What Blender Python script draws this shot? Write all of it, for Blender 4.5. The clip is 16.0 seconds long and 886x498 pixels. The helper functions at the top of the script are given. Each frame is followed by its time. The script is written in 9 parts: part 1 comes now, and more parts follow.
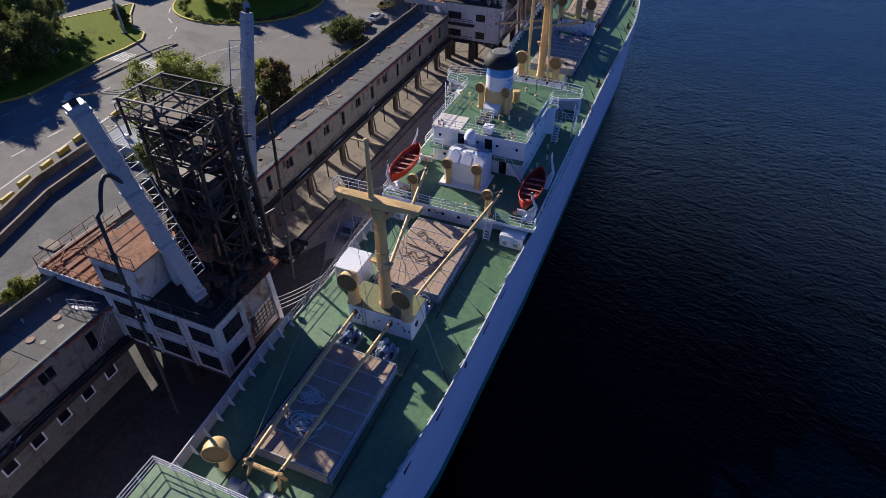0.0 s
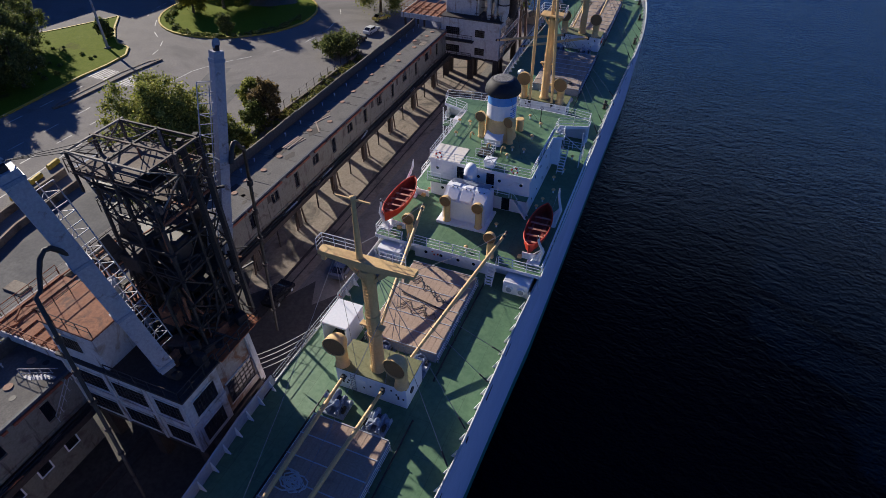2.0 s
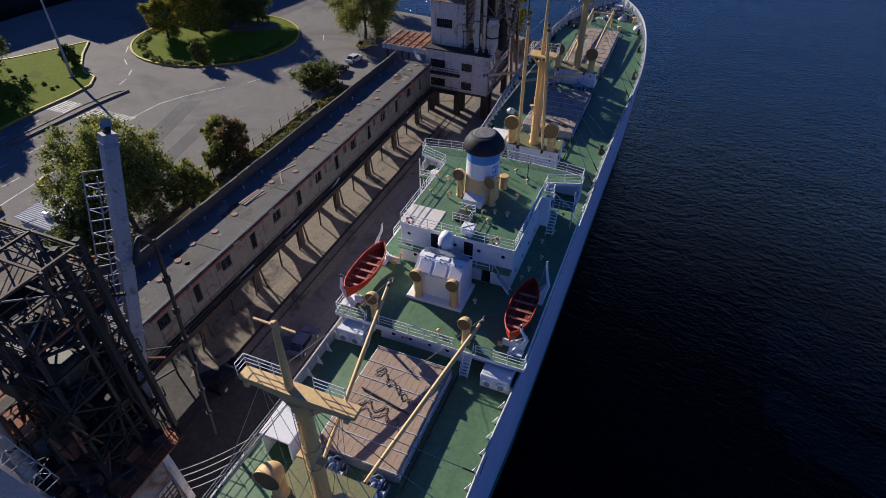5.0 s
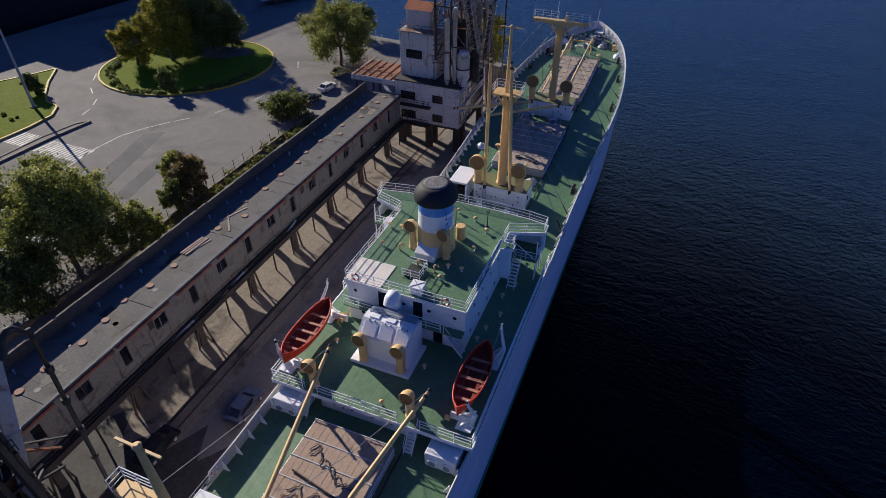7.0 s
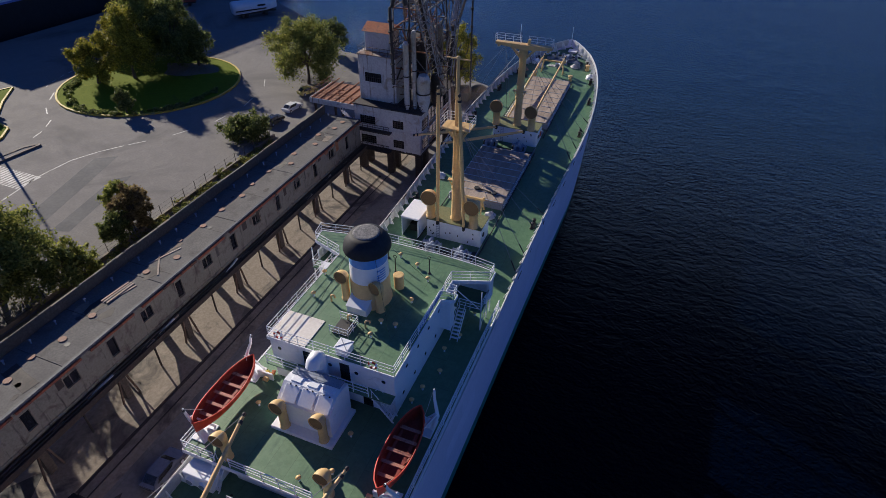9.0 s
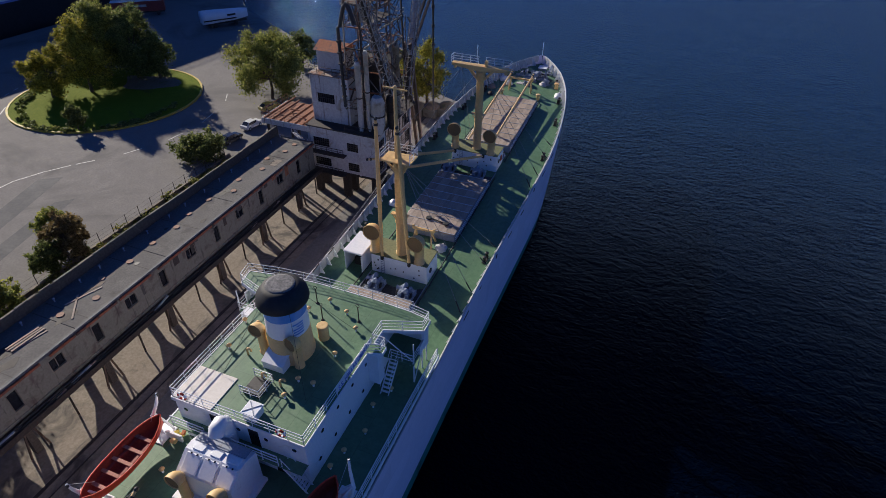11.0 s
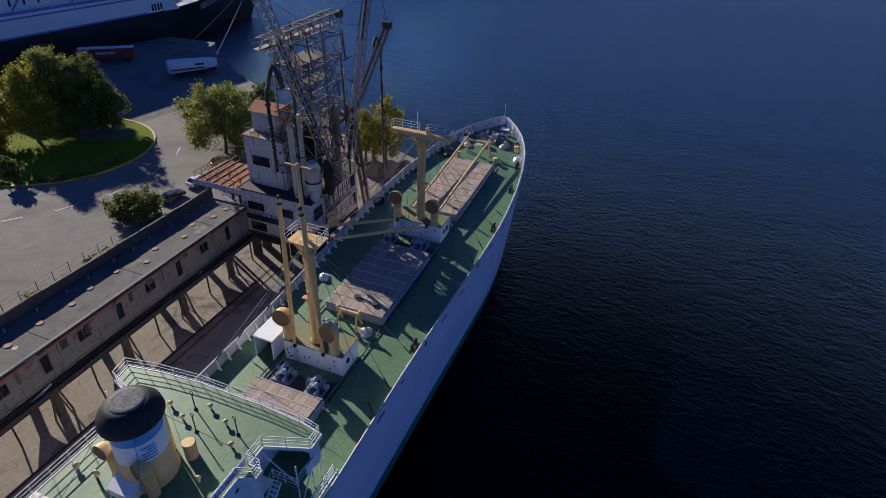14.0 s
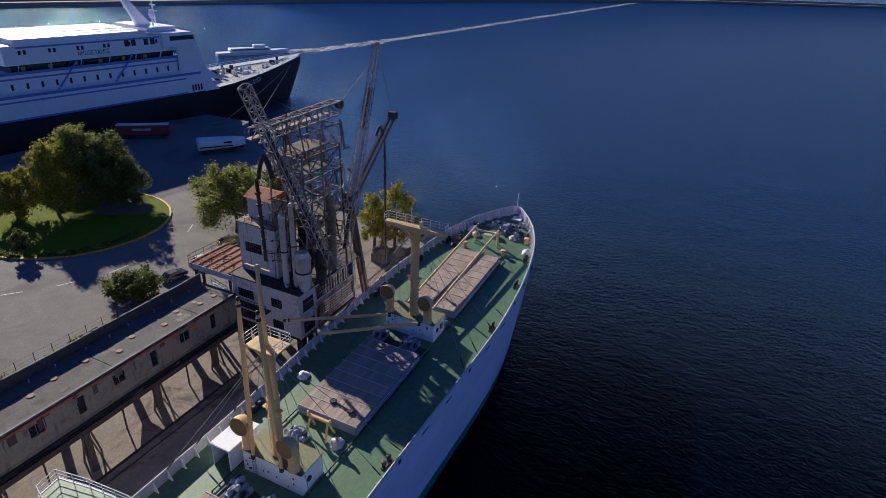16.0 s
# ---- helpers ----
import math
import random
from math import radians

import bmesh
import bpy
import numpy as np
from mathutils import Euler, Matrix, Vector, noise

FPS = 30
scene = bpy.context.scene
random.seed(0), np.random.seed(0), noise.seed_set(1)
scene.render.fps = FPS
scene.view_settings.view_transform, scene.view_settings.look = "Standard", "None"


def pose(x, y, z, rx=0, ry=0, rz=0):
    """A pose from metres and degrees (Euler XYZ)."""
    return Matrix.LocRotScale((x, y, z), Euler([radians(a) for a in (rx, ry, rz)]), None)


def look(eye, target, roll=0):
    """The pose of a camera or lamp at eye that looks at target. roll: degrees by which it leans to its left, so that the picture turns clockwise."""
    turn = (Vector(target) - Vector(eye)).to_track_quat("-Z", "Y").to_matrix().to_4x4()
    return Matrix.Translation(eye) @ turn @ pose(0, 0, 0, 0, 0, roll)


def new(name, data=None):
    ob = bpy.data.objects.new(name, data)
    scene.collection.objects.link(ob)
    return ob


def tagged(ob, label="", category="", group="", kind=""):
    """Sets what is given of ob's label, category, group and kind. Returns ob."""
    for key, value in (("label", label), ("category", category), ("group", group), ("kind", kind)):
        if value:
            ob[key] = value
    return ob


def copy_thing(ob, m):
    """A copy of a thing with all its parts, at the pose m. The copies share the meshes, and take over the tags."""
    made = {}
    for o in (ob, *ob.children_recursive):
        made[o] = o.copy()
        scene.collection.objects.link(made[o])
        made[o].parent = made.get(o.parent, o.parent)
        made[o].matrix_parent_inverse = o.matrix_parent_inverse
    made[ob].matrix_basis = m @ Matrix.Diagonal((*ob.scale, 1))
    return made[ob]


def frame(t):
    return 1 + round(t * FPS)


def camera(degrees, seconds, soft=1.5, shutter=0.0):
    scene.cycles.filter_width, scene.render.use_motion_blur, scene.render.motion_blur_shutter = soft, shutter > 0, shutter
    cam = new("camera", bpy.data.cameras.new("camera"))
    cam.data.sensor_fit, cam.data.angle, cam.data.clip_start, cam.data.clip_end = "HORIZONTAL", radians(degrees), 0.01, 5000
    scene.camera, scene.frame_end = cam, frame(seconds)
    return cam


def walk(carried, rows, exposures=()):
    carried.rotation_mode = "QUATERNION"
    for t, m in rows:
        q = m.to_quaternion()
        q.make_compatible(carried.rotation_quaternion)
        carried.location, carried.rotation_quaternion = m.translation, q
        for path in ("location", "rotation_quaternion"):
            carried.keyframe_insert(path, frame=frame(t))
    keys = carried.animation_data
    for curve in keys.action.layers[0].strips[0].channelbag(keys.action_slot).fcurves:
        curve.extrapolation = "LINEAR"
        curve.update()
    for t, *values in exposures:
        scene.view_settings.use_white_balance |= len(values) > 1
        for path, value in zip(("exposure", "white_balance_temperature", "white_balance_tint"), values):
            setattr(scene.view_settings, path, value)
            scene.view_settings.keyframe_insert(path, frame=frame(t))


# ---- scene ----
cam = camera(73.7, 16.0, 0.5)
# seconds, eye x y z, then yaw (left of +y), pitch (up) and roll in degrees
PATH = [
    (0, 19.026, -3.353, 49.847, 22.22, -40.27, 0.07),
    (0.5, 18.302, -1.859, 49.850, 22.11, -40.20, 0.16),
    (1, 17.627, -0.196, 49.794, 22.09, -40.15, 0.16),
    (1.5, 17.021, 1.446, 49.745, 22.12, -40.07, 0.15),
    (2, 16.362, 3.195, 49.780, 21.99, -40.10, 0.04),
    (2.5, 15.704, 4.874, 49.773, 22.01, -40.03, 0.09),
    (3, 15.093, 6.548, 49.630, 21.93, -39.81, 0.31),
    (3.5, 14.756, 8.318, 49.554, 21.95, -39.68, 0.31),
    (4, 14.629, 10.126, 49.353, 21.95, -39.48, 0.33),
    (6.5, 16.302, 19.037, 50.087, 21.78, -38.19, 0.40),
    (7, 16.910, 20.799, 50.101, 21.74, -37.77, 0.38),
    (7.5, 17.583, 22.659, 50.351, 21.66, -37.57, 0.42),
    (8, 18.287, 24.489, 50.614, 21.58, -37.49, 0.47),
    (8.5, 19.077, 26.386, 50.824, 21.55, -37.45, 0.46),
    (9, 19.783, 28.206, 50.878, 21.38, -37.33, 0.56),
    (11.5, 23.637, 37.017, 51.699, 20.51, -37.04, 1.36),
    (12, 24.297, 38.616, 51.731, 20.17, -36.90, 1.69),
    (12.5, 24.983, 40.293, 51.670, 19.81, -36.69, 1.91),
    (13, 25.683, 42.022, 51.791, 19.48, -36.44, 2.21),
    (13.5, 26.421, 43.617, 51.778, 19.65, -35.12, 2.32),
    (14, 27.087, 45.336, 51.854, 20.54, -33.14, 2.44),
    (14.5, 27.745, 47.059, 51.993, 20.69, -30.74, 2.65),
    (15, 28.376, 48.880, 52.115, 21.16, -28.69, 2.67),
    (15.5, 29.073, 50.660, 52.209, 22.99, -27.17, 2.74),
    (16, 29.754, 52.475, 52.472, 25.00, -26.29, 2.61),
]


def aim(x, y, z, yaw, pitch, roll):
    yaw, pitch = radians(yaw), radians(pitch)
    ahead = Vector((-math.sin(yaw) * math.cos(pitch), math.cos(yaw) * math.cos(pitch), math.sin(pitch)))
    return look((x, y, z), Vector((x, y, z)) + ahead, roll)


walk(cam, [(t, aim(*row)) for t, *row in PATH], [(0.0, 0.46, 5400.0, 17.0), (1.5, 0.36, 5400.0, 17.0), (4.0, 0.18, 5400.0, 17.0), (12.0, 0.18, 5400.0, 17.0), (16.0, 0.22, 5400.0, 17.0)])

# ---- light ----
SUN_AZ, SUN_EL = -64.0, 24.0
sun_from = Vector((math.sin(radians(SUN_AZ)) * math.cos(radians(SUN_EL)), math.cos(radians(SUN_AZ)) * math.cos(radians(SUN_EL)), math.sin(radians(SUN_EL))))
world = bpy.data.worlds.new("sky")
scene.world = world
world.use_nodes = True
sky = world.node_tree.nodes.new("ShaderNodeTexSky")
sky.sky_type, sky.sun_disc = "NISHITA", False
sky.sun_elevation, sky.sun_rotation = radians(SUN_EL), radians(SUN_AZ)
sky.air_density, sky.dust_density, sky.ozone_density = 1.0, 0.05, 9.0
world.node_tree.nodes["Background"].inputs["Strength"].default_value = 0.05
blue = world.node_tree.nodes.new("ShaderNodeMix")
blue.data_type, blue.blend_type = "RGBA", "MULTIPLY"
blue.inputs[0].default_value, blue.inputs[7].default_value = 1.0, (0.88, 0.88, 1.14, 1)
world.node_tree.links.new(sky.outputs[0], blue.inputs[6])
world.node_tree.links.new(blue.outputs[2], world.node_tree.nodes["Background"].inputs["Color"])
sun = new("sun", bpy.data.lights.new("sun", "SUN"))
sun.data.energy, sun.data.angle, sun.data.color = 5.6, radians(0.6), (1.0, 0.84, 0.57)
sun.matrix_basis = look(sun_from * 300, (0, 0, 0))

# ---- tools ----
class M:
    """A mesh in the making."""

    def __init__(self):
        self.v, self.f, self.s = [], [], []

    def add(self, verts, faces, smooth=False, m=None):
        n = len(self.v)
        self.v += [tuple(m @ Vector(p)) for p in verts] if m is not None else [tuple(p) for p in verts]
        self.f += [tuple(n + i for i in face) for face in faces]
        self.s += [smooth] * len(faces)
        return self

    def join(self, other, m=None):
        n = len(self.v)
        self.v += [tuple(m @ Vector(p)) for p in other.v] if m is not None else other.v
        self.f += [tuple(n + i for i in face) for face in other.f]
        self.s += other.s
        return self

    def box(self, x0, x1, y0, y1, z0, z1, b=0.0, m=None):
        """A box; b: the width of its chamfers."""
        lo, hi = (min(x0, x1), min(y0, y1), min(z0, z1)), (max(x0, x1), max(y0, y1), max(z0, z1))
        if b <= 0:
            p = [(x, y, z) for x in (lo[0], hi[0]) for y in (lo[1], hi[1]) for z in (lo[2], hi[2])]
            return self.add(p, [(0, 1, 3, 2), (4, 6, 7, 5), (0, 4, 5, 1), (2, 3, 7, 6), (0, 2, 6, 4), (1, 5, 7, 3)], False, m)
        b = min(b, *(0.45 * (hi[i] - lo[i]) for i in range(3)))
        p, at = [], {}
        for c in [(i, j, k) for i in (0, 1) for j in (0, 1) for k in (0, 1)]:
            corner = [hi[a] if c[a] else lo[a] for a in range(3)]
            for a in range(3):
                q = list(corner)
                for o in range(3):
                    if o != a:
                        q[o] += -b if c[o] else b
                at[c, a] = len(p)
                p.append(q)
        f = []
        for a in range(3):
            o, r = [i for i in range(3) if i != a]
            for side in (0, 1):
                ring = []
                for u, w in ((0, 0), (1, 0), (1, 1), (0, 1)):
                    c = [0, 0, 0]
                    c[a], c[o], c[r] = side, u, w
                    ring.append(at[tuple(c), a])
                flip = (a == 1) != (side == 0)
                f.append(ring[::-1] if flip else ring)
            for u in (0, 1):
                for w in (0, 1):
                    c0, c1 = [0, 0, 0], [0, 0, 0]
                    c0[o] = c1[o] = u
                    c0[r] = c1[r] = w
                    c1[a] = 1
                    ring = [at[tuple(c0), o], at[tuple(c1), o], at[tuple(c1), r], at[tuple(c0), r]]
                    f.append(ring)
        for c in [(i, j, k) for i in (0, 1) for j in (0, 1) for k in (0, 1)]:
            f.append([at[c, 0], at[c, 1], at[c, 2]])
        return self.add(p, f, False, m)

    def tube(self, p, r, n=6, caps=True):
        """A tube through the points p, of the radius r or a radius for each point."""
        p = [Vector(q) for q in p]
        rs = [r] * len(p) if isinstance(r, (int, float)) else list(r)
        verts, faces = [], []
        side = None
        for i, q in enumerate(p):
            way = (p[min(i + 1, len(p) - 1)] - p[max(i - 1, 0)])
            if way.length < 1e-9:
                way = Vector((0, 0, 1))
            way.normalize()
            if side is None or abs(side.dot(way)) > 0.98:
                side = Vector((0, 0, 1)).cross(way)
                if side.length < 0.05:
                    side = Vector((1, 0, 0))
            side = (side - way * side.dot(way)).normalized()
            up = way.cross(side)
            for k in range(n):
                a = 2 * math.pi * (k + 0.5) / n
                verts.append(q + (side * math.cos(a) + up * math.sin(a)) * rs[i])
        for i in range(len(p) - 1):
            for k in range(n):
                a, b = i * n + k, i * n + (k + 1) % n
                faces.append((a, b, b + n, a + n))
        self.add(verts, faces, n > 4)
        if caps:
            last = (len(p) - 1) * n
            self.add(verts[:n], [tuple(reversed(range(n)))])
            self.add(verts[last:], [tuple(range(n))])
        return self

    def beam(self, a, b, w, h=None):
        """A square bar from a to b."""
        a, b = Vector(a), Vector(b)
        h = h or w
        way = (b - a).normalized()
        side = Vector((0, 0, 1)).cross(way)
        side = side.normalized() if side.length > 0.02 else Vector((1, 0, 0))
        up = way.cross(side)
        p = [q + side * (su * w / 2) + up * (sv * h / 2) for q in (a, b) for su, sv in ((-1, -1), (1, -1), (1, 1), (-1, 1))]
        return self.add(p, [(3, 2, 1, 0), (4, 5, 6, 7), (0, 1, 5, 4), (1, 2, 6, 5), (2, 3, 7, 6), (3, 0, 4, 7)])

    def lathe(self, profile, n=16, m=None, smooth=True, caps=True):
        """A turned body round z: profile rows of radius, height."""
        verts = [(r * math.cos(2 * math.pi * k / n), r * math.sin(2 * math.pi * k / n), z) for r, z in profile for k in range(n)]
        faces = [(i * n + k, i * n + (k + 1) % n, (i + 1) * n + (k + 1) % n, (i + 1) * n + k) for i in range(len(profile) - 1) for k in range(n)]
        self.add(verts, faces, smooth, m)
        if caps:
            last = (len(profile) - 1) * n
            self.add(verts[:n], [tuple(reversed(range(n)))], False, m)
            self.add(verts[last:], [tuple(range(n))], False, m)
        return self

    def prism(self, poly, z0, z1, m=None):
        """An upright body on the outline poly, which runs anticlockwise."""
        n = len(poly)
        z0s = [z0(x, y) if callable(z0) else z0 for x, y in poly]
        z1s = [z1(x, y) if callable(z1) else z1 for x, y in poly]
        verts = [(x, y, z) for (x, y), z in zip(poly, z0s)] + [(x, y, z) for (x, y), z in zip(poly, z1s)]
        faces = [tuple(reversed(range(n))), tuple(range(n, 2 * n))] + [(i, (i + 1) % n, n + (i + 1) % n, n + i) for i in range(n)]
        return self.add(verts, faces, False, m)

    def strip(self, left, right, smooth=False):
        """A sheet between two lines of points."""
        n = len(left)
        return self.add(list(left) + list(right), [(i, n + i, n + i + 1, i + 1) for i in range(n - 1)], smooth)

    def mesh(self, name):
        me = bpy.data.meshes.new(name)
        me.from_pydata(self.v, [], self.f)
        me.polygons.foreach_set("use_smooth", self.s)
        me.update()
        return me


def thing(name, label, category, at=(0, 0, 0), group="", kind=""):
    ob = new(name)
    ob.empty_display_size = 0.2
    ob.location = at
    return tagged(ob, label, category, group, kind)


def part(name, m, material, parent, label=""):
    """A mesh, given in world places, as a part of a thing or of a part."""
    me = m.mesh(name) if isinstance(m, M) else m
    if not me.materials:
        me.materials.append(material)
    ob = new(name, me)
    if parent is not None:
        ob.parent = parent
        if parent.type == "EMPTY":
            ob.matrix_parent_inverse = parent.matrix_basis.inverted()
    return tagged(ob, label)


def solo(name, m, material, label, category, group="", kind=""):
    """A thing of one mesh."""
    return tagged(part(name, m, material, None), label, category, group, kind)


def lerp(a, b, t):
    return a + (b - a) * t


def interp(x, table):
    """The value at x on a line through rows of x, value."""
    if x <= table[0][0]:
        return table[0][1]
    for (a, va), (b, vb) in zip(table, table[1:]):
        if x <= b:
            return lerp(va, vb, (x - a) / (b - a))
    return table[-1][1]

# ---- materials ----
def surface(name, c1, c2, scale=1.0, rough=0.6, bump=0.2, metal=0.0, stain=None, stain_scale=0.15, stain_cut=0.55, streak=None, random=0.0, spec=0.5, detail=6.0, seams=None):
    """A worn surface: two close colours in fine grain, a stain in wide patches, streaks that run down."""
    mt = bpy.data.materials.new(name)
    mt.use_nodes = True
    nt = mt.node_tree
    n, l = nt.nodes, nt.links
    out = n["Principled BSDF"]
    tex = n.new("ShaderNodeTexCoord")

    def noise_of(s, d=6.0, stretch=None, dist=0.0):
        src = tex.outputs["Object"]
        if stretch:
            mp = n.new("ShaderNodeMapping")
            mp.inputs["Scale"].default_value = stretch
            l.new(src, mp.inputs[0])
            src = mp.outputs[0]
        no = n.new("ShaderNodeTexNoise")
        no.inputs["Scale"].default_value, no.inputs["Detail"].default_value, no.inputs["Distortion"].default_value = s, d, dist
        no.inputs["Roughness"].default_value = 0.62
        l.new(src, no.inputs["Vector"])
        return no.outputs[0]

    def ramp(src, a, b):
        r = n.new("ShaderNodeMapRange")
        r.inputs[1].default_value, r.inputs[2].default_value = a, b
        l.new(src, r.inputs[0])
        return r.outputs[0]

    def mix(f, a, b, kind="MIX"):
        x = n.new("ShaderNodeMix")
        x.data_type, x.blend_type = "RGBA", kind
        for sock, v in ((x.inputs[0], f), (x.inputs[6], a), (x.inputs[7], b)):
            if hasattr(v, "links"):
                l.new(v, sock)
            else:
                sock.default_value = v if isinstance(v, float) else (*v, 1)
        return x.outputs[2]

    fine = noise_of(scale * 3, detail)
    col = mix(ramp(fine, 0.37, 0.63), c1, c2)
    wide = noise_of(scale * 0.35, 5.0, None, 0.6)
    col = mix(ramp(wide, 0.35, 0.75), col, mix(0.5, col, c1), "MIX")
    if stain:
        patch = noise_of(stain_scale, 8.0, None, 0.8)
        col = mix(ramp(patch, stain_cut, stain_cut + 0.14), col, stain)
    if streak:
        run = noise_of(1.0, 7.0, streak[1])
        col = mix(ramp(run, streak[2], streak[2] + 0.12), col, streak[0])
    if seams:
        kind, long, high, depth = seams
        sep, com = n.new("ShaderNodeSeparateXYZ"), n.new("ShaderNodeCombineXYZ")
        l.new(tex.outputs["Object"], sep.inputs[0])
        l.new(sep.outputs[1], com.inputs[0])
        l.new(sep.outputs[0 if kind == "deck" else 2], com.inputs[1])
        br = n.new("ShaderNodeTexBrick")
        br.inputs["Scale"].default_value, br.inputs["Mortar Size"].default_value, br.inputs["Mortar Smooth"].default_value = 1.0, 0.025, 0.4
        br.inputs["Brick Width"].default_value, br.inputs["Row Height"].default_value = long, high
        br.inputs["Color1"].default_value, br.inputs["Color2"].default_value, br.inputs["Mortar"].default_value = (1, 1, 1, 1), (0.90, 0.90, 0.90, 1), (depth, depth, depth, 1)
        l.new(com.outputs[0], br.inputs["Vector"])
        col = mix(1.0, col, br.outputs[0], "MULTIPLY")
    if random:
        info = n.new("ShaderNodeObjectInfo")
        hsv = n.new("ShaderNodeHueSaturation")
        r = n.new("ShaderNodeMapRange")
        r.inputs[3].default_value, r.inputs[4].default_value = 1 - random, 1 + random
        l.new(info.outputs["Random"], r.inputs[0])
        l.new(r.outputs[0], hsv.inputs["Value"])
        l.new(col, hsv.inputs["Color"])
        col = hsv.outputs[0]
    l.new(col, out.inputs["Base Color"])
    rr = n.new("ShaderNodeMapRange")
    rr.inputs[3].default_value, rr.inputs[4].default_value = max(rough - 0.12, 0.03), min(rough + 0.12, 1)
    l.new(wide, rr.inputs[0])
    l.new(rr.outputs[0], out.inputs["Roughness"])
    out.inputs["Metallic"].default_value = metal
    out.inputs["Specular IOR Level"].default_value = spec
    if bump:
        b = n.new("ShaderNodeBump")
        b.inputs["Strength"].default_value, b.inputs["Distance"].default_value = bump, 0.05 / max(scale, 0.2)
        l.new(fine, b.inputs["Height"])
        l.new(b.outputs[0], out.inputs["Normal"])
    return mt


WHITE = surface("white_paint", (0.79, 0.80, 0.83), (0.87, 0.87, 0.89), 1.5, 0.45, 0.08, stain=(0.52, 0.50, 0.47), stain_scale=0.5, stain_cut=0.66, streak=((0.42, 0.27, 0.16), (2.2, 2.2, 0.12), 0.72))
CABIN_TOP = surface("cream_deck_paint", (0.68, 0.63, 0.56), (0.78, 0.73, 0.66), 1.2, 0.6, 0.1, stain=(0.45, 0.38, 0.30), stain_scale=0.5, stain_cut=0.62)
HULL_WHITE = surface("hull_white", (0.80, 0.73, 0.87), (0.87, 0.79, 0.92), 0.8, 0.42, 0.1, stain=(0.62, 0.59, 0.70), stain_scale=0.12, stain_cut=0.62, streak=((0.34, 0.27, 0.22), (1.6, 1.6, 0.10), 0.70), seams=("side", 7.5, 2.1, 0.86))
# the white paint again, greyed so that inboard shade sits in the colour
BULWARK_SHADED = surface("bulwark_white", (0.42, 0.43, 0.45), (0.54, 0.54, 0.56), 1.5, 0.5, 0.1, stain=(0.40, 0.37, 0.36), stain_scale=0.7, stain_cut=0.58, streak=((0.30, 0.20, 0.13), (2.2, 2.2, 0.12), 0.66))
HULL_GREEN = surface("hull_boot_green", (0.03, 0.16, 0.13), (0.05, 0.22, 0.17), 0.8, 0.5, 0.1, stain=(0.02, 0.05, 0.04), stain_scale=0.4)
DECK_GREEN = surface("green_deck_paint", (0.088, 0.175, 0.088), (0.13, 0.23, 0.122), 0.7, 0.50, 0.15, stain=(0.165, 0.26, 0.155), stain_scale=0.22, stain_cut=0.58, streak=((0.045, 0.105, 0.062), (0.9, 0.16, 1.0), 0.62), seams=("deck", 6.2, 1.75, 0.68))
BUFF = surface("buff_paint", (0.64, 0.43, 0.17), (0.74, 0.51, 0.22), 1.6, 0.5, 0.1, stain=(0.38, 0.20, 0.08), stain_scale=0.9, stain_cut=0.64)
COWL_MESH = surface("cowl_mesh", (0.20, 0.12, 0.045), (0.27, 0.16, 0.06), 4.0, 0.75, 0.3)
BLACK = surface("black_paint", (0.010, 0.010, 0.012), (0.020, 0.020, 0.023), 1.0, 0.7, 0.1, stain=(0.05, 0.05, 0.05), stain_scale=0.7, stain_cut=0.72)
BLUE = surface("funnel_blue", (0.10, 0.28, 0.66), (0.13, 0.33, 0.72), 1.0, 0.45, 0.05)
RED = surface("red_boat_paint", (0.50, 0.040, 0.014), (0.60, 0.062, 0.022), 1.3, 0.45, 0.1, stain=(0.36, 0.035, 0.025), stain_scale=1.0, stain_cut=0.6)
THWART = surface("boat_thwart_wood", (0.40, 0.16, 0.10), (0.52, 0.24, 0.16), 2.0, 0.7, 0.15, stain=(0.22, 0.05, 0.03), stain_scale=2.0, stain_cut=0.55)
ORANGE = surface("orange_boat_floor", (0.22, 0.028, 0.014), (0.30, 0.05, 0.025), 2.0, 0.6, 0.1)
GREY_METAL = surface("grey_machine_paint", (0.22, 0.25, 0.31), (0.32, 0.35, 0.42), 2.5, 0.5, 0.15, stain=(0.12, 0.09, 0.07), stain_scale=2.0, stain_cut=0.6)
DARK = surface("dark_iron", (0.018, 0.017, 0.018), (0.035, 0.032, 0.032), 2.0, 0.6, 0.2)
TARP = surface("hatch_canvas", (0.34, 0.245, 0.18), (0.44, 0.325, 0.245), 2.2, 0.85, 0.35, stain=(0.225, 0.175, 0.145), stain_scale=0.45, stain_cut=0.56)
PLANK = surface("hatch_board", (0.30, 0.24, 0.19), (0.41, 0.33, 0.265), 2.0, 0.8, 0.3, random=0.22)
ROPE = surface("rope", (0.52, 0.50, 0.49), (0.66, 0.64, 0.62), 6.0, 0.9, 0.3)
ROPE_DARK = surface("dark_rope", (0.05, 0.055, 0.06), (0.10, 0.10, 0.11), 6.0, 0.9, 0.3)
CONCRETE = surface("quay_concrete", (0.185, 0.153, 0.117), (0.26, 0.217, 0.17), 1.1, 0.85, 0.3, stain=(0.075, 0.064, 0.054), stain_scale=0.24, stain_cut=0.52, streak=((0.07, 0.06, 0.052), (0.5, 0.12, 1.0), 0.60))
ASPHALT = surface("asphalt", (0.175, 0.165, 0.155), (0.235, 0.22, 0.205), 1.4, 0.9, 0.25, stain=(0.125, 0.12, 0.115), stain_scale=0.05, stain_cut=0.52, spec=0.25)
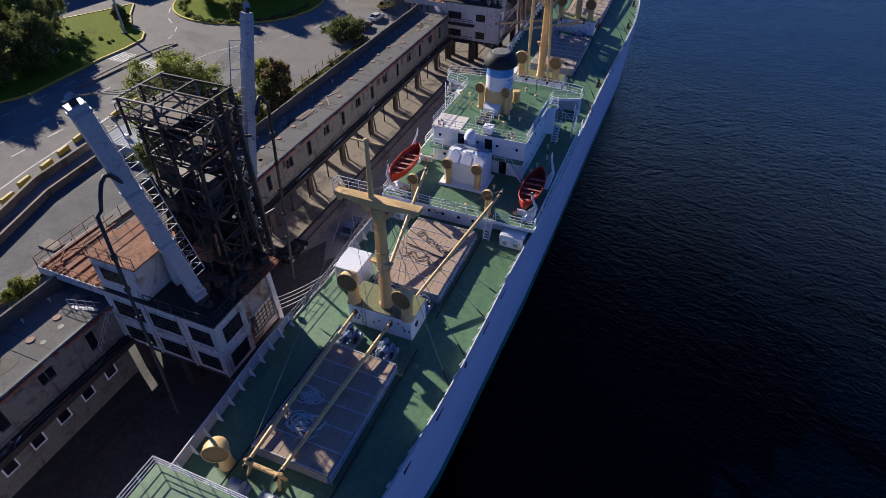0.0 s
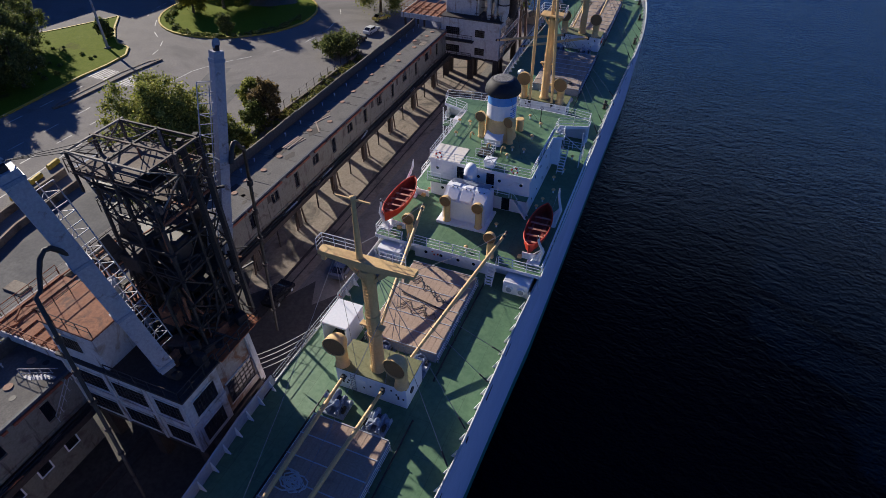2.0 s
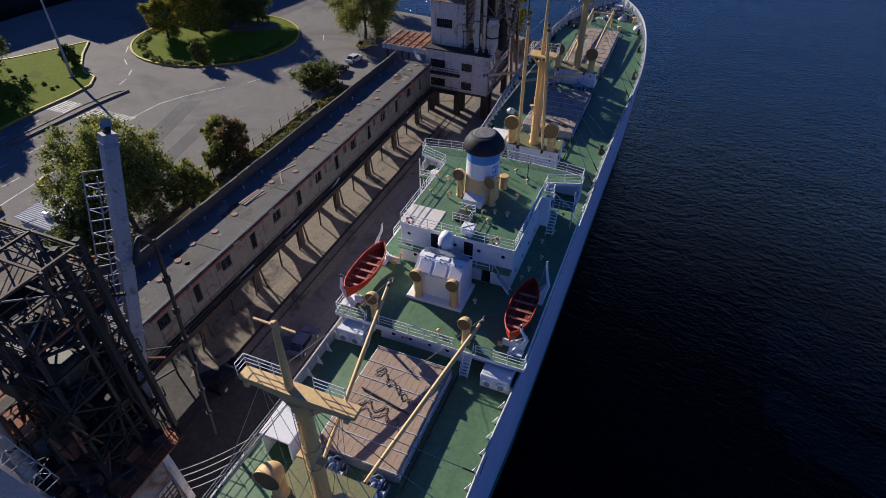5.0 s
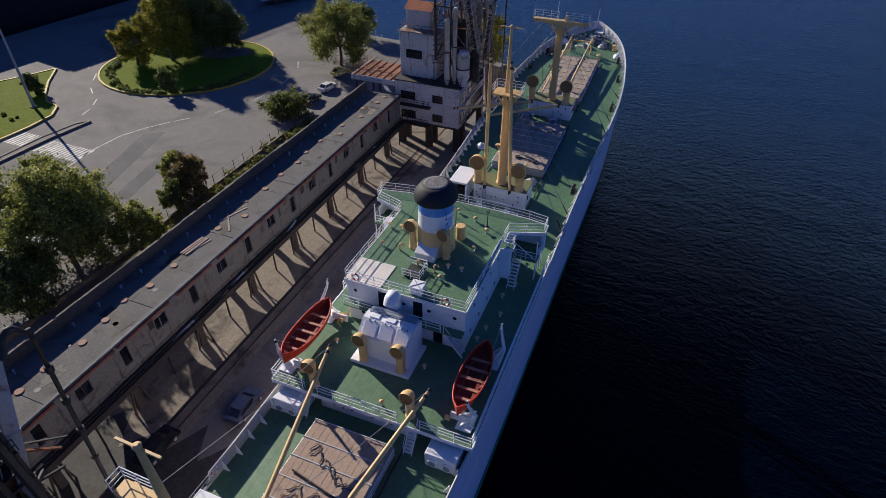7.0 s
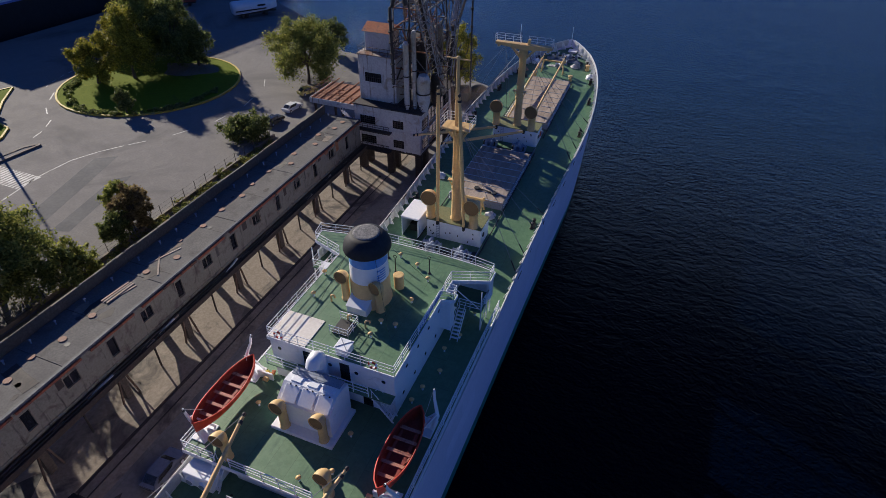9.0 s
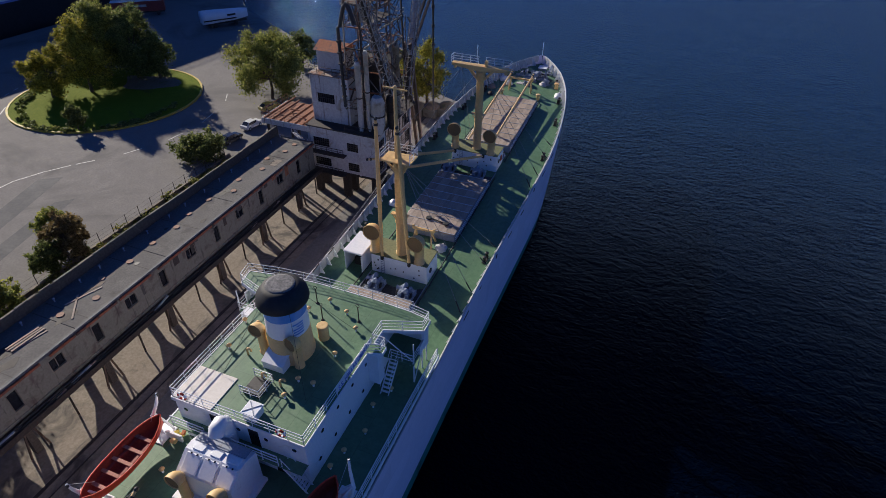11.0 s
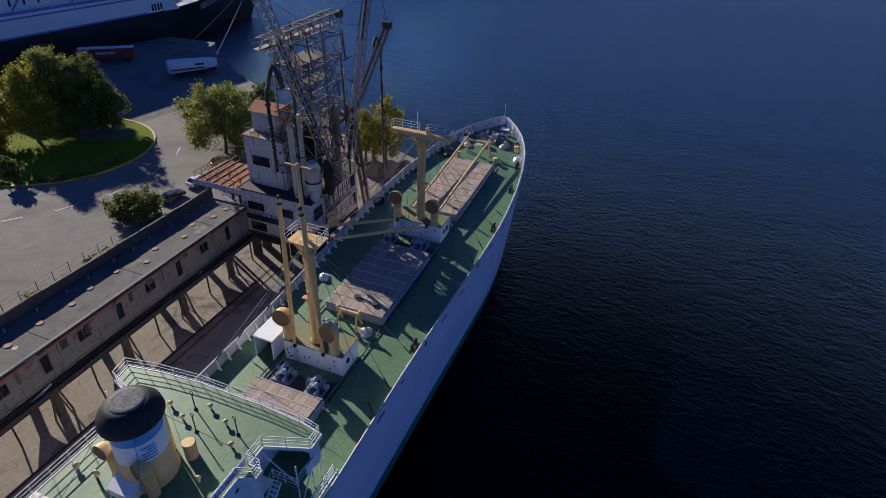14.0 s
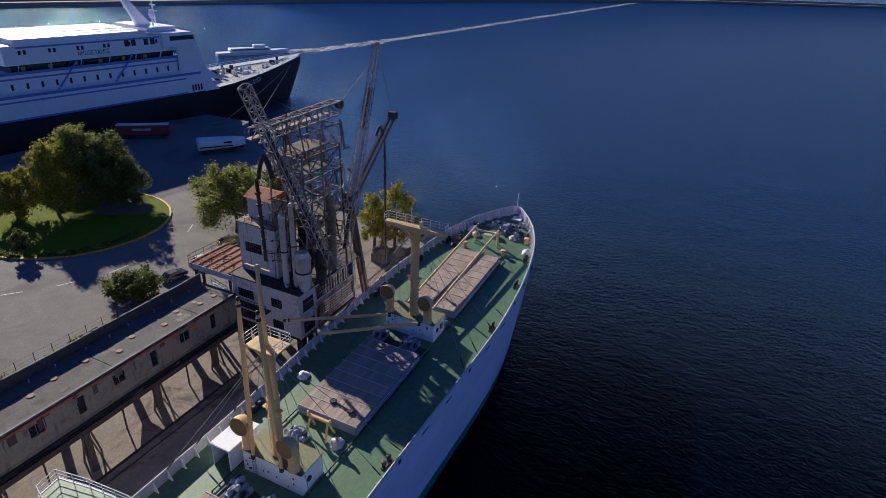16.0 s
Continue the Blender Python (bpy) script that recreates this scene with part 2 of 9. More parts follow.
# near-black ground colour that deepens the shade under elevator and gallery
SHADED_GROUND = surface("oily_ground", (0.03, 0.028, 0.027), (0.06, 0.055, 0.05), 0.9, 0.8, 0.3, stain=(0.075, 0.068, 0.06), stain_scale=0.3, stain_cut=0.6)
ASPHALT_DARK = surface("asphalt_patch", (0.085, 0.085, 0.088), (0.12, 0.12, 0.12), 0.8, 0.9, 0.25)
LINE_WHITE = surface("road_paint", (0.44, 0.43, 0.41), (0.60, 0.59, 0.56), 3.0, 0.7, 0.1, stain=(0.26, 0.25, 0.235), stain_scale=0.8, stain_cut=0.5)
KERB_YELLOW = surface("yellow_kerb_paint", (0.50, 0.36, 0.03), (0.58, 0.43, 0.06), 2.0, 0.7, 0.15, stain=(0.33, 0.29, 0.18), stain_scale=0.8)
GRASS = surface("grass", (0.095, 0.135, 0.006), (0.19, 0.225, 0.016), 2.4, 0.95, 0.8, stain=(0.085, 0.075, 0.022), stain_scale=0.16, stain_cut=0.58, spec=0.08)
SOIL = surface("dry_soil", (0.14, 0.11, 0.075), (0.22, 0.18, 0.12), 1.2, 0.95, 0.5, stain=(0.08, 0.10, 0.025), stain_scale=0.5)
ROOF_FELT = surface("roof_felt", (0.105, 0.10, 0.094), (0.16, 0.152, 0.14), 1.6, 0.9, 0.3, stain=(0.075, 0.068, 0.065), stain_scale=0.3, stain_cut=0.54)
CONDUIT_RED = surface("conduit_rust", (0.20, 0.055, 0.028), (0.32, 0.10, 0.045), 1.6, 0.85, 0.4, stain=(0.05, 0.03, 0.025), stain_scale=0.7, stain_cut=0.50)
# mouldy render, its base darkened to paint in the parapet's shade
SHADED_MOULD = surface("mould_wall", (0.055, 0.052, 0.05), (0.10, 0.094, 0.086), 1.2, 0.9, 0.35, stain=(0.19, 0.17, 0.145), stain_scale=0.9, stain_cut=0.60)
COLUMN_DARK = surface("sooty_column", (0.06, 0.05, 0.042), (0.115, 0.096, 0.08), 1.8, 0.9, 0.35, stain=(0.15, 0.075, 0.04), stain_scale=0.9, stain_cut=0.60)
RENDER_WALL = surface("stained_render", (0.155, 0.150, 0.122), (0.205, 0.198, 0.163), 1.6, 0.85, 0.25, stain=(0.105, 0.085, 0.072), stain_scale=0.8, stain_cut=0.52, streak=((0.045, 0.037, 0.033), (1.8, 1.8, 0.2), 0.58))
TOWER_WHITE = surface("tower_white", (0.44, 0.43, 0.425), (0.57, 0.56, 0.55), 1.3, 0.8, 0.2, stain=(0.30, 0.25, 0.20), stain_scale=0.5, stain_cut=0.54, streak=((0.15, 0.10, 0.07), (1.8, 1.8, 0.16), 0.58))
RUST = surface("rust", (0.20, 0.075, 0.035), (0.31, 0.13, 0.06), 1.4, 0.85, 0.35, stain=(0.09, 0.045, 0.03), stain_scale=0.7, stain_cut=0.55)
RUST_ORANGE = surface("red_oxide", (0.33, 0.09, 0.03), (0.42, 0.14, 0.05), 1.4, 0.8, 0.3, stain=(0.10, 0.05, 0.035), stain_scale=0.9, stain_cut=0.52)
DARK_STEEL = surface("sooty_steel", (0.024, 0.019, 0.017), (0.055, 0.042, 0.036), 2.0, 0.75, 0.3, stain=(0.10, 0.048, 0.03), stain_scale=1.2, stain_cut=0.6)
BOOM_GREY = surface("boom_paint", (0.33, 0.325, 0.36), (0.45, 0.44, 0.47), 1.8, 0.55, 0.15, stain=(0.13, 0.085, 0.06), stain_scale=1.1, stain_cut=0.57)
KHAKI = surface("khaki_deck_paint", (0.135, 0.145, 0.055), (0.20, 0.20, 0.085), 1.2, 0.6, 0.15, stain=(0.27, 0.20, 0.075), stain_scale=0.9, stain_cut=0.6)
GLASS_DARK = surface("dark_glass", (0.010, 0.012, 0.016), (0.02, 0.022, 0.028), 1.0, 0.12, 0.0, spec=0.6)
BARK = surface("bark", (0.10, 0.075, 0.055), (0.16, 0.12, 0.09), 4.0, 0.9, 0.6)
FERRY_WHITE = surface("ferry_white", (0.74, 0.75, 0.80), (0.80, 0.81, 0.85), 0.3, 0.4, 0.02, streak=((0.60, 0.56, 0.52), (0.5, 0.5, 0.05), 0.70))
FERRY_BLACK = surface("ferry_black", (0.010, 0.011, 0.016), (0.018, 0.019, 0.025), 0.3, 0.35, 0.03)
FERRY_BLUE = surface("ferry_blue_band", (0.14, 0.18, 0.50), (0.18, 0.22, 0.58), 0.5, 0.45, 0.02)
ROCK = surface("mole_stone", (0.22, 0.20, 0.17), (0.32, 0.29, 0.25), 0.3, 0.9, 0.5)
FOAM = surface("foam", (0.50, 0.54, 0.58), (0.75, 0.78, 0.80), 0.4, 0.7, 0.3)
TIN = surface("corrugated_tin", (0.45, 0.47, 0.50), (0.56, 0.58, 0.60), 1.0, 0.5, 0.1, stain=(0.30, 0.22, 0.16), stain_scale=0.8, stain_cut=0.66)

RUST_PANEL = surface("rust_streaked_panel", (0.30, 0.26, 0.22), (0.40, 0.36, 0.31), 1.0, 0.85, 0.25, stain=(0.20, 0.085, 0.035), stain_scale=0.55, stain_cut=0.47, streak=((0.13, 0.055, 0.03), (1.6, 1.6, 0.2), 0.55))
BROWN_STEEL = surface("brown_weathered_steel", (0.085, 0.058, 0.042), (0.14, 0.098, 0.07), 2.0, 0.8, 0.3, stain=(0.18, 0.09, 0.05), stain_scale=1.2, stain_cut=0.6)
BOOM_PALE = surface("flaking_boom_paint", (0.30, 0.275, 0.25), (0.42, 0.39, 0.36), 2.2, 0.7, 0.3, stain=(0.10, 0.06, 0.04), stain_scale=1.1, stain_cut=0.52)
FRAME_PALE = surface("flaking_grey_steel", (0.20, 0.175, 0.145), (0.30, 0.265, 0.22), 2.2, 0.75, 0.3, stain=(0.10, 0.055, 0.035), stain_scale=1.0, stain_cut=0.5)


def leaf_material(name, dark, light, tip):
    mt = bpy.data.materials.new(name)
    mt.use_nodes = True
    n, l = mt.node_tree.nodes, mt.node_tree.links
    out = n["Principled BSDF"]
    geo = n.new("ShaderNodeNewGeometry")
    r = n.new("ShaderNodeValToRGB")
    r.color_ramp.elements[0].color, r.color_ramp.elements[1].color = (*dark, 1), (*tip, 1)
    mid = r.color_ramp.elements.new(0.55)
    mid.color = (*light, 1)
    l.new(geo.outputs["Random Per Island"], r.inputs[0])
    l.new(r.outputs[0], out.inputs["Base Color"])
    out.inputs["Roughness"].default_value = 0.6
    out.inputs["Specular IOR Level"].default_value = 0.25
    through_leaf = n.new("ShaderNodeBsdfTranslucent")
    l.new(r.outputs[0], through_leaf.inputs["Color"])
    both = n.new("ShaderNodeMixShader")
    both.inputs[0].default_value = 0.42
    l.new(out.outputs[0], both.inputs[1])
    l.new(through_leaf.outputs[0], both.inputs[2])
    l.new(both.outputs[0], n["Material Output"].inputs["Surface"])
    return mt


LEAF_OLIVE = leaf_material("olive_leaf", (0.111, 0.137, 0.029), (0.273, 0.299, 0.065), (0.468, 0.442, 0.104))
LEAF_DARK = leaf_material("dark_leaf", (0.062, 0.088, 0.025), (0.156, 0.188, 0.050), (0.300, 0.312, 0.088))
LEAF_GOLD = leaf_material("golden_leaf", (0.125, 0.131, 0.019), (0.325, 0.306, 0.035), (0.525, 0.450, 0.056))
LEAF_BROWN = leaf_material("brownish_leaf", (0.121, 0.088, 0.037), (0.264, 0.198, 0.083), (0.374, 0.286, 0.121))
LEAF_SCRUB = leaf_material("scrub_leaf", (0.084, 0.108, 0.030), (0.192, 0.204, 0.048), (0.324, 0.264, 0.078))


def water_material():
    mt = bpy.data.materials.new("sea_water")
    mt.use_nodes = True
    n, l = mt.node_tree.nodes, mt.node_tree.links
    out = n["Principled BSDF"]
    tex = n.new("ShaderNodeTexCoord")
    height = None
    for scale, weight, stretch in ((0.05, 1.0, (1, 1.6, 1)), (0.22, 0.62, (1, 1.8, 1)), (0.75, 0.75, (1, 1.5, 1)), (2.2, 0.50, (1, 1.3, 1)), (5.5, 0.14, (1, 1.2, 1))):
        mp = n.new("ShaderNodeMapping")
        mp.inputs["Scale"].default_value, mp.inputs["Rotation"].default_value = stretch, (0, 0, 0.5)
        l.new(tex.outputs["Object"], mp.inputs[0])
        no = n.new("ShaderNodeTexNoise")
        no.inputs["Scale"].default_value, no.inputs["Detail"].default_value, no.inputs["Distortion"].default_value = scale, 4.0, 0.4
        l.new(mp.outputs[0], no.inputs["Vector"])
        mu = n.new("ShaderNodeMath")
        mu.operation = "MULTIPLY_ADD"
        mu.inputs[1].default_value = weight
        l.new(no.outputs[0], mu.inputs[0])
        if height is None:
            mu.inputs[2].default_value = 0
        else:
            l.new(height, mu.inputs[2])
        height = mu.outputs[0]
    b = n.new("ShaderNodeBump")
    b.inputs["Strength"].default_value, b.inputs["Distance"].default_value = 0.85, 0.75
    l.new(height, b.inputs["Height"])
    l.new(b.outputs[0], out.inputs["Normal"])
    wide = n.new("ShaderNodeTexNoise")
    wide.inputs["Scale"].default_value, wide.inputs["Detail"].default_value = 0.012, 4.0
    l.new(tex.outputs["Object"], wide.inputs["Vector"])
    x = n.new("ShaderNodeMix")
    x.data_type = "RGBA"
    x.inputs[6].default_value, x.inputs[7].default_value = (0.00015, 0.0011, 0.0050, 1), (0.00022, 0.0017, 0.0073, 1)
    l.new(wide.outputs[0], x.inputs[0])
    l.new(x.outputs[2], out.inputs["Base Color"])
    out.inputs["Roughness"].default_value, out.inputs["IOR"].default_value = 0.06, 1.52
    facing = n.new("ShaderNodeLayerWeight")
    faint = n.new("ShaderNodeBump")
    faint.inputs["Strength"].default_value, faint.inputs["Distance"].default_value = 0.85, 0.15
    l.new(height, faint.inputs["Height"])
    l.new(faint.outputs[0], facing.inputs["Normal"])
    power = n.new("ShaderNodeMath")
    power.operation, power.inputs[1].default_value = "POWER", 13.0
    l.new(facing.outputs["Facing"], power.inputs[0])
    gain = n.new("ShaderNodeMath")
    gain.operation, gain.inputs[1].default_value, gain.inputs[2].default_value = "MULTIPLY_ADD", 560.0, 0.01
    l.new(power.outputs[0], gain.inputs[0])
    gloss = n.new("ShaderNodeMath")
    gloss.operation, gloss.inputs[1].default_value, gloss.inputs[2].default_value = "SMOOTH_MIN", 4.2, 1.5
    l.new(gain.outputs[0], gloss.inputs[0])
    l.new(gloss.outputs[0], out.inputs["Specular IOR Level"])
    out.inputs["Specular Tint"].default_value = (0.56, 0.82, 1.0, 1)
    return mt


WATER = water_material()

# ---- sea and land ----
GROUND, SEA = 2.8, -1.4
sea = M()
for i in range(24):
    for j in range(24):
        x0, x1, y0, y1 = -2400 + 200 * i, -2200 + 200 * i, -2200 + 200 * j, -2000 + 200 * j
        sea.add([(x0, y0, SEA), (x1, y0, SEA), (x1, y1, SEA), (x0, y1, SEA)], [(0, 1, 2, 3)])
solo("water", sea, WATER, "deep blue rippled harbour water", "water", kind="structure")
LAND = [(-10.8, -260), (-10.8, 141), (-24, 147), (-54, 150), (-62, 158), (-66, 163.5), (-94, 180.4), (-107, 194.3), (-124, 193), (-127, 180), (-131, 150), (-134.5, 112), (-150, -260)]
solo("ground", M().prism(LAND, -8, GROUND), ASPHALT, "worn grey asphalt and concrete of the harbour quay", "ground", kind="structure")
QUAY = [(-11.3, -200), (-11.3, 140.5), (-34, 140.5), (-34, -200)]
solo("pavement_quay", M().prism(QUAY, GROUND - 0.1, GROUND + 0.03), CONCRETE, "sandy stained concrete of the quay apron", "quay", kind="structure")
# shade on the after apron, laid in as a dark slab
solo("pavement_oily", M().prism([(-31, -150), (-11.35, -150), (-11.35, 40), (-12.6, 43), (-14.4, 40.5), (-16.0, 44), (-18.0, 40), (-19.6, 42), (-22.0, 39), (-24, 43), (-26, 40), (-28, 44), (-31, 41)], GROUND - 0.05, GROUND + 0.034), SHADED_GROUND, "concrete with painted-in shade under the elevator and along the apron", "quay", kind="structure")
WET = surface("quay_slabs", (0.15, 0.14, 0.13), (0.20, 0.187, 0.17), 1.0, 0.8, 0.25, stain=(0.10, 0.09, 0.08), stain_scale=0.2, stain_cut=0.5, seams=("deck", 6.0, 2.4, 0.72))
solo("pavement_edge_strip", M().prism([(-17.2, -150), (-11.35, -150), (-11.35, 140), (-17.2, 140)], GROUND - 0.06, GROUND + 0.032), WET, "smoother grey slabs along the quay edge", "quay", kind="structure")
coping = M()
for k in range(85):
    coping.box(-11.25, -10.7, -200 + 4 * k, -196.06 + 4 * k, GROUND - 0.5, GROUND + 0.14, 0.05)
solo("trim_quay_edge", coping, CONCRETE, "pale concrete coping stones along the quay edge", "quay edge", kind="structure")

# ---- the ship: hull and decks ----
CX = 0.38
HALF = [(-12, 3.4), (-8, 5.0), (0, 6.3), (8, 6.95), (14.3, 7.35), (20, 7.85), (24, 8.15), (31, 8.35), (43, 8.5), (48, 8.85), (60, 9.0), (85, 8.95), (96, 9.3), (105, 9.6), (112, 9.72), (117, 9.55), (122.7, 9.1), (128, 8.4), (131, 7.85), (134, 7.15), (137, 6.2), (140, 4.85), (142.6, 3.2), (144.6, 1.6), (145.6, 0.7), (146, 0.05)]
HALF_LOW = [(-12, 0.3), (-6, 2.0), (2, 4.6), (12, 6.6), (22, 7.9), (34, 8.3), (46, 8.8), (108, 8.95), (114, 8.75), (120, 8.1), (127, 6.7), (134, 4.3), (138, 2.2), (141, 0.8), (143, 0.25), (146, 0.02)]
STATIONS = [-12, -10, -8, -4, 0, 4, 8, 12, 16, 22, 26.4, 26.6, 28, 34, 37.0, 37.2, 40] + [46 + 6 * k for k in range(10)] + [104, 108, 112, 116, 119, 122, 125, 128, 131, 134, 136, 138, 140, 141.5, 142.6, 143.6, 144.6, 145.2, 145.6, 146]
BOAT_DECK, ROOF = 10.7, 15.5


def deck_z(y):
    return 8.5 + (3.7 * ((y - 60) / 88) ** 2 if y > 60 else 1.6 * ((60 - y) / 70) ** 2)


def half(y, s=1):
    """The deck's half breadth; the stern lies a little nearer the quay."""
    return interp(y, HALF) + (interp(y, [(0, 0.9), (22, 0.8), (40, 0.2), (48, 0.0)]) if s < 0 else 0.0)


def hull_half(y, z, s=1):
    """The hull's half breadth at a height: fine at the ends below, full at the deck."""
    t = min(max((z + 2.0) / (deck_z(y) + 2.0), 0.0), 1.0)
    return lerp(interp(y, HALF_LOW) + half(y, s) - half(y), half(y, s), t ** 0.7)


def stem(y, z):
    """The raked stem: the ends draw in below."""
    t = min(max(z / 12.5, -0.2), 1.0)
    return y - (1 - t) * 5.5 * max(0.0, (y - 134) / 12.0) ** 1.5


ship = thing("cargo_ship", "long white-hulled steam cargo ship with green decks, moored at the quay", "ship", (CX, 60, 0))


def rail_line(points, height=1.05, rows=3, step=1.5, r=0.028):
    """Stanchions and rails along a line of points."""
    m = M()
    pts = [Vector(p) for p in points]
    for k in range(1, rows + 1):
        lift = Vector((0, 0, height * k / rows))
        m.tube([p + lift for p in pts], r if k < rows else r * 1.35, 5)
    for a, b in zip(pts, pts[1:]):
        count = max(1, round((b - a).length / step))
        for k in range(count + 1):
            q = a.lerp(b, k / count)
            m.tube([q, q + Vector((0, 0, height))], r * 1.1, 5)
    return m


def bulwark_top(y, s=1):
    if s < 0 and 26.5 < y < 37.1:
        return deck_z(y) + 0.06
    return deck_z(y) + interp(y, [(0, 1.15), (125, 1.15), (140, 1.45), (146, 1.6)])


def side_sheet(levels, name, material, label):
    n = len(STATIONS)
    for s in (-1, 1):
        rows = [[(CX + s * hull_half(y, lv(y, s), s), stem(y, lv(y, s)), lv(y, s)) for y in STATIONS] for lv in levels]
        quads = [(k * n + i, k * n + i + 1, (k + 1) * n + i + 1, (k + 1) * n + i) for k in range(len(rows) - 1) for i in range(n - 1)]
        part(name, M().add([p for row in rows for p in row], quads if s > 0 else [q[::-1] for q in quads], True), material, ship, label)


def frac(t):
    return lambda y, s=1: lerp(0.3, deck_z(y), t)


side_sheet([lambda y, s=1: 0.3, frac(0.2), frac(0.4), frac(0.6), frac(0.8), frac(1.0), bulwark_top], "hull", HULL_WHITE, "tall white hull plating")
side_sheet([lambda y, s=1: -5.0, lambda y, s=1: -2.4, lambda y, s=1: -1.2, lambda y, s=1: -0.4, lambda y, s=1: 0.3], "boot_topping", HULL_GREEN, "green boot-topping band along the waterline")
deck = M()
for a, b in zip(STATIONS, STATIONS[1:]):
    for k in range(8):
        u0, u1 = -1 + k / 4, -1 + (k + 1) / 4
        za, zb = deck_z(a), deck_z(b)
        ha0, ha1, hb0, hb1 = half(a, u0), half(a, u1 if u1 else -1), half(b, u0), half(b, u1 if u1 else -1)
        pts = [(CX + ha0 * u0, a, za + 0.12 * (1 - u0 * u0)), (CX + ha1 * u1, a, za + 0.12 * (1 - u1 * u1)), (CX + hb1 * u1, b, zb + 0.12 * (1 - u1 * u1)), (CX + hb0 * u0, b, zb + 0.12 * (1 - u0 * u0))]
        deck.add(pts, [(0, 1, 2, 3)], True)
part("main_deck", deck, DECK_GREEN, ship, "weathered green-painted steel main deck")
for s in (-1, 1):
    lo = [(CX + s * max(half(y, s) - 0.14, 0), y, deck_z(y)) for y in STATIONS[:-1]]
    hi = [(CX + s * max(half(y, s) - 0.10, 0), y, bulwark_top(y, s)) for y in STATIONS[:-1]]
    part("bulwark", M().strip(*((hi, lo) if s > 0 else (lo, hi)), smooth=True), BULWARK_SHADED, ship, "white bulwark plating, greyed with painted-in shade")
    part("bulwark_rail", M().tube([(x + s * 0.04, y, z) for x, y, z in hi], 0.10, 6), BULWARK_SHADED, ship)
for s in (-1, 1):
    for k in range(92):
        y = 4 + 1.56 * k
        if 45 < y < 73 or y > 147 or (s < 0 and 26 < y < 37.5):
            continue
        x, z, h = CX + s * (half(y, s) - 0.1), deck_z(y), bulwark_top(y) - deck_z(y)
        part("bulwark_stay", M().add([(x, y, z), (x - s * 0.6, y, z), (x - s * 0.12, y, z + h * 0.95), (x, y + 0.09, z), (x - s * 0.6, y + 0.09, z), (x - s * 0.12, y + 0.09, z + h * 0.95)], [(0, 1, 2), (5, 4, 3), (0, 3, 4, 1), (1, 4, 5, 2)]), WHITE, ship)
for s in (-1, 1):
    for k in range(11):
        y = 131.6 + 1.45 * k
        x, z, h = CX + s * (half(y) - 0.1), deck_z(y), bulwark_top(y) - deck_z(y)
        if half(y) > 1.2:
            part("bow_stay", M().add([(x, y, z), (x - s * 0.75, y - 0.2, z), (x - s * 0.05, y, z + h * 0.95), (x, y + 0.07, z), (x - s * 0.75, y - 0.13, z), (x - s * 0.05, y + 0.07, z + h * 0.95)], [(0, 1, 2), (5, 4, 3), (0, 3, 4, 1), (1, 4, 5, 2)]), WHITE, ship)
part("open_rail", rail_line([(CX - half(y, -1) + 0.12, y, deck_z(y) + 0.05) for y in (26.6, 30, 34, 37)], 1.1, 3, 1.5, 0.022), GREY_METAL, ship, "open wire rail at the gangway")
# slots and round holes in the shell below the rail
for s in (-1, 1):
    for k in range(26):
        y = 12 + 5.1 * k
        if 44 < y < 74:
            continue
        x, z = CX + s * (half(y, s) + 0.012), deck_z(y)
        if k % 3:
            m = M().box(x - 0.17, x + 0.01, y - 0.8, y + 0.8, z + 0.12, z + 0.34, 0.005)
        else:
            m = M().lathe([(0.30, -0.17), (0.30, 0.012)], 14, Matrix.Translation((x, y, z + 0.55)) @ pose(0, 0, 0, 0, 90, 0))
        part("freeing_port" if k % 3 else "fairlead", m, BLACK, ship)


W = half(60) + CX
E_ = CX - half(60)
y0, y1 = 45.9, 70.4
low = M().box(E_ + 3.2, W - 3.2, y0 + 1.2, y1, 8.4, BOAT_DECK - 0.25, 0.04)
part("lower_deckhouse", low, WHITE, ship, "white lower deckhouse with round portholes")
part("boat_deck", M().box(E_ + 0.05, W - 0.05, y0, y1, BOAT_DECK - 0.25, BOAT_DECK, 0.03), DECK_GREEN, ship, "green boat deck")
edge = M()
for s in (E_, W):
    edge.box(s - 0.06, s + 0.06, y0, y1, BOAT_DECK - 0.32, BOAT_DECK + 0.05, 0.02)
edge.box(E_, W, y0 - 0.07, y0 + 0.02, BOAT_DECK - 0.34, BOAT_DECK + 0.05, 0.02)
part("deck_edge", edge, WHITE, ship)
for s in (E_ + 0.15, W - 0.15):
    for k in range(11):
        y = 46.3 + 2.45 * k
        part("stanchion", M().tube([(s, y, 8.5), (s, y, BOAT_DECK - 0.25)], 0.06, 6), WHITE, ship)
front = M().box(E_ + 4.3, W - 4.9, y0 + 0.5, y0 + 0.75, 8.5, BOAT_DECK - 0.25, 0.03)
part("front_bulkhead", front, WHITE, ship, "white bulkhead below the boat deck")
HX0, HX1, HY0, HY1 = -6.1, 5.35, 55.0, 69.6
MID = 13.1
house = part("deckhouse", M().box(HX0, HX1, HY0, HY1, BOAT_DECK, ROOF - 0.12, 0.05), WHITE, ship, "white two-storey deckhouse with portholes")
roof_poly = [(HX0 - 0.1, HY0 - 0.1), (HX1 + 0.1, HY0 - 0.1), (HX1 + 0.1, 64.4), (6.6, 64.8), (6.6, 65.6), (HX1 + 0.1, 65.6), (HX1 + 0.1, 67.3), (8.75, 68.5), (8.75, 69.9), (6.8, 70.25), (3.0, 70.5), (-3.0, 70.5), (-6.8, 70.15), (-9.8, 69.6), (-9.5, 67.9), (HX0 - 0.1, 66.8)]
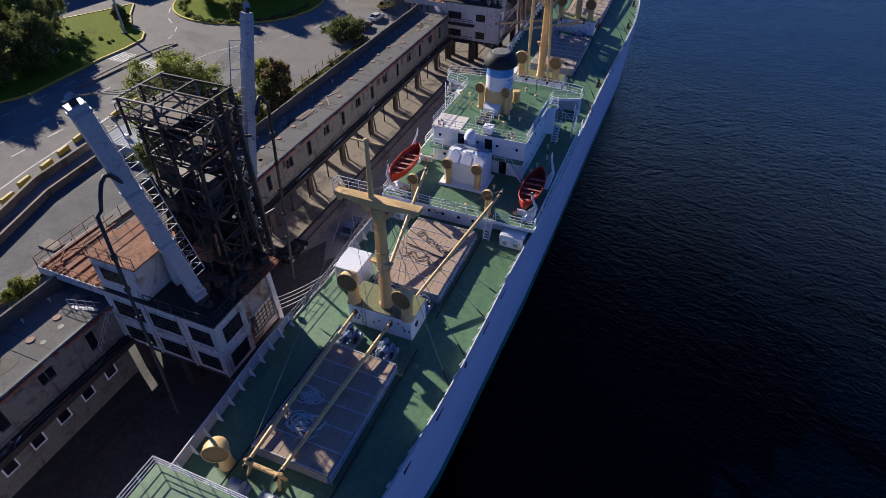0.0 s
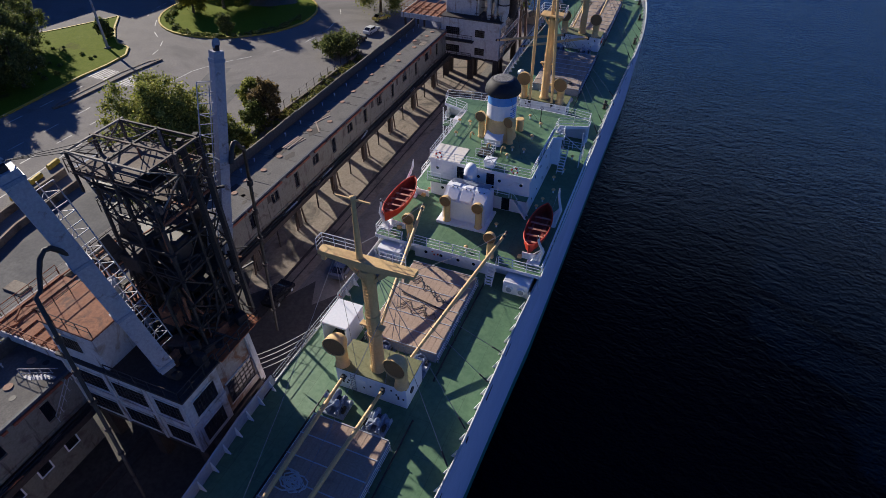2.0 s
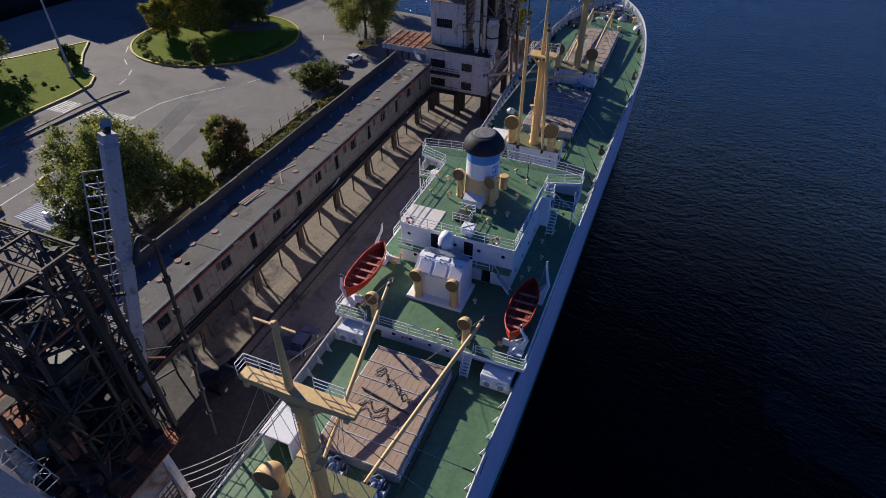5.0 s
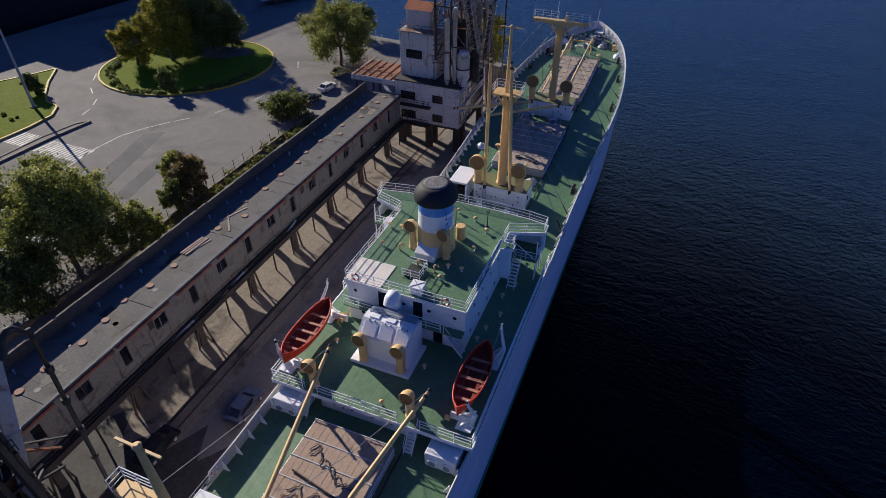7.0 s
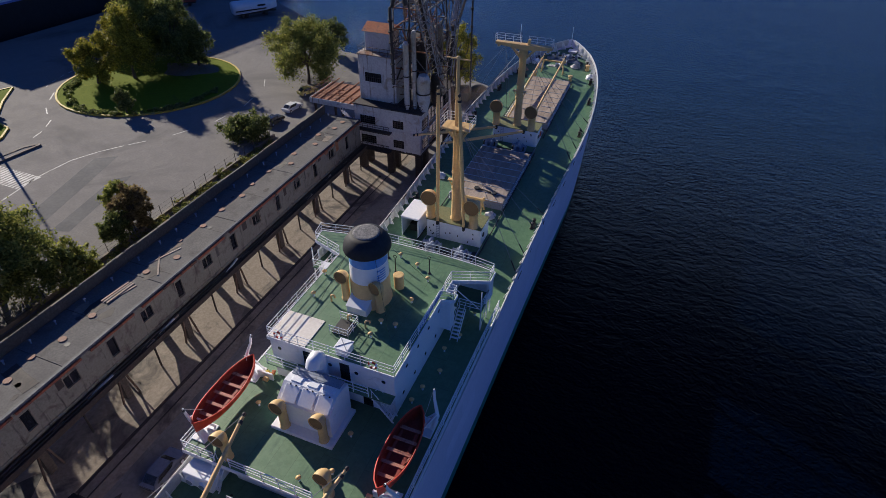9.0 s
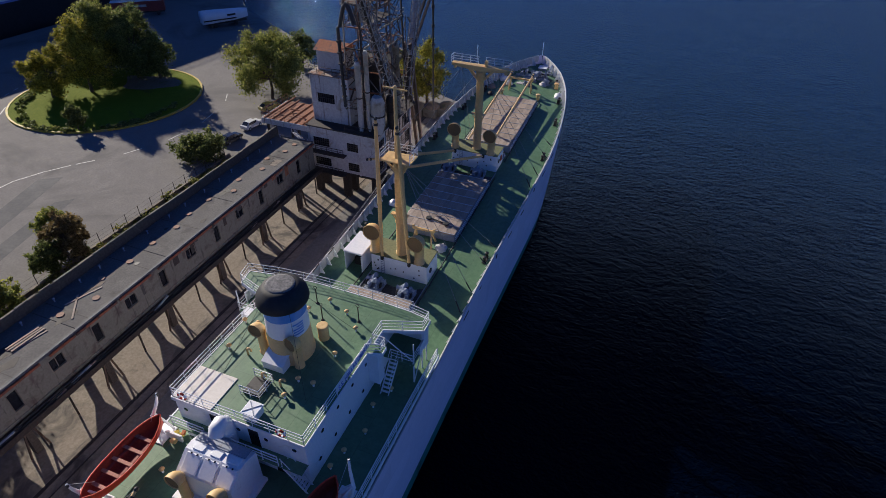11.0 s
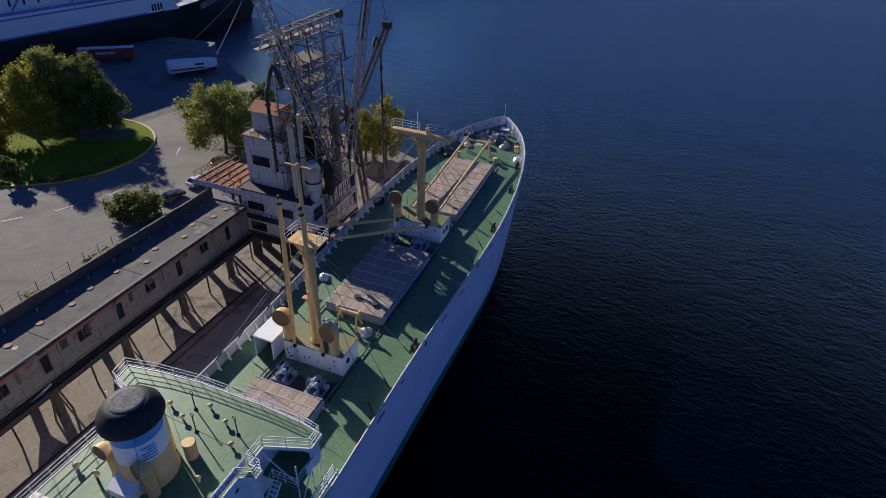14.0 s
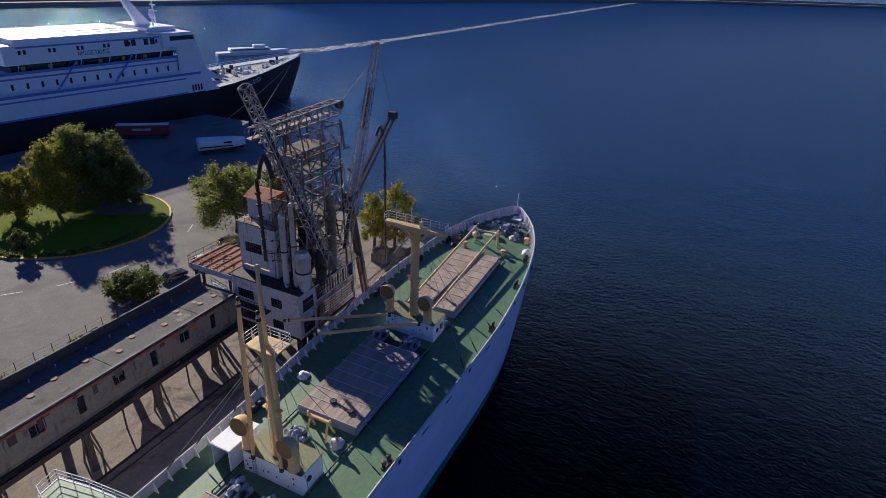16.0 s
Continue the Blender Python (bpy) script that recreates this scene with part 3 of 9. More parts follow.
part("bridge_roof", M().prism(roof_poly, ROOF - 0.16, ROOF), DECK_GREEN, ship, "green-painted bridge roof")
part("mid_deck", M().box(HX0, HX1, HY0 - 0.9, HY0 + 0.1, MID - 0.1, MID, 0.02), DECK_GREEN, ship)

# ---- fittings of the deckhouse ----
def ring_plate(x, y, z, r, axis, depth=0.03, n=14):
    turn = pose(0, 0, 0, 0, 90, 0) if axis == "x" else pose(0, 0, 0, 90, 0, 0)
    return M().lathe([(r, -depth), (r, depth)], n, Matrix.Translation((x, y, z)) @ turn)


def porthole(x, y, z, axis, parent):
    p = part("porthole", ring_plate(x, y, z, 0.25, axis, 0.035), WHITE, parent)
    part("glass", ring_plate(x, y, z, 0.18, axis, 0.05), GLASS_DARK, p)


for k in range(6):
    porthole(HX1, 57.2 + 2.3 * k, 14.4, "x", house)
    porthole(HX1, 56.4 + 2.3 * k, 12.0, "x", house)
    porthole(HX0, 57.2 + 2.3 * k, 14.4, "x", house)
for x in (-5.2, -0.4, 2.0, 4.4):
    porthole(x, HY0, 14.4, "y", house)
for x in (-4.6, 4.2):
    porthole(x, HY0, 11.9, "y", house)
for x in (-3.0, -1.3, 0.6, 2.3):
    porthole(x, y0 + 0.5, 9.6, "y", ship)
for k in range(7):
    porthole(W - 3.2, 48.5 + 3.0 * k, 9.6, "x", ship)


def panel_door(x0, x1, y, z0, z1, parent):
    d = part("door", M().box(x0, x1, y - 0.05, y + 0.02, z0, z1, 0.02), GLASS_DARK, parent, "dark open doorway")
    part("door_frame", M().box(x0 - 0.1, x0, y - 0.07, y, z0, z1 + 0.1, 0.02).box(x1, x1 + 0.1, y - 0.07, y, z0, z1 + 0.1, 0.02).box(x0, x1, y - 0.07, y, z1, z1 + 0.1, 0.02), WHITE, d)


panel_door(-2.9, -2.1, HY0, MID + 0.02, 15.1, house)
panel_door(0.5, 1.4, HY0, MID + 0.02, 15.1, house)
panel_door(2.4, 3.3, HY0, BOAT_DECK + 0.1, 12.7, house)
# white flat over the port after corner of the house
part("chart_room_top", M().box(HX0 - 0.02, -2.6, HY0 - 0.02, 58.2, ROOF - 0.1, ROOF + 0.07, 0.02), CABIN_TOP, ship, "cream-white painted flat over the cabin")
# bridge wings
for s, xe in ((1, 8.6), (-1, -9.4)):
    xi = HX1 if s > 0 else HX0
    wing = part("bridge_wing", M().box(min(xi, xe), max(xi, xe), 66.6, 69.9, MID - 0.12, MID, 0.03), DECK_GREEN, ship)
    part("wing_screen", M().box(min(xi, xe), max(xi, xe), 69.55, 69.7, MID, ROOF - 0.16, 0.02).box(xe - 0.06, xe + 0.06, 67.9, 69.7, MID, MID + 1.15, 0.02), WHITE, wing)
    for yy in (66.8, 68.6, 69.6):
        part("wing_post", M().tube([(xe - s * 0.1, yy, BOAT_DECK), (xe - s * 0.1, yy, ROOF - 0.1)], 0.06, 6), WHITE, wing)
    part("wing_brace", M().beam((xe - s * 0.1, 66.9, MID), (xi + s * 0.2, 66.9, ROOF - 0.3), 0.07).beam((xe - s * 0.1, 66.9, BOAT_DECK), (xe - s * 0.1, 68.6, MID), 0.07).beam((xi + s * 0.2, 67.4, ROOF - 0.25), (xe - s * 0.2, 68.5, ROOF - 0.25), 0.10), WHITE, wing)
    part("wing_pillar", M().box(xe - 0.16, xe + 0.16, 68.7, 69.5, MID, ROOF - 0.16, 0.04).box(xe - 0.1, xe + 0.1, 67.9, 68.7, MID + 0.9, MID + 1.15, 0.03), WHITE, wing)
    part("house_bay", M().box(min(xi, xi + s * 1.0), max(xi, xi + s * 1.0), 64.5, 65.5, MID - 1.2, ROOF - 0.16, 0.04), WHITE, wing)
    part("wing_rail", rail_line([(xi + s * 1.1, 66.65, MID), (xe - s * 0.1, 66.65, MID), (xe - s * 0.1, 67.9, MID)], 1.05, 3, 1.1, 0.03), WHITE, wing)
    lad = M()
    for k in range(9):
        lad.box(xe - s * 1.9 - 0.35, xe - s * 1.9 + 0.35, 64.6 + 0.24 * k, 64.8 + 0.24 * k, BOAT_DECK + 0.25 + 0.26 * k, BOAT_DECK + 0.29 + 0.26 * k)
    for dx in (-0.36, 0.36):
        lad.beam((xe - s * 1.9 + dx, 64.5, BOAT_DECK), (xe - s * 1.9 + dx, 66.8, MID), 0.05, 0.2).beam((xe - s * 1.9 + dx, 64.5, BOAT_DECK + 0.95), (xe - s * 1.9 + dx, 66.8, MID + 0.95), 0.045)
    part("wing_ladder", lad, WHITE, wing)
# rails
R = ROOF
inset = [(x - 0.1 * (1 if x > 0 else -1), y + (0.1 if y < 56 else -0.1 if y > 69 else 0.0), R) for x, y in roof_poly]
outline = inset + inset[:1]
for a, b in zip(outline, outline[1:]):
    part("railing", rail_line([a, b]), WHITE, ship)
for line in ([(W - 0.1, y0 + 0.1, BOAT_DECK), (W - 0.1, 48.2, BOAT_DECK)], [(W - 0.1, 48.2, BOAT_DECK), (W - 0.1, 70.3, BOAT_DECK)], [(E_ + 0.1, 58, BOAT_DECK), (E_ + 0.1, 70.3, BOAT_DECK)], [(E_ + 0.1, y0 + 0.1, BOAT_DECK), (E_ + 0.1, 47.5, BOAT_DECK)],
             [(E_ + 0.1, y0 + 0.1, BOAT_DECK), (-5.6, y0 + 0.1, BOAT_DECK)], [(-4.2, y0 + 0.1, BOAT_DECK), (3.0, y0 + 0.1, BOAT_DECK)], [(5.0, y0 + 0.1, BOAT_DECK), (W - 0.1, y0 + 0.1, BOAT_DECK)],
             [(HX0, HY0 - 0.85, MID), (-3.0, HY0 - 0.85, MID)], [(-0.6, HY0 - 0.85, MID), (3.4, HY0 - 0.85, MID)]):
    part("railing", rail_line(line, 1.1, 3, 1.5, 0.036), WHITE, ship)


def stair(x, ya, za, yb, zb, width, parent, name="ladder", along="y"):
    m = M()
    n = max(3, round(abs(zb - za) / 0.24))
    for k in range(1, n):
        t = k / n
        y, z = lerp(ya, yb, t), lerp(za, zb, t)
        m.box(x - width / 2, x + width / 2, y - 0.11, y + 0.11, z - 0.02, z + 0.02)
    for dx in (-width / 2, width / 2):
        m.beam((x + dx, ya, za), (x + dx, yb, zb), 0.05, 0.18)
        m.beam((x + dx, ya, za + 0.95), (x + dx, yb, zb + 0.95), 0.04)
        for t in (0.05, 0.5, 0.95):
            y, z = lerp(ya, yb, t), lerp(za, zb, t)
            m.tube([(x + dx, y, z), (x + dx, y, z + 0.95)], 0.025, 5)
    if along == "x":
        turn = Matrix.Translation((x, ya, 0)) @ pose(0, 0, 0, 0, 0, -90) @ Matrix.Translation((-x, -ya, 0))
        m.v = [tuple(turn @ Vector(p)) for p in m.v]
    return part(name, m, WHITE, parent)


stair(5.35, HY0 - 0.45, BOAT_DECK, HY0 - 2.3, MID, 0.75, ship, along="x").matrix_parent_inverse = Matrix.Translation((0.1, 0, 0)) @ ship.matrix_basis.inverted()
stair(-5.2, y0 - 1.1, deck_z(44.5), y0 + 0.4, BOAT_DECK, 0.7, ship)
stair(4.4, y0 - 1.1, deck_z(44.5), y0 + 0.4, BOAT_DECK, 0.7, ship)
# corner houses with drums under the boat deck's after edge
for s in (-1, 1):
    c = thing("deck_store", "small white steel store with round drums under the boat deck edge", "store", (CX + s * 6.9, 45.4, deck_z(45)), "deck stores")
    part("body", M().box(CX + s * 6.9 - 1.3, CX + s * 6.9 + 1.3, 44.6, 46.9, deck_z(45), deck_z(45) + 1.5, 0.06), WHITE, c)
    for k in range(2):
        part("drum", ring_plate(CX + s * 6.9 - 0.6 + 1.2 * k, 44.55, deck_z(45) + 0.75, 0.42, "y", 0.16), WHITE, c)
        part("drum_face", ring_plate(CX + s * 6.9 - 0.6 + 1.2 * k, 44.38, deck_z(45) + 0.75, 0.28, "y", 0.03), GREY_METAL, c)


# ---- cowl ventilators ----
def cowl_parts(parent, rp, rc, height):
    """A ventilator that looks towards -y, on the origin."""
    part("pipe", M().lathe([(rp * 1.18, 0), (rp * 1.18, 0.12), (rp, 0.16), (rp, height - rc * 0.9), (rp * 1.08, height - rc * 0.88), (rp * 1.08, height - rc * 0.8), (rp, height - rc * 0.75)], 18), BUFF, parent)
    m = M()
    rings, n = [], 18
    base = height - rc * 0.78
    for k in range(8):
        t = k / 7
        a = t * radians(88)
        r = lerp(rp, rc, t ** 0.8)
        cy, cz = -(rc * 0.85) * (1 - math.cos(a)) * 0.9, base + rc * 0.95 * math.sin(a)
        if k == 7:
            cy -= rc * 0.3
        ring = []
        for i in range(n):
            b = 2 * math.pi * i / n
            lx, ly = r * math.cos(b), r * math.sin(b)
            ring.append((lx, cy + ly * math.cos(a), cz + ly * math.sin(a)))
        rings.append(ring)
    verts = [p for ring in rings for p in ring]
    faces = [(i * n + k, i * n + (k + 1) % n, (i + 1) * n + (k + 1) % n, (i + 1) * n + k) for i in range(7) for k in range(n)]
    m.add(verts, faces, True)
    bell = part("cowl", m, BUFF, parent)
    last = rings[-1]
    mid = sum((Vector(p) for p in last), Vector()) / n
    inset = [tuple(mid.lerp(Vector(p), 0.96) + Vector((0, 0.07, 0))) for p in last]
    part("mesh_screen", M().add(inset + [tuple(mid + Vector((0, 0.07, 0)))], [(k, (k + 1) % n, n) for k in range(n)]), COWL_MESH, bell, "dull brown wire screen")
    lip = M().tube(last + [last[0]], rc * 0.035, 5, False)
    part("lip", lip, BUFF, bell)


big = thing("cowl_ventilator", "large buff-painted cowl ventilator with a screened mouth", "ventilator", group="mast house ventilators")
cowl_parts(big, 0.52, 0.95, 2.9)
small = thing("cowl_ventilator", "buff-painted cowl ventilator on the deckhouse", "ventilator", group="deckhouse ventilators")
cowl_parts(small, 0.36, 0.62, 2.7)
spots = []
for y in (28.6, 81.7, 107.1):
    top = deck_z(y) + 2.6
    spots += [(big, -2.85, y + 0.3, top, 6), (big, 2.55, y + 0.1, top, -4)]
spots += [(small, -2.3, 50.55, 11.05, 0), (small, 1.25, 50.55, 11.05, 0), (small, -4.9, 46.7, BOAT_DECK, 5), (small, 3.8, 46.9, BOAT_DECK, 0), (small, -2.4, 61.5, ROOF, 0), (small, 1.1, 61.2, ROOF, -15), (big, -4.5, 12.0, deck_z(12), 30), (big, 3.9, 10.0, deck_z(12), 0)]
used = set()
for ob, x, y, z, turn in spots:
    if ob.name in used:
        copy_thing(ob, pose(x, y, z, 0, 0, turn))
    else:
        used.add(ob.name)
        ob.matrix_basis = pose(x, y, z, 0, 0, turn)

# ---- engine casing ----
casing = thing("engine_casing", "white steel engine casing with a sloping skylight top", "engine casing", (-0.6, 52.5, BOAT_DECK))
part("plinth", M().box(-3.4, 2.15, 50.1, 55.0 - 0.95, BOAT_DECK, BOAT_DECK + 0.35, 0.05), WHITE, casing)
prof = [(50.95, BOAT_DECK + 0.35), (54.0, BOAT_DECK + 0.35), (54.0, 14.0), (53.0, 14.35), (52.3, 14.35), (50.95, 13.35)]
body = M()
xs = (-3.0, 1.75)
body.add([(x, y, z) for x in xs for y, z in prof], [(0, 1, 2, 3, 4, 5), (11, 10, 9, 8, 7, 6)] + [(i, i + 6, (i + 1) % 6 + 6, (i + 1) % 6) for i in range(6)])
part("body", body, WHITE, casing)
for k in range(3):
    x = -2.55 + 1.5 * k
    mm = Matrix.Translation((x + 0.55, 51.6, 13.92)) @ pose(0, 0, 0, 36.5, 0, 0)
    lid = part("skylight_lid", M().box(-0.62, 0.62, -0.68, 0.68, -0.05, 0.09, 0.03, mm), WHITE, casing)
    for hx in (-0.25, 0.25):
        part("hinge", M().box(hx - 0.05, hx + 0.05, 0.62, 0.74, 0.05, 0.12, 0.0, mm), DARK, lid)
    part("top_hatch", M().box(x + 0.1, x + 1.0, 52.4, 53.0, 14.34, 14.46, 0.03), WHITE, casing)
part("skylight_strip", M().box(-2.8, 1.55, 53.1, 53.9, 14.32, 14.4, 0.02, Matrix.Identity(4)), GREY_METAL, casing)
duct = thing("air_duct", "white swan-neck air trunk behind the engine casing", "air duct", (-1.0, 54.6, MID))
part("trunk", M().tube([(-1.0, 54.6, MID - 0.4), (-1.0, 54.6, 15.0), (-1.0, 54.5, 15.5), (-1.0, 54.15, 15.85), (-1.0, 53.7, 15.75), (-1.0, 53.5, 15.3)], [0.52, 0.52, 0.55, 0.58, 0.58, 0.56], 18), WHITE, duct)
part("seam_band", M().lathe([(0.545, 14.3), (0.545, 14.42)], 18, pose(-1.0, 54.6, 0)), WHITE, duct)

bx = thing("vent_box", "white sheet-metal vent box on the roof edge", "vent box", (0.6, 56, ROOF), "roof boxes")
part("body", M().box(0.05, 1.15, 55.25, 56.35, ROOF, ROOF + 0.75, 0.05), WHITE, bx)
part("cover", M().box(-0.02, 1.22, 55.18, 56.42, ROOF + 0.75, ROOF + 0.83, 0.03), WHITE, bx)
for sa in (-1, 1):
    part("cover_brace", M().beam((0.6 - 0.5 * sa, 55.3, ROOF + 0.85), (0.6 + 0.5 * sa, 56.3, ROOF + 0.85), 0.05), GREY_METAL, bx)
bx2 = thing("vent_box", "white box with a sloping lid at the funnel's foot", "vent box", (-0.45, 60.85, ROOF), "roof boxes")
part("body", M().add([(-1.50, 59.95, ROOF), (0.40, 59.95, ROOF), (0.40, 61.35, ROOF), (-1.50, 61.35, ROOF), (-1.50, 59.95, ROOF + 0.7), (0.40, 59.95, ROOF + 0.7), (0.40, 61.35, ROOF + 1.25), (-1.50, 61.35, ROOF + 1.25)], [(3, 2, 1, 0), (0, 1, 5, 4), (1, 2, 6, 5), (2, 3, 7, 6), (3, 0, 4, 7)]), WHITE, bx2)
part("lid", M().add([(-1.55, 59.90, ROOF + 0.7), (0.45, 59.90, ROOF + 0.7), (0.45, 61.40, ROOF + 1.29), (-1.55, 61.40, ROOF + 1.29), (-1.55, 59.90, ROOF + 0.76), (0.45, 59.90, ROOF + 0.76), (0.45, 61.40, ROOF + 1.35), (-1.55, 61.40, ROOF + 1.35)], [(3, 2, 1, 0), (4, 5, 6, 7), (0, 1, 5, 4), (1, 2, 6, 5), (2, 3, 7, 6), (3, 0, 4, 7)]), WHITE, bx2)
hatchway = thing("stair_hatch", "white pipe handrails round a small stair hatch on the roof", "hatchway", (-0.7, 58, ROOF))
part("coaming", M().box(-1.4, 0.1, 57.2, 58.8, ROOF, ROOF + 0.3, 0.03), DARK, hatchway)
part("handrail", rail_line([(-1.5, 57.1, ROOF), (0.2, 57.1, ROOF), (0.2, 58.9, ROOF), (-1.5, 58.9, ROOF)], 1.0, 3, 1.0, 0.03), WHITE, hatchway)

# ---- funnel ----
FX, FY = -0.45, 62.55
funnel = thing("funnel", "ship's funnel banded buff, white and blue with a black top", "funnel", (FX, FY, ROOF))
for nm, prof, mt in (("buff_band", [(1.98, ROOF), (1.98, ROOF + 0.08), (1.90, ROOF + 0.12), (1.80, 18.2)], BUFF), ("white_band", [(1.80, 18.2), (1.74, 19.9)], WHITE), ("blue_band", [(1.74, 19.9), (1.70, 21.0)], BLUE),
                     ("black_top", [(1.71, 21.0), (2.12, 21.05), (2.16, 21.2), (2.05, 21.7), (1.55, 22.35), (1.25, 22.5), (0.02, 22.5)], BLACK)):
    m = M().lathe([(rr * 0.93, zz) for rr, zz in prof], 36, pose(FX, FY, 0), True, False)
    m.v = [(x, FY + (y - FY) * 1.06, z) for x, y, z in m.v]
    part(nm, m, mt, funnel)
part("soot_cap", M().lathe([(1.14, 22.5), (1.1, 22.56), (0.9, 22.57), (0.02, 22.58)], 24, pose(FX, FY, 0), True, False), surface("ash_grey", (0.10, 0.10, 0.10), (0.26, 0.25, 0.25), 2.0, 0.9, 0.4), funnel)
rows_f = {}
for k in range(5):
    for i in range(6):
        a0, a1 = radians(-38 + 5.2 * i), radians(-38 + 5.2 * (i + 1))
        z = 18.45 + 0.25 * k
        if k > 2 and i < 2 and k == 3:
            continue
        q = [(FX + 1.675 * math.cos(a), FY + 1.06 * 1.675 * math.sin(a), zz) for a, zz in ((a0, z), (a1, z), (a1, z + 0.14), (a0, z + 0.14))]
        rows_f.setdefault(k, M()).add(q, [(0, 1, 2, 3)])
for k in rows_f:
    part("emblem_stripe", rows_f[k], BLUE, funnel, "blue stripe of the flag emblem")
part("steam_pipe", M().tube([(FX - 0.5, FY + 2.0, ROOF), (FX - 0.5, FY + 2.0, 21.4)], 0.12, 8).tube([(FX + 0.2, FY + 2.05, ROOF), (FX + 0.2, FY + 2.05, 21.2)], 0.09, 8), BUFF, funnel)
for k in range(4):
    a = radians(35 + 95 * k)
    part("guy_wire", M().tube([(FX + 1.7 * math.cos(a), FY + 1.8 * math.sin(a), 20.9), (FX + 5.0 * math.cos(a), FY + 6.5 * math.sin(a), ROOF)], 0.015, 4), DARK, funnel)
drum = thing("vent_drum", "short buff ventilator drum with a flat lid", "ventilator", (1.3, 64.6, ROOF))
part("drum", M().lathe([(0.46, ROOF), (0.46, ROOF + 1.35)], 16, pose(1.3, 64.6, 0)), BUFF, drum)
part("lid", M().lathe([(0.50, ROOF + 1.35), (0.50, ROOF + 1.45), (0.44, ROOF + 1.49)], 16, pose(1.3, 64.6, 0)), BUFF, drum)
mush = thing("mushroom_vent", "small buff mushroom vent on the deck", "vent", group="mushroom vents")
part("stem", M().lathe([(0.09, 0), (0.09, 0.42)], 8), WHITE, mush)
part("cap", M().lathe([(0.2, 0.38), (0.23, 0.44), (0.12, 0.56), (0.02, 0.58)], 10), BUFF, mush)
goose = thing("gooseneck_vent", "small buff gooseneck air pipe", "vent", group="gooseneck vents")
part("pipe", M().tube([(0, 0, 0), (0, 0, 0.6), (0.08, 0, 0.78), (0.25, 0, 0.82), (0.38, 0, 0.72), (0.4, 0, 0.55)], 0.09, 8), BUFF, goose)
vents = [(-3.4, 67.6), (1.7, 67.8), (3.4, 66.3), (-0.4, 68.6), (-5.85, 63.6), (-4.6, 63.7), (3.2, 63.1), (1.8, 58.0), (1.9, 59.75), (3.2, 59.8), (-1.6, 66.9), (-5.2, 60.6)]
for k, (x, y) in enumerate(vents):
    if k == 0:
        mush.matrix_basis = pose(x, y, ROOF)
    else:
        copy_thing(mush, pose(x, y, ROOF))
for x, y, z in ((6.3, 58.2, BOAT_DECK), (7.0, 60.4, BOAT_DECK), (6.4, 63.0, BOAT_DECK), (7.1, 65.1, BOAT_DECK), (6.0, 56.6, BOAT_DECK), (3.2, 48.4, BOAT_DECK), (-5.6, 51.6, BOAT_DECK), (2.9, 51.8, BOAT_DECK), (1.2, 47.0, BOAT_DECK), (7.4, 68.5, BOAT_DECK)):
    copy_thing(mush, pose(x, y, z))
goose.matrix_basis = pose(-0.8, 58.9, ROOF)
for x, y, turn in ((0.9, 58.8, 30), (-3.4, 60.6, 0)):
    copy_thing(goose, pose(x, y, ROOF, 0, 0, turn))
for k, (x, y) in enumerate(((-1.45, 68.1), (3.1, 67.4), (0.1, 66.4))):
    p = thing("compass_stand", "thin dark instrument post on the bridge roof", "post", (x, y, ROOF), "roof posts")
    part("post", M().tube([(x, y, ROOF), (x, y, ROOF + 1.7)], 0.05, 6), DARK, p)
    part("head", M().tube([(x + 0.16 * math.cos(a), y, ROOF + 1.85 + 0.16 * math.sin(a)) for a in [2 * math.pi * i / 10 for i in range(11)]], 0.03, 5), DARK, p)
    part("foot", M().lathe([(0.16, 0), (0.14, 0.08), (0.05, 0.16)], 10, pose(x, y, ROOF)), DARK, p)
# ---- life rings ----
def life_ring(x, y, z, axis):
    n, m, w = 20, M(), M()
    turn = Matrix.Translation((x, y, z)) @ (pose(0, 0, 0, 90, 0, 0) if axis == "y" else pose(0, 0, 0, 0, 90, 0))
    t = thing("life_ring", "red and white life ring hung on the railing", "life ring", (x, y, z), "life rings")
    for q in range(8):
        pts = [turn @ Vector((0.33 * math.cos(a), 0.33 * math.sin(a), 0)) for a in [radians(45 * q + 45 * k / 4) for k in range(5)]]
        part("red_section" if q % 2 else "white_section", M().tube(pts, 0.085, 8), RED if q % 2 else WHITE, t)


life_ring(-5.0, HY0 - 0.12, ROOF + 0.6, "y")
life_ring(3.6, HY0 - 0.12, ROOF + 0.6, "y")
life_ring(E_ + 0.35, 37.6, deck_z(37) + 0.8, "x")
life_ring(-1.9, y0 + 0.38, 9.9, "y")


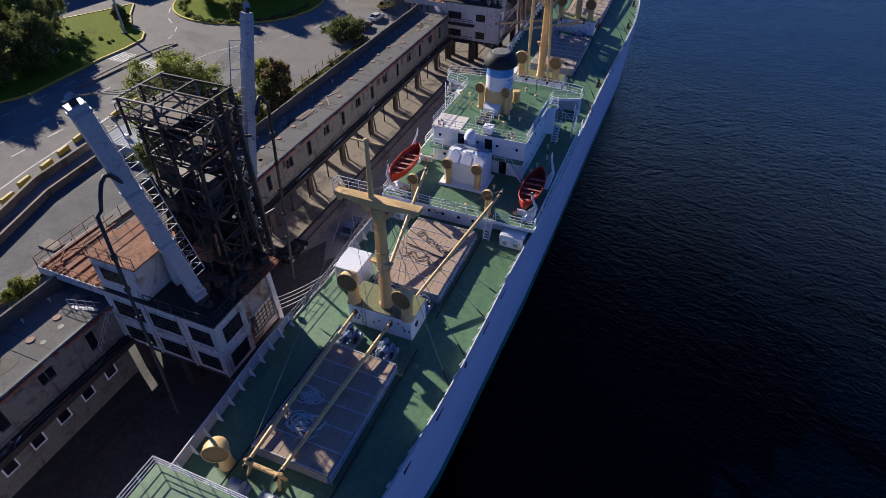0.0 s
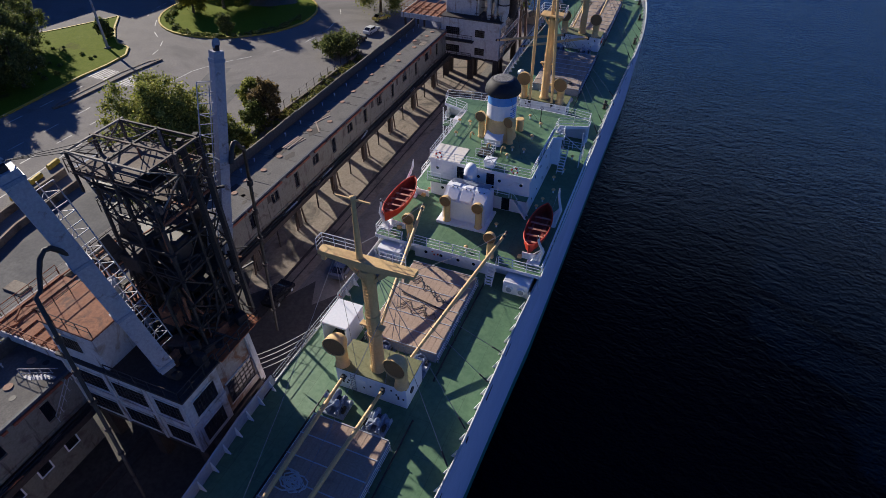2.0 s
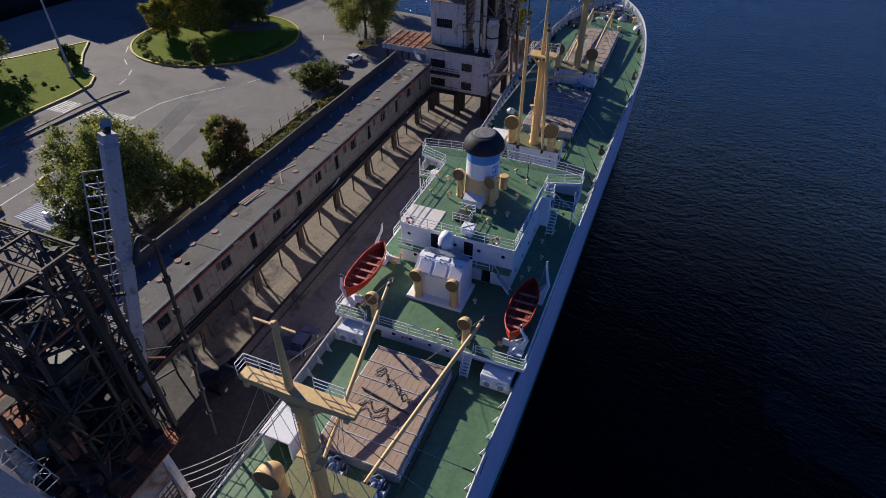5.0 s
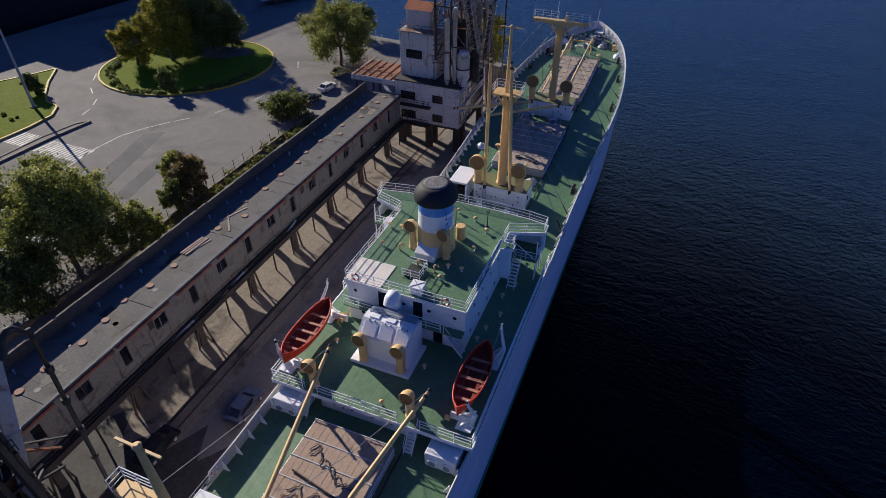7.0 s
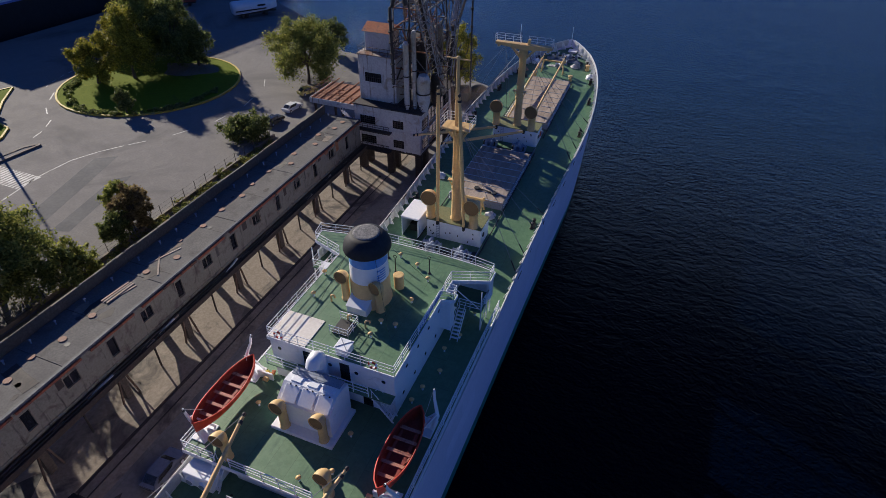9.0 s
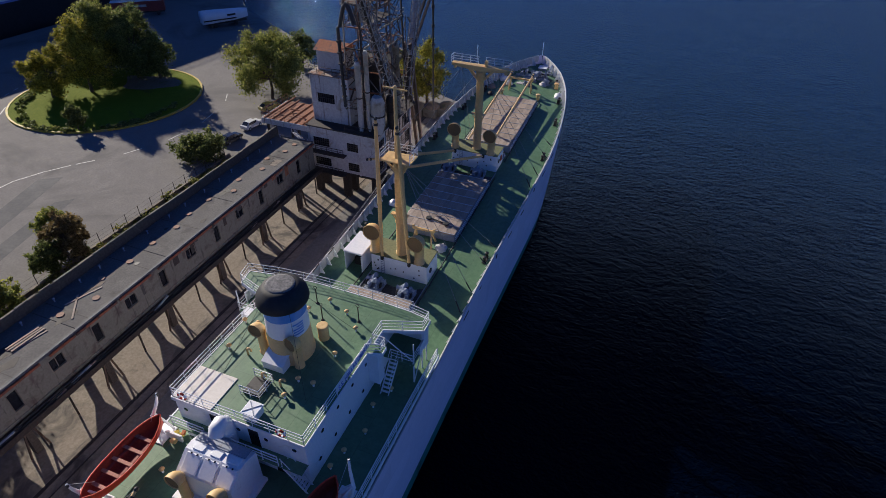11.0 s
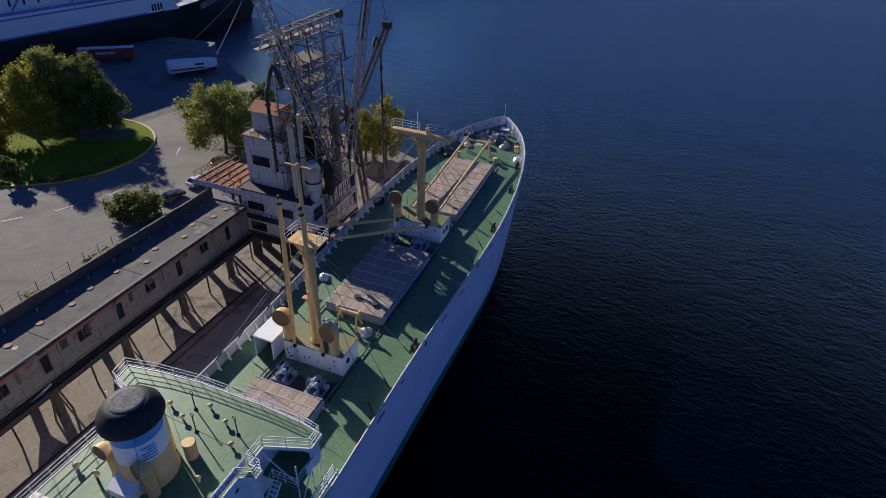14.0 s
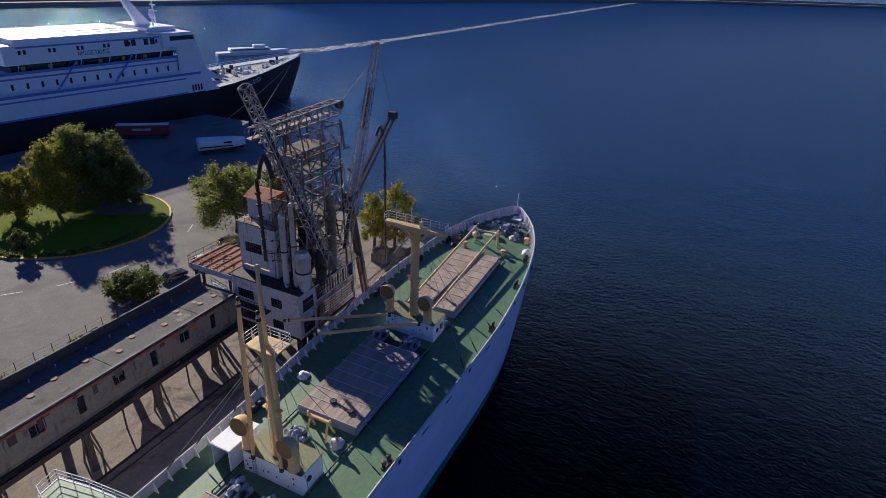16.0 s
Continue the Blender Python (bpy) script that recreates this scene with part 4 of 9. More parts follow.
# ---- lifeboats ----
def lifeboat(x, yc, z, label):
    """An open double-ended boat along y, hung above the deck edge."""
    b = thing("lifeboat", label, "lifeboat", (x, yc, z), "lifeboats")
    length, beam, depth = 7.6, 2.3, 1.05
    ns, nr = 15, 9
    outer, inner = [], []
    for i in range(ns):
        u = -1 + 2 * i / (ns - 1)
        w = (1 - abs(u) ** 2.4) ** 0.75 * beam / 2 + 0.02
        sheer = 0.38 * u * u
        keel = 0.32 * abs(u) ** 3
        ro, ri = [], []
        for k in range(nr):
            a = -math.pi / 2 + math.pi * k / (nr - 1)
            sx, cz = math.sin(a), math.cos(a)
            px = w * math.copysign(abs(sx) ** 0.8, sx)
            pz = lerp(depth + sheer, keel, max(cz, 0) ** 0.75)
            ro.append((x + px, yc + u * length / 2, z + pz))
            ri.append((x + px * 0.9, yc + u * length / 2 * 0.965, z + lerp(depth + sheer, keel + 0.1, max(cz, 0) ** 0.75)))
        outer += ro
        inner += ri
    faces = [(i * nr + k, i * nr + k + 1, (i + 1) * nr + k + 1, (i + 1) * nr + k) for i in range(ns - 1) for k in range(nr - 1)]
    part("hull", M().add(outer, faces, True), RED, b, "bright red planked boat hull")
    part("lining", M().add(inner, [f[::-1] for f in faces], True), ORANGE, b)
    rim = M()
    for side in (0, nr - 1):
        rim.tube([outer[i * nr + side] for i in range(ns)], 0.07, 6)
    part("gunwale", rim, RED, b)
    for u in (-0.62, -0.34, -0.06, 0.22, 0.5):
        w = (1 - abs(u) ** 2.4) ** 0.75 * beam / 2 * 0.9
        yy = yc + u * length / 2
        part("thwart", M().box(x - w, x + w, yy - 0.14, yy + 0.14, z + 0.72, z + 0.78, 0.015), THWART, b)
    for s in (-1, 1):
        part("side_bench", M().box(x + s * 0.62 - 0.12, x + s * 0.62 + 0.12, yc - 2.2, yc + 2.2, z + 0.64, z + 0.69, 0.01), ORANGE, b)
    return b


def davit(x, y, s, lean):
    d = thing("boat_davit", "white steel boat davit with wire falls", "davit", (x, y, BOAT_DECK), "boat davits")
    foot = Vector((x + s * 0.3, y, BOAT_DECK))
    head = Vector((x + s * 0.1, y + lean, BOAT_DECK + 3.9))
    part("arm", M().tube([foot, foot + Vector((s * 0.35, lean * 0.3, 1.6)), head + Vector((s * 0.1, -lean * 0.2, -0.9)), head], [0.17, 0.16, 0.12, 0.09], 8), WHITE, d)
    for dy in (-0.75, 0.75):
        part("frame_leg", M().beam(foot + Vector((-s * 0.9, dy, 0)), foot + Vector((s * 0.3, lean * 0.28 + dy * 0.15, 1.9)), 0.17, 0.12), WHITE, d)
    part("frame_foot", M().box(foot.x - 0.2 - (0.9 if s > 0 else 0), foot.x + 0.2 + (0.9 if s < 0 else 0), y - 0.9, y + 0.9, BOAT_DECK, BOAT_DECK + 0.12, 0.03), WHITE, d)
    part("gusset", M().add([foot + Vector((-s * 0.7, q, 0.12)) for q in (-0.03, 0.03)] + [foot + Vector((s * 0.1, q, 0.12)) for q in (-0.03, 0.03)] + [foot + Vector((s * 0.28, q + lean * 0.2, 1.5)) for q in (-0.03, 0.03)], [(0, 2, 4), (5, 3, 1), (0, 4, 5, 1), (2, 3, 5, 4), (0, 1, 3, 2)]), WHITE, d)
    part("block", M().box(head.x - 0.1, head.x + 0.1, head.y - 0.08, head.y + 0.08, head.z - 0.3, head.z, 0.03), DARK, d)
    part("fall_wire", M().tube([head, (x - s * 0.1, y - lean * 0.6, BOAT_DECK + 2.2)], 0.015, 4), ROPE, d)
    part("cradle", M().box(x - s * 1.0 - 0.5, x - s * 1.0 + 1.1, y - 0.09, y + 0.09, BOAT_DECK, BOAT_DECK + 0.75, 0.03), WHITE, d)
    part("winch_drum", ring_plate(x - s * 1.6, y - 0.4, BOAT_DECK + 0.4, 0.22, "x", 0.2), BUFF, d)


lifeboat(-7.9, 50.8, BOAT_DECK + 0.75, "red open lifeboat with red thwarts hung at the port rail")
lifeboat(7.5, 51.3, BOAT_DECK + 0.75, "red open lifeboat in the shade at the starboard rail")
for y, lean in ((47.8, -0.9), (54.3, 0.9)):
    davit(-8.1, y, -1, lean)
for y, lean in ((48.0, -0.9), (54.8, 0.9)):
    davit(8.3, y, 1, lean)
heap = thing("life_jacket_heap", "orange life jackets heaped by the boat davit", "life jackets", (-6.8, 55.6, BOAT_DECK))
random.seed(5)
for k in range(6):
    x, y = -6.7 + random.uniform(-0.3, 0.4), 55.4 + random.uniform(-0.7, 0.7)
    part("jacket", M().box(-0.22, 0.22, -0.16, 0.16, 0, 0.16, 0.06, pose(x, y, BOAT_DECK + 0.12 * (k % 3), random.uniform(-20, 20), random.uniform(-20, 20), random.uniform(0, 180))), KERB_YELLOW if k % 2 else RUST_ORANGE, heap)

# roof edge trim and the ship's name on a canvas along the starboard rail
trim = roof_poly
for a, b in zip(trim, trim[1:] + trim[:1]):
    part("roof_edge", M().beam((*a, ROOF - 0.14), (*b, ROOF - 0.14), 0.08, 0.36), WHITE, ship)
board = part("name_canvas", M().box(HX1 - 0.02, HX1 + 0.02, 59.6, 65.4, ROOF + 0.25, ROOF + 0.95, 0.01), WHITE, ship, "white canvas with the ship's name on the rail")


def lettering(text, m, size, material, parent):
    cu = bpy.data.curves.new("lettering", "FONT")
    cu.body, cu.size, cu.extrude, cu.resolution_u = text, size, 0.02, 2
    tmp = bpy.data.objects.new("lettering", cu)
    me = bpy.data.meshes.new_from_object(tmp)
    bpy.data.objects.remove(tmp)
    me.transform(m)
    part("lettering", me, material, parent, "ship's name lettered on the side")


lettering("S.S. HELLAS LIBERTY", Matrix.Translation((HX1 + 0.03, 59.9, ROOF + 0.38)) @ pose(0, 0, 0, 90, 0, 90), 0.58, FERRY_BLUE, board)

# ---- cargo hatches ----
def hatch(x0, x1, ya, yb, bare, label, canvas):
    """A coaming with boards, partly or wholly under canvas, battens across and stanchions along the sides."""
    z0 = deck_z((ya + yb) / 2)
    slope = (deck_z(yb) - deck_z(ya)) / (yb - ya)
    yc, zt = (ya + yb) / 2, z0 + 1.22
    turn = Matrix.Translation((0, yc, zt)) @ pose(0, 0, 0, math.degrees(math.atan(slope)), 0, 0)
    h = thing("cargo_hatch", label, "hatch", (0.15, yc, z0), "cargo hatches")
    L = (yb - ya) / 2
    part("coaming", M().box(x0, x1, -L, L, -1.35, -0.06, 0.05, turn), GREY_METAL, h, "blue-grey steel coaming")
    n = max(4, round(2 * L / 1.72))
    part("cover", M().box(x0 - 0.04, x1 + 0.04, -L - 0.04, L + 0.04, -0.08, 0.0, 0.02, turn), canvas, h, "weathered brown canvas over the hatch boards")
    random.seed(int(ya))
    cols = 12
    for i in range(n):
        for k in range(cols):
            a, b = lerp(-L, L, i / n), lerp(-L, L, (i + 1) / n)
            xa, xb = lerp(x0, x1, k / cols), lerp(x0, x1, (k + 1) / cols)
            lift = random.uniform(0.0, 0.022)
            part("hatch_board", M().box(xa + 0.008, xb - 0.008, a + 0.015, b - 0.015, -0.03, 0.025 + lift, 0.012, turn), PLANK if bare(i, n) else canvas, h)
    for i in range(n + 1):
        yy = lerp(-L + 0.05, L - 0.05, i / n)
        part("batten", M().box(x0 - 0.12, x1 + 0.12, yy - 0.045, yy + 0.045, 0.03, 0.085, 0.015, turn), TIN, h)
    for s, xe in ((-1, x0), (1, x1)):
        rails = M()
        for dz in (-0.25, -0.6, -0.95):
            p0, p1 = turn @ Vector((xe + s * 0.16, -L, dz)), turn @ Vector((xe + s * 0.16, L, dz))
            rails.tube([p0, p1], 0.035, 5)
        part("side_rail", rails, WHITE, h)
        for i in range(n + 1):
            yy = lerp(-L + 0.1, L - 0.1, i / n)
            p0, p1 = turn @ Vector((xe + s * 0.02, yy, 0.02)), turn @ Vector((xe + s * 0.3, yy, -1.15))
            part("bracket", M().beam(p0, p1, 0.07), GREY_METAL, h)
    return turn


t5 = hatch(-3.1, 3.25, 13.5, 24.6, lambda i, n: False, "long cargo hatch under grey-brown canvas with steel battens", TARP)
t4 = hatch(-3.4, 3.35, 33.7, 44.4, lambda i, n: False, "cargo hatch under brown canvas with loose ropes lying on it", TARP)
hatch(-3.4, 3.8, 72.0, 77.2, lambda i, n: True, "short cargo hatch with bare brown boards before the bridge", TARP)
t2 = hatch(-3.35, 3.75, 89.6, 102.8, lambda i, n: True, "long cargo hatch with bare weathered boards, an anchor lying on it", TARP)
hatch(-3.0, 3.75, 112.6, 128.6, lambda i, n: True, "forward cargo hatch with bare weathered boards", TARP)


def coil(name, label, at, turn, r, loops, material, seed, size=0.055):
    random.seed(seed)
    pts = []
    for k in range(loops * 10):
        a = 2 * math.pi * k / 10
        w = 0.55 + 0.45 * math.sin(k * 0.37 + seed)
        pts.append(Vector((at[0] + r * w * math.cos(a + 0.6 * math.sin(k * 0.11)) + random.uniform(-0.1, 0.1), at[1] + 0.7 * r * w * math.sin(a) + random.uniform(-0.1, 0.1), 0.09 + 0.03 * random.random() + 0.0006 * k)))
    m = M().tube([turn @ p for p in pts], size, 5)
    return solo(name, m, material, label, "rope", "ropes")


coil("mooring_rope", "tangled heap of pale mooring rope on the hatch canvas", (-1.5, -0.1), t5, 1.15, 9, ROPE, 3, 0.06)
coil("mooring_rope", "tangled heap of pale mooring rope on the hatch canvas", (-0.55, -2.5), t5, 1.5, 11, ROPE, 8, 0.06)


def strand(label, pts, turn, material, size=0.05):
    m = M()
    fine = []
    for a, b in zip(pts, pts[1:]):
        for k in range(5):
            t = k / 5
            fine.append(Vector((lerp(a[0], b[0], t) + 0.09 * math.sin(7.1 * a[0] + 2.3 * k), lerp(a[1], b[1], t) + 0.09 * math.cos(5.3 * a[1] + 1.9 * k), 0.11)))
    m.tube([turn @ p for p in fine], size, 5)
    return solo("rope_length", m, material, label, "rope", "ropes")


strand("dark loose rope snaking over the hatch canvas", [(-2.4, 2.6), (-1.9, 3.3), (-1.2, 2.4), (-0.4, 2.2), (0.3, 1.2), (0.9, 1.5), (1.6, 0.7), (2.4, 0.9)], t4, ROPE_DARK, 0.04)
strand("dark loose rope snaking over the hatch canvas", [(-2.2, 2.2), (-1.5, 2.9), (-0.8, 1.7), (0.1, 2.0), (0.9, 0.8), (1.8, 1.2)], t4, ROPE_DARK, 0.04)
strand("brown rope laid in a long loop on the canvas", [(-2.1, -0.9), (-1.4, -0.2), (-0.7, -1.2), (0.1, -0.3), (0.7, -1.5), (1.5, -1.0), (1.9, -2.0), (2.4, -1.6)], t4, BARK, 0.04)
strand("brown rope laid in a long loop on the canvas", [(-2.3, -1.5), (-1.3, -0.9), (-0.5, -1.7), (0.3, -0.9), (1.1, -1.9)], t4, BARK, 0.035)
spar = M().tube([t4 @ Vector((-2.6, 0.6, 0.16)), t4 @ Vector((2.1, -0.3, 0.16))], 0.07, 8)
solo("loose_spar", spar, DARK_STEEL, "thin dark spar lying across the hatch canvas", "spar")
anchor = thing("small_anchor", "small black anchor lying on the hatch boards", "anchor", tuple(t2 @ Vector((0.9, -5.0, 0.1))))
part("shank", M().tube([t2 @ Vector((-0.2, -4.6, 0.2)), t2 @ Vector((2.0, -5.0, 0.2))], 0.09, 8), BLACK, anchor)
part("stock", M().lathe([(0.34, -0.09), (0.4, 0), (0.34, 0.09)], 12, t2 @ Matrix.Translation((-0.35, -4.6, 0.2))), BLACK, anchor)
part("fluke", M().lathe([(0.3, -0.1), (0.42, 0), (0.3, 0.1)], 12, t2 @ Matrix.Translation((2.1, -5.0, 0.2))), BLACK, anchor)

# ---- mast houses, masts and derricks ----
for n_, y in enumerate((28.4, 81.4, 106.9)):
    z = deck_z(y)
    hx0, hx1 = (-3.3, 3.05) if n_ == 0 else (-3.15, 3.6)
    mh = thing("mast_house", "low white steel house at the foot of a mast, rust-marked", "deckhouse", (0.2, y + 1.6, z), "mast houses")
    part("wall", M().box(hx0, hx1, y, y + 3.1, z - 0.1, z + 2.5, 0.05), WHITE, mh)
    part("top", M().box(hx0 - 0.06, hx1 + 0.06, y - 0.06, y + 3.16, z + 2.5, z + 2.6, 0.03), KHAKI, mh, "khaki-painted top deck")
    for x in (-1.0, 0.55):
        d = part("door", M().box(x - 0.42, x + 0.42, y - 0.05, y, z + 0.2, z + 2.0, 0.06), WHITE, mh)
        part("handle", M().box(x + 0.2, x + 0.32, y - 0.09, y - 0.05, z + 1.0, z + 1.2, 0.01), DARK, d)
    lad = M()
    for k in range(9):
        lad.tube([(-1.9, y - 0.1, z + 0.3 + 0.25 * k), (-1.5, y - 0.1, z + 0.3 + 0.25 * k)], 0.025, 5)
    lad.tube([(-1.9, y - 0.1, z), (-1.9, y - 0.1, z + 2.5)], 0.025, 5).tube([(-1.5, y - 0.1, z), (-1.5, y - 0.1, z + 2.5)], 0.025, 5)
    part("ladder", lad, GREY_METAL, mh)
    random.seed(n_)
    for k in range(10):
        x, zz = random.choice((-2.7, -2.3, 2.2, 2.7, 1.6, -0.1)) + random.uniform(-0.15, 0.15), z + random.uniform(0.5, 2.2)
        part("shackle_plate", M().box(x - 0.08, x + 0.08, y - 0.06, y, zz - 0.1, zz + 0.1, 0.03), DARK, mh)
    ex = hx1 + 0.02
    part("side_wheel", ring_plate(ex, y + 1.0, z + 1.4, 0.3, "x", 0.05), DARK, mh)
    part("warning_box", M().box(ex, ex + 0.12, y + 1.7, y + 2.3, z + 1.1, z + 1.8, 0.02), RED, mh) if n_ == 2 else None

RIGGING = surface("galvanised_wire", (0.16, 0.16, 0.17), (0.30, 0.30, 0.31), 3.0, 0.5, 0.1)
MASTS = []
for n_, (y, neck, top, wide, rails) in enumerate(((29.6, 22.3, 28.0, 7.4, 1), (82.7, 22.6, 30.4, 3.6, 0), (108.2, 23.4, 24.2, 8.0, 2))):
    base = deck_z(y) + 2.55
    x = 0.05 if n_ != 2 else 0.15
    ms = thing("cargo_mast", ["buff cargo mast with a wide crosstree and a tall topmast", "buff cargo mast with a small round-railed top and topmast", "buff foremast with a wide railed crosstree"][n_], "mast", (x, y, base), "cargo masts")
    part("lower_mast", M().lathe([(0.66, base), (0.66, base + 0.25), (0.56, base + 0.3), (0.50, neck - 0.9), (0.62, neck - 0.7), (0.62, neck)], 20, pose(x, y, 0)), BUFF, ms)
    for zz in (base + 4.2, base + 6.2):
        part("band", M().lathe([(0.60, zz), (0.60, zz + 0.22)], 20, pose(x, y, 0)), BUFF, ms)
    part("mid_bracket", M().box(x - 1.0, x + 1.0, y - 0.45, y + 0.1, base + 5.2, base + 5.32, 0.03).beam((x - 0.9, y - 0.2, base + 5.2), (x - 0.4, y, base + 4.2), 0.1).beam((x + 0.9, y - 0.2, base + 5.2), (x + 0.4, y, base + 4.2), 0.1), BUFF, ms)
    hw = wide / 2
    tree = M()
    if n_ == 1:
        tree.box(x - hw * 0.9, x + hw * 0.9, y - 1.0, y + 1.1, neck + 0.45, neck + 0.6, 0.04)
        for s in (-1, 1):
            tree.beam((x + s * 1.3, y - 0.5, neck + 0.45), (x + s * 0.4, y, neck - 1.0), 0.22)
            tree.beam((x, y + s * 0.9, neck + 0.45), (x, y + s * 0.3, neck - 0.8), 0.2)
    else:
        for s in (-1, 1):
            tree.add([(x, y - 0.45, neck), (x + s * hw, y - 0.4, neck + 0.42), (x + s * hw, y + 0.4, neck + 0.42), (x, y + 0.45, neck), (x, y - 0.45, neck + 0.75), (x + s * hw, y - 0.4, neck + 0.75), (x + s * hw, y + 0.4, neck + 0.75), (x, y + 0.45, neck + 0.75)],
                     [(3, 2, 1, 0), (4, 5, 6, 7), (0, 1, 5, 4), (1, 2, 6, 5), (2, 3, 7, 6)])
            tree.beam((x + s * 1.8, y, neck + 0.3), (x + s * 0.45, y, neck - 1.1), 0.3)
            tree.box(x + s * (hw - 0.5) - 0.16, x + s * (hw - 0.5) + 0.16, y - 0.55, y + 0.55, neck + 0.1, neck + 0.5, 0.03)
    part("crosstree", tree, BUFF, ms)
    zt = neck + (0.6 if n_ == 1 else 0.75)
    if n_ == 0:
        runs = [[(x - hw, y + 0.4, zt), (x - hw, y - 0.4, zt)], [(x - hw, y + 0.4, zt), (x - 0.9, y + 0.4, zt)], [(x + 0.8, y + 0.4, zt), (x + hw * 0.75, y + 0.4, zt)]]
    elif n_ == 1:
        runs = [[(x - hw * 0.9, y - 0.95, zt), (x - hw * 0.9, y + 1.05, zt)], [(x - hw * 0.9, y + 1.05, zt), (x + hw * 0.9, y + 1.05, zt)], [(x + hw * 0.9, y + 1.05, zt), (x + hw * 0.9, y - 0.95, zt)]]
    else:
        runs = [[(x - hw, y - 0.4, zt), (x - hw, y + 0.4, zt)], [(x - hw, y + 0.4, zt), (x - 0.5, y + 0.4, zt)], [(x + 0.5, y + 0.4, zt), (x + hw, y + 0.4, zt)], [(x + hw, y + 0.4, zt), (x + hw, y - 0.4, zt)]]
    for run in runs:
        part("railing", rail_line(run, 1.0, 3, 1.1, 0.025), WHITE, ms)
    if n_ < 2:
        tx = x - (0.55 if n_ == 0 else 0.15)
        part("topmast", M().tube([(tx, y, neck - 0.2), (tx, y, neck + 2.6), (tx, y, top)], [0.26, 0.22, 0.15], 12), BUFF, ms)
        part("yard", M().beam((tx - 1.25, y, top), (tx + 1.25, y, top - 0.05), 0.12), BUFF, ms)
        part("truck", M().lathe([(0.2, top), (0.22, top + 0.15), (0.1, top + 0.25)], 10, pose(tx, y, 0)), BUFF, ms)
    else:
        part("whip_aerial", M().tube([(x - 0.6, y, zt), (x - 0.6, y, zt + 2.6)], 0.03, 5), WHITE, ms)
        part("lamp", M().box(x + 0.5, x + 0.9, y - 0.2, y + 0.2, zt, zt + 0.7, 0.05), BUFF, ms)
    lad = M()
    for k in range(int((neck - base) / 0.3)):
        lad.tube([(x - 0.2, y - 0.66, base + 0.3 * k), (x + 0.2, y - 0.66, base + 0.3 * k)], 0.018, 4)
    for dx in (-0.2, 0.2):
        lad.tube([(x + dx, y - 0.66, base), (x + dx, y - 0.66, neck)], 0.022, 5)
    part("ladder", lad, BUFF, ms)
    MASTS.append((x, y, neck))
    for s in (-1, 1):
        for k, dy in enumerate((-5.5, -2.0, 3.0, 6.5)):
            a, b = Vector((x + s * 0.6, y, neck - 0.3)), Vector((CX + s * (half(y + dy) - 0.15), y + dy, bulwark_top(y + dy)))
            part("shroud", M().tube([a, b], 0.026, 4), RIGGING, ms)
            part("rigging_screw", M().tube([b.lerp(a, 0.02), b.lerp(a, 0.10)], 0.07, 6), DARK, ms)


def derrick(heel, head, label, posts=0.17):
    heel, head = Vector(heel), Vector(head)
    d = thing("derrick_boom", label, "derrick", heel, "derrick booms")
    mid = heel.lerp(head, 0.5)
    part("boom", M().tube([heel, heel.lerp(head, 0.2), mid, heel.lerp(head, 0.85), head], [posts * 0.8, posts, posts * 1.15, posts, posts * 0.75], 12), BUFF, d)
    part("heel_fitting", M().box(heel.x - 0.16, heel.x + 0.16, heel.y - 0.2, heel.y + 0.2, heel.z - 0.3, heel.z + 0.2, 0.04), DARK, d)
    end = (head - heel).normalized()
    part("head_block", M().lathe([(0.12, -0.12), (0.2, -0.08), (0.2, 0.08), (0.12, 0.12)], 10, Matrix.Translation(head + end * 0.15) @ pose(0, 0, 0, 0, 90, 0)), DARK, d)
    part("head_band", M().tube([heel.lerp(head, 0.965), heel.lerp(head, 0.98)], posts * 1.1, 12), DARK, d)
    return d


m4, m3 = MASTS[0], MASTS[2]
derrick((-2.4, 28.0, 10.9), (-2.45, 11.9, 10.75), "buff derrick boom stowed level over the after hatch")
derrick((1.15, 28.0, 10.9), (0.15, 12.0, 10.75), "buff derrick boom stowed level over the after hatch")
derrick((-1.7, 31.8, 10.6), (-4.2, 48.5, 13.75), "buff derrick boom laid out over the canvas-covered hatch")
derrick((1.75, 31.8, 10.6), (5.1, 47.5, 13.6), "buff derrick boom laid out over the canvas-covered hatch")
derrick((-1.7, 81.3, 11.2), (-2.05, 82.2, 27.1), "buff derrick boom topped upright beside its mast", 0.2)
derrick((1.55, 81.3, 11.2), (0.5, 81.6, 26.9), "buff derrick boom topped upright beside its mast", 0.2)
derrick((-2.6, 106.8, 11.9), (-12.4, 98.9, 12.3), "buff derrick boom swung out over the quay side", 0.2)
derrick((1.6, 106.8, 11.9), (-7.9, 98.4, 12.1), "buff derrick boom swung out over the quay side", 0.2)
derrick((-2.0, 110.3, 11.9), (-2.3, 134.4, 14.0), "buff derrick boom stowed over the forward hatch in a crutch")
derrick((1.6, 110.3, 11.9), (1.5, 134.6, 14.0), "buff derrick boom stowed over the forward hatch in a crutch")


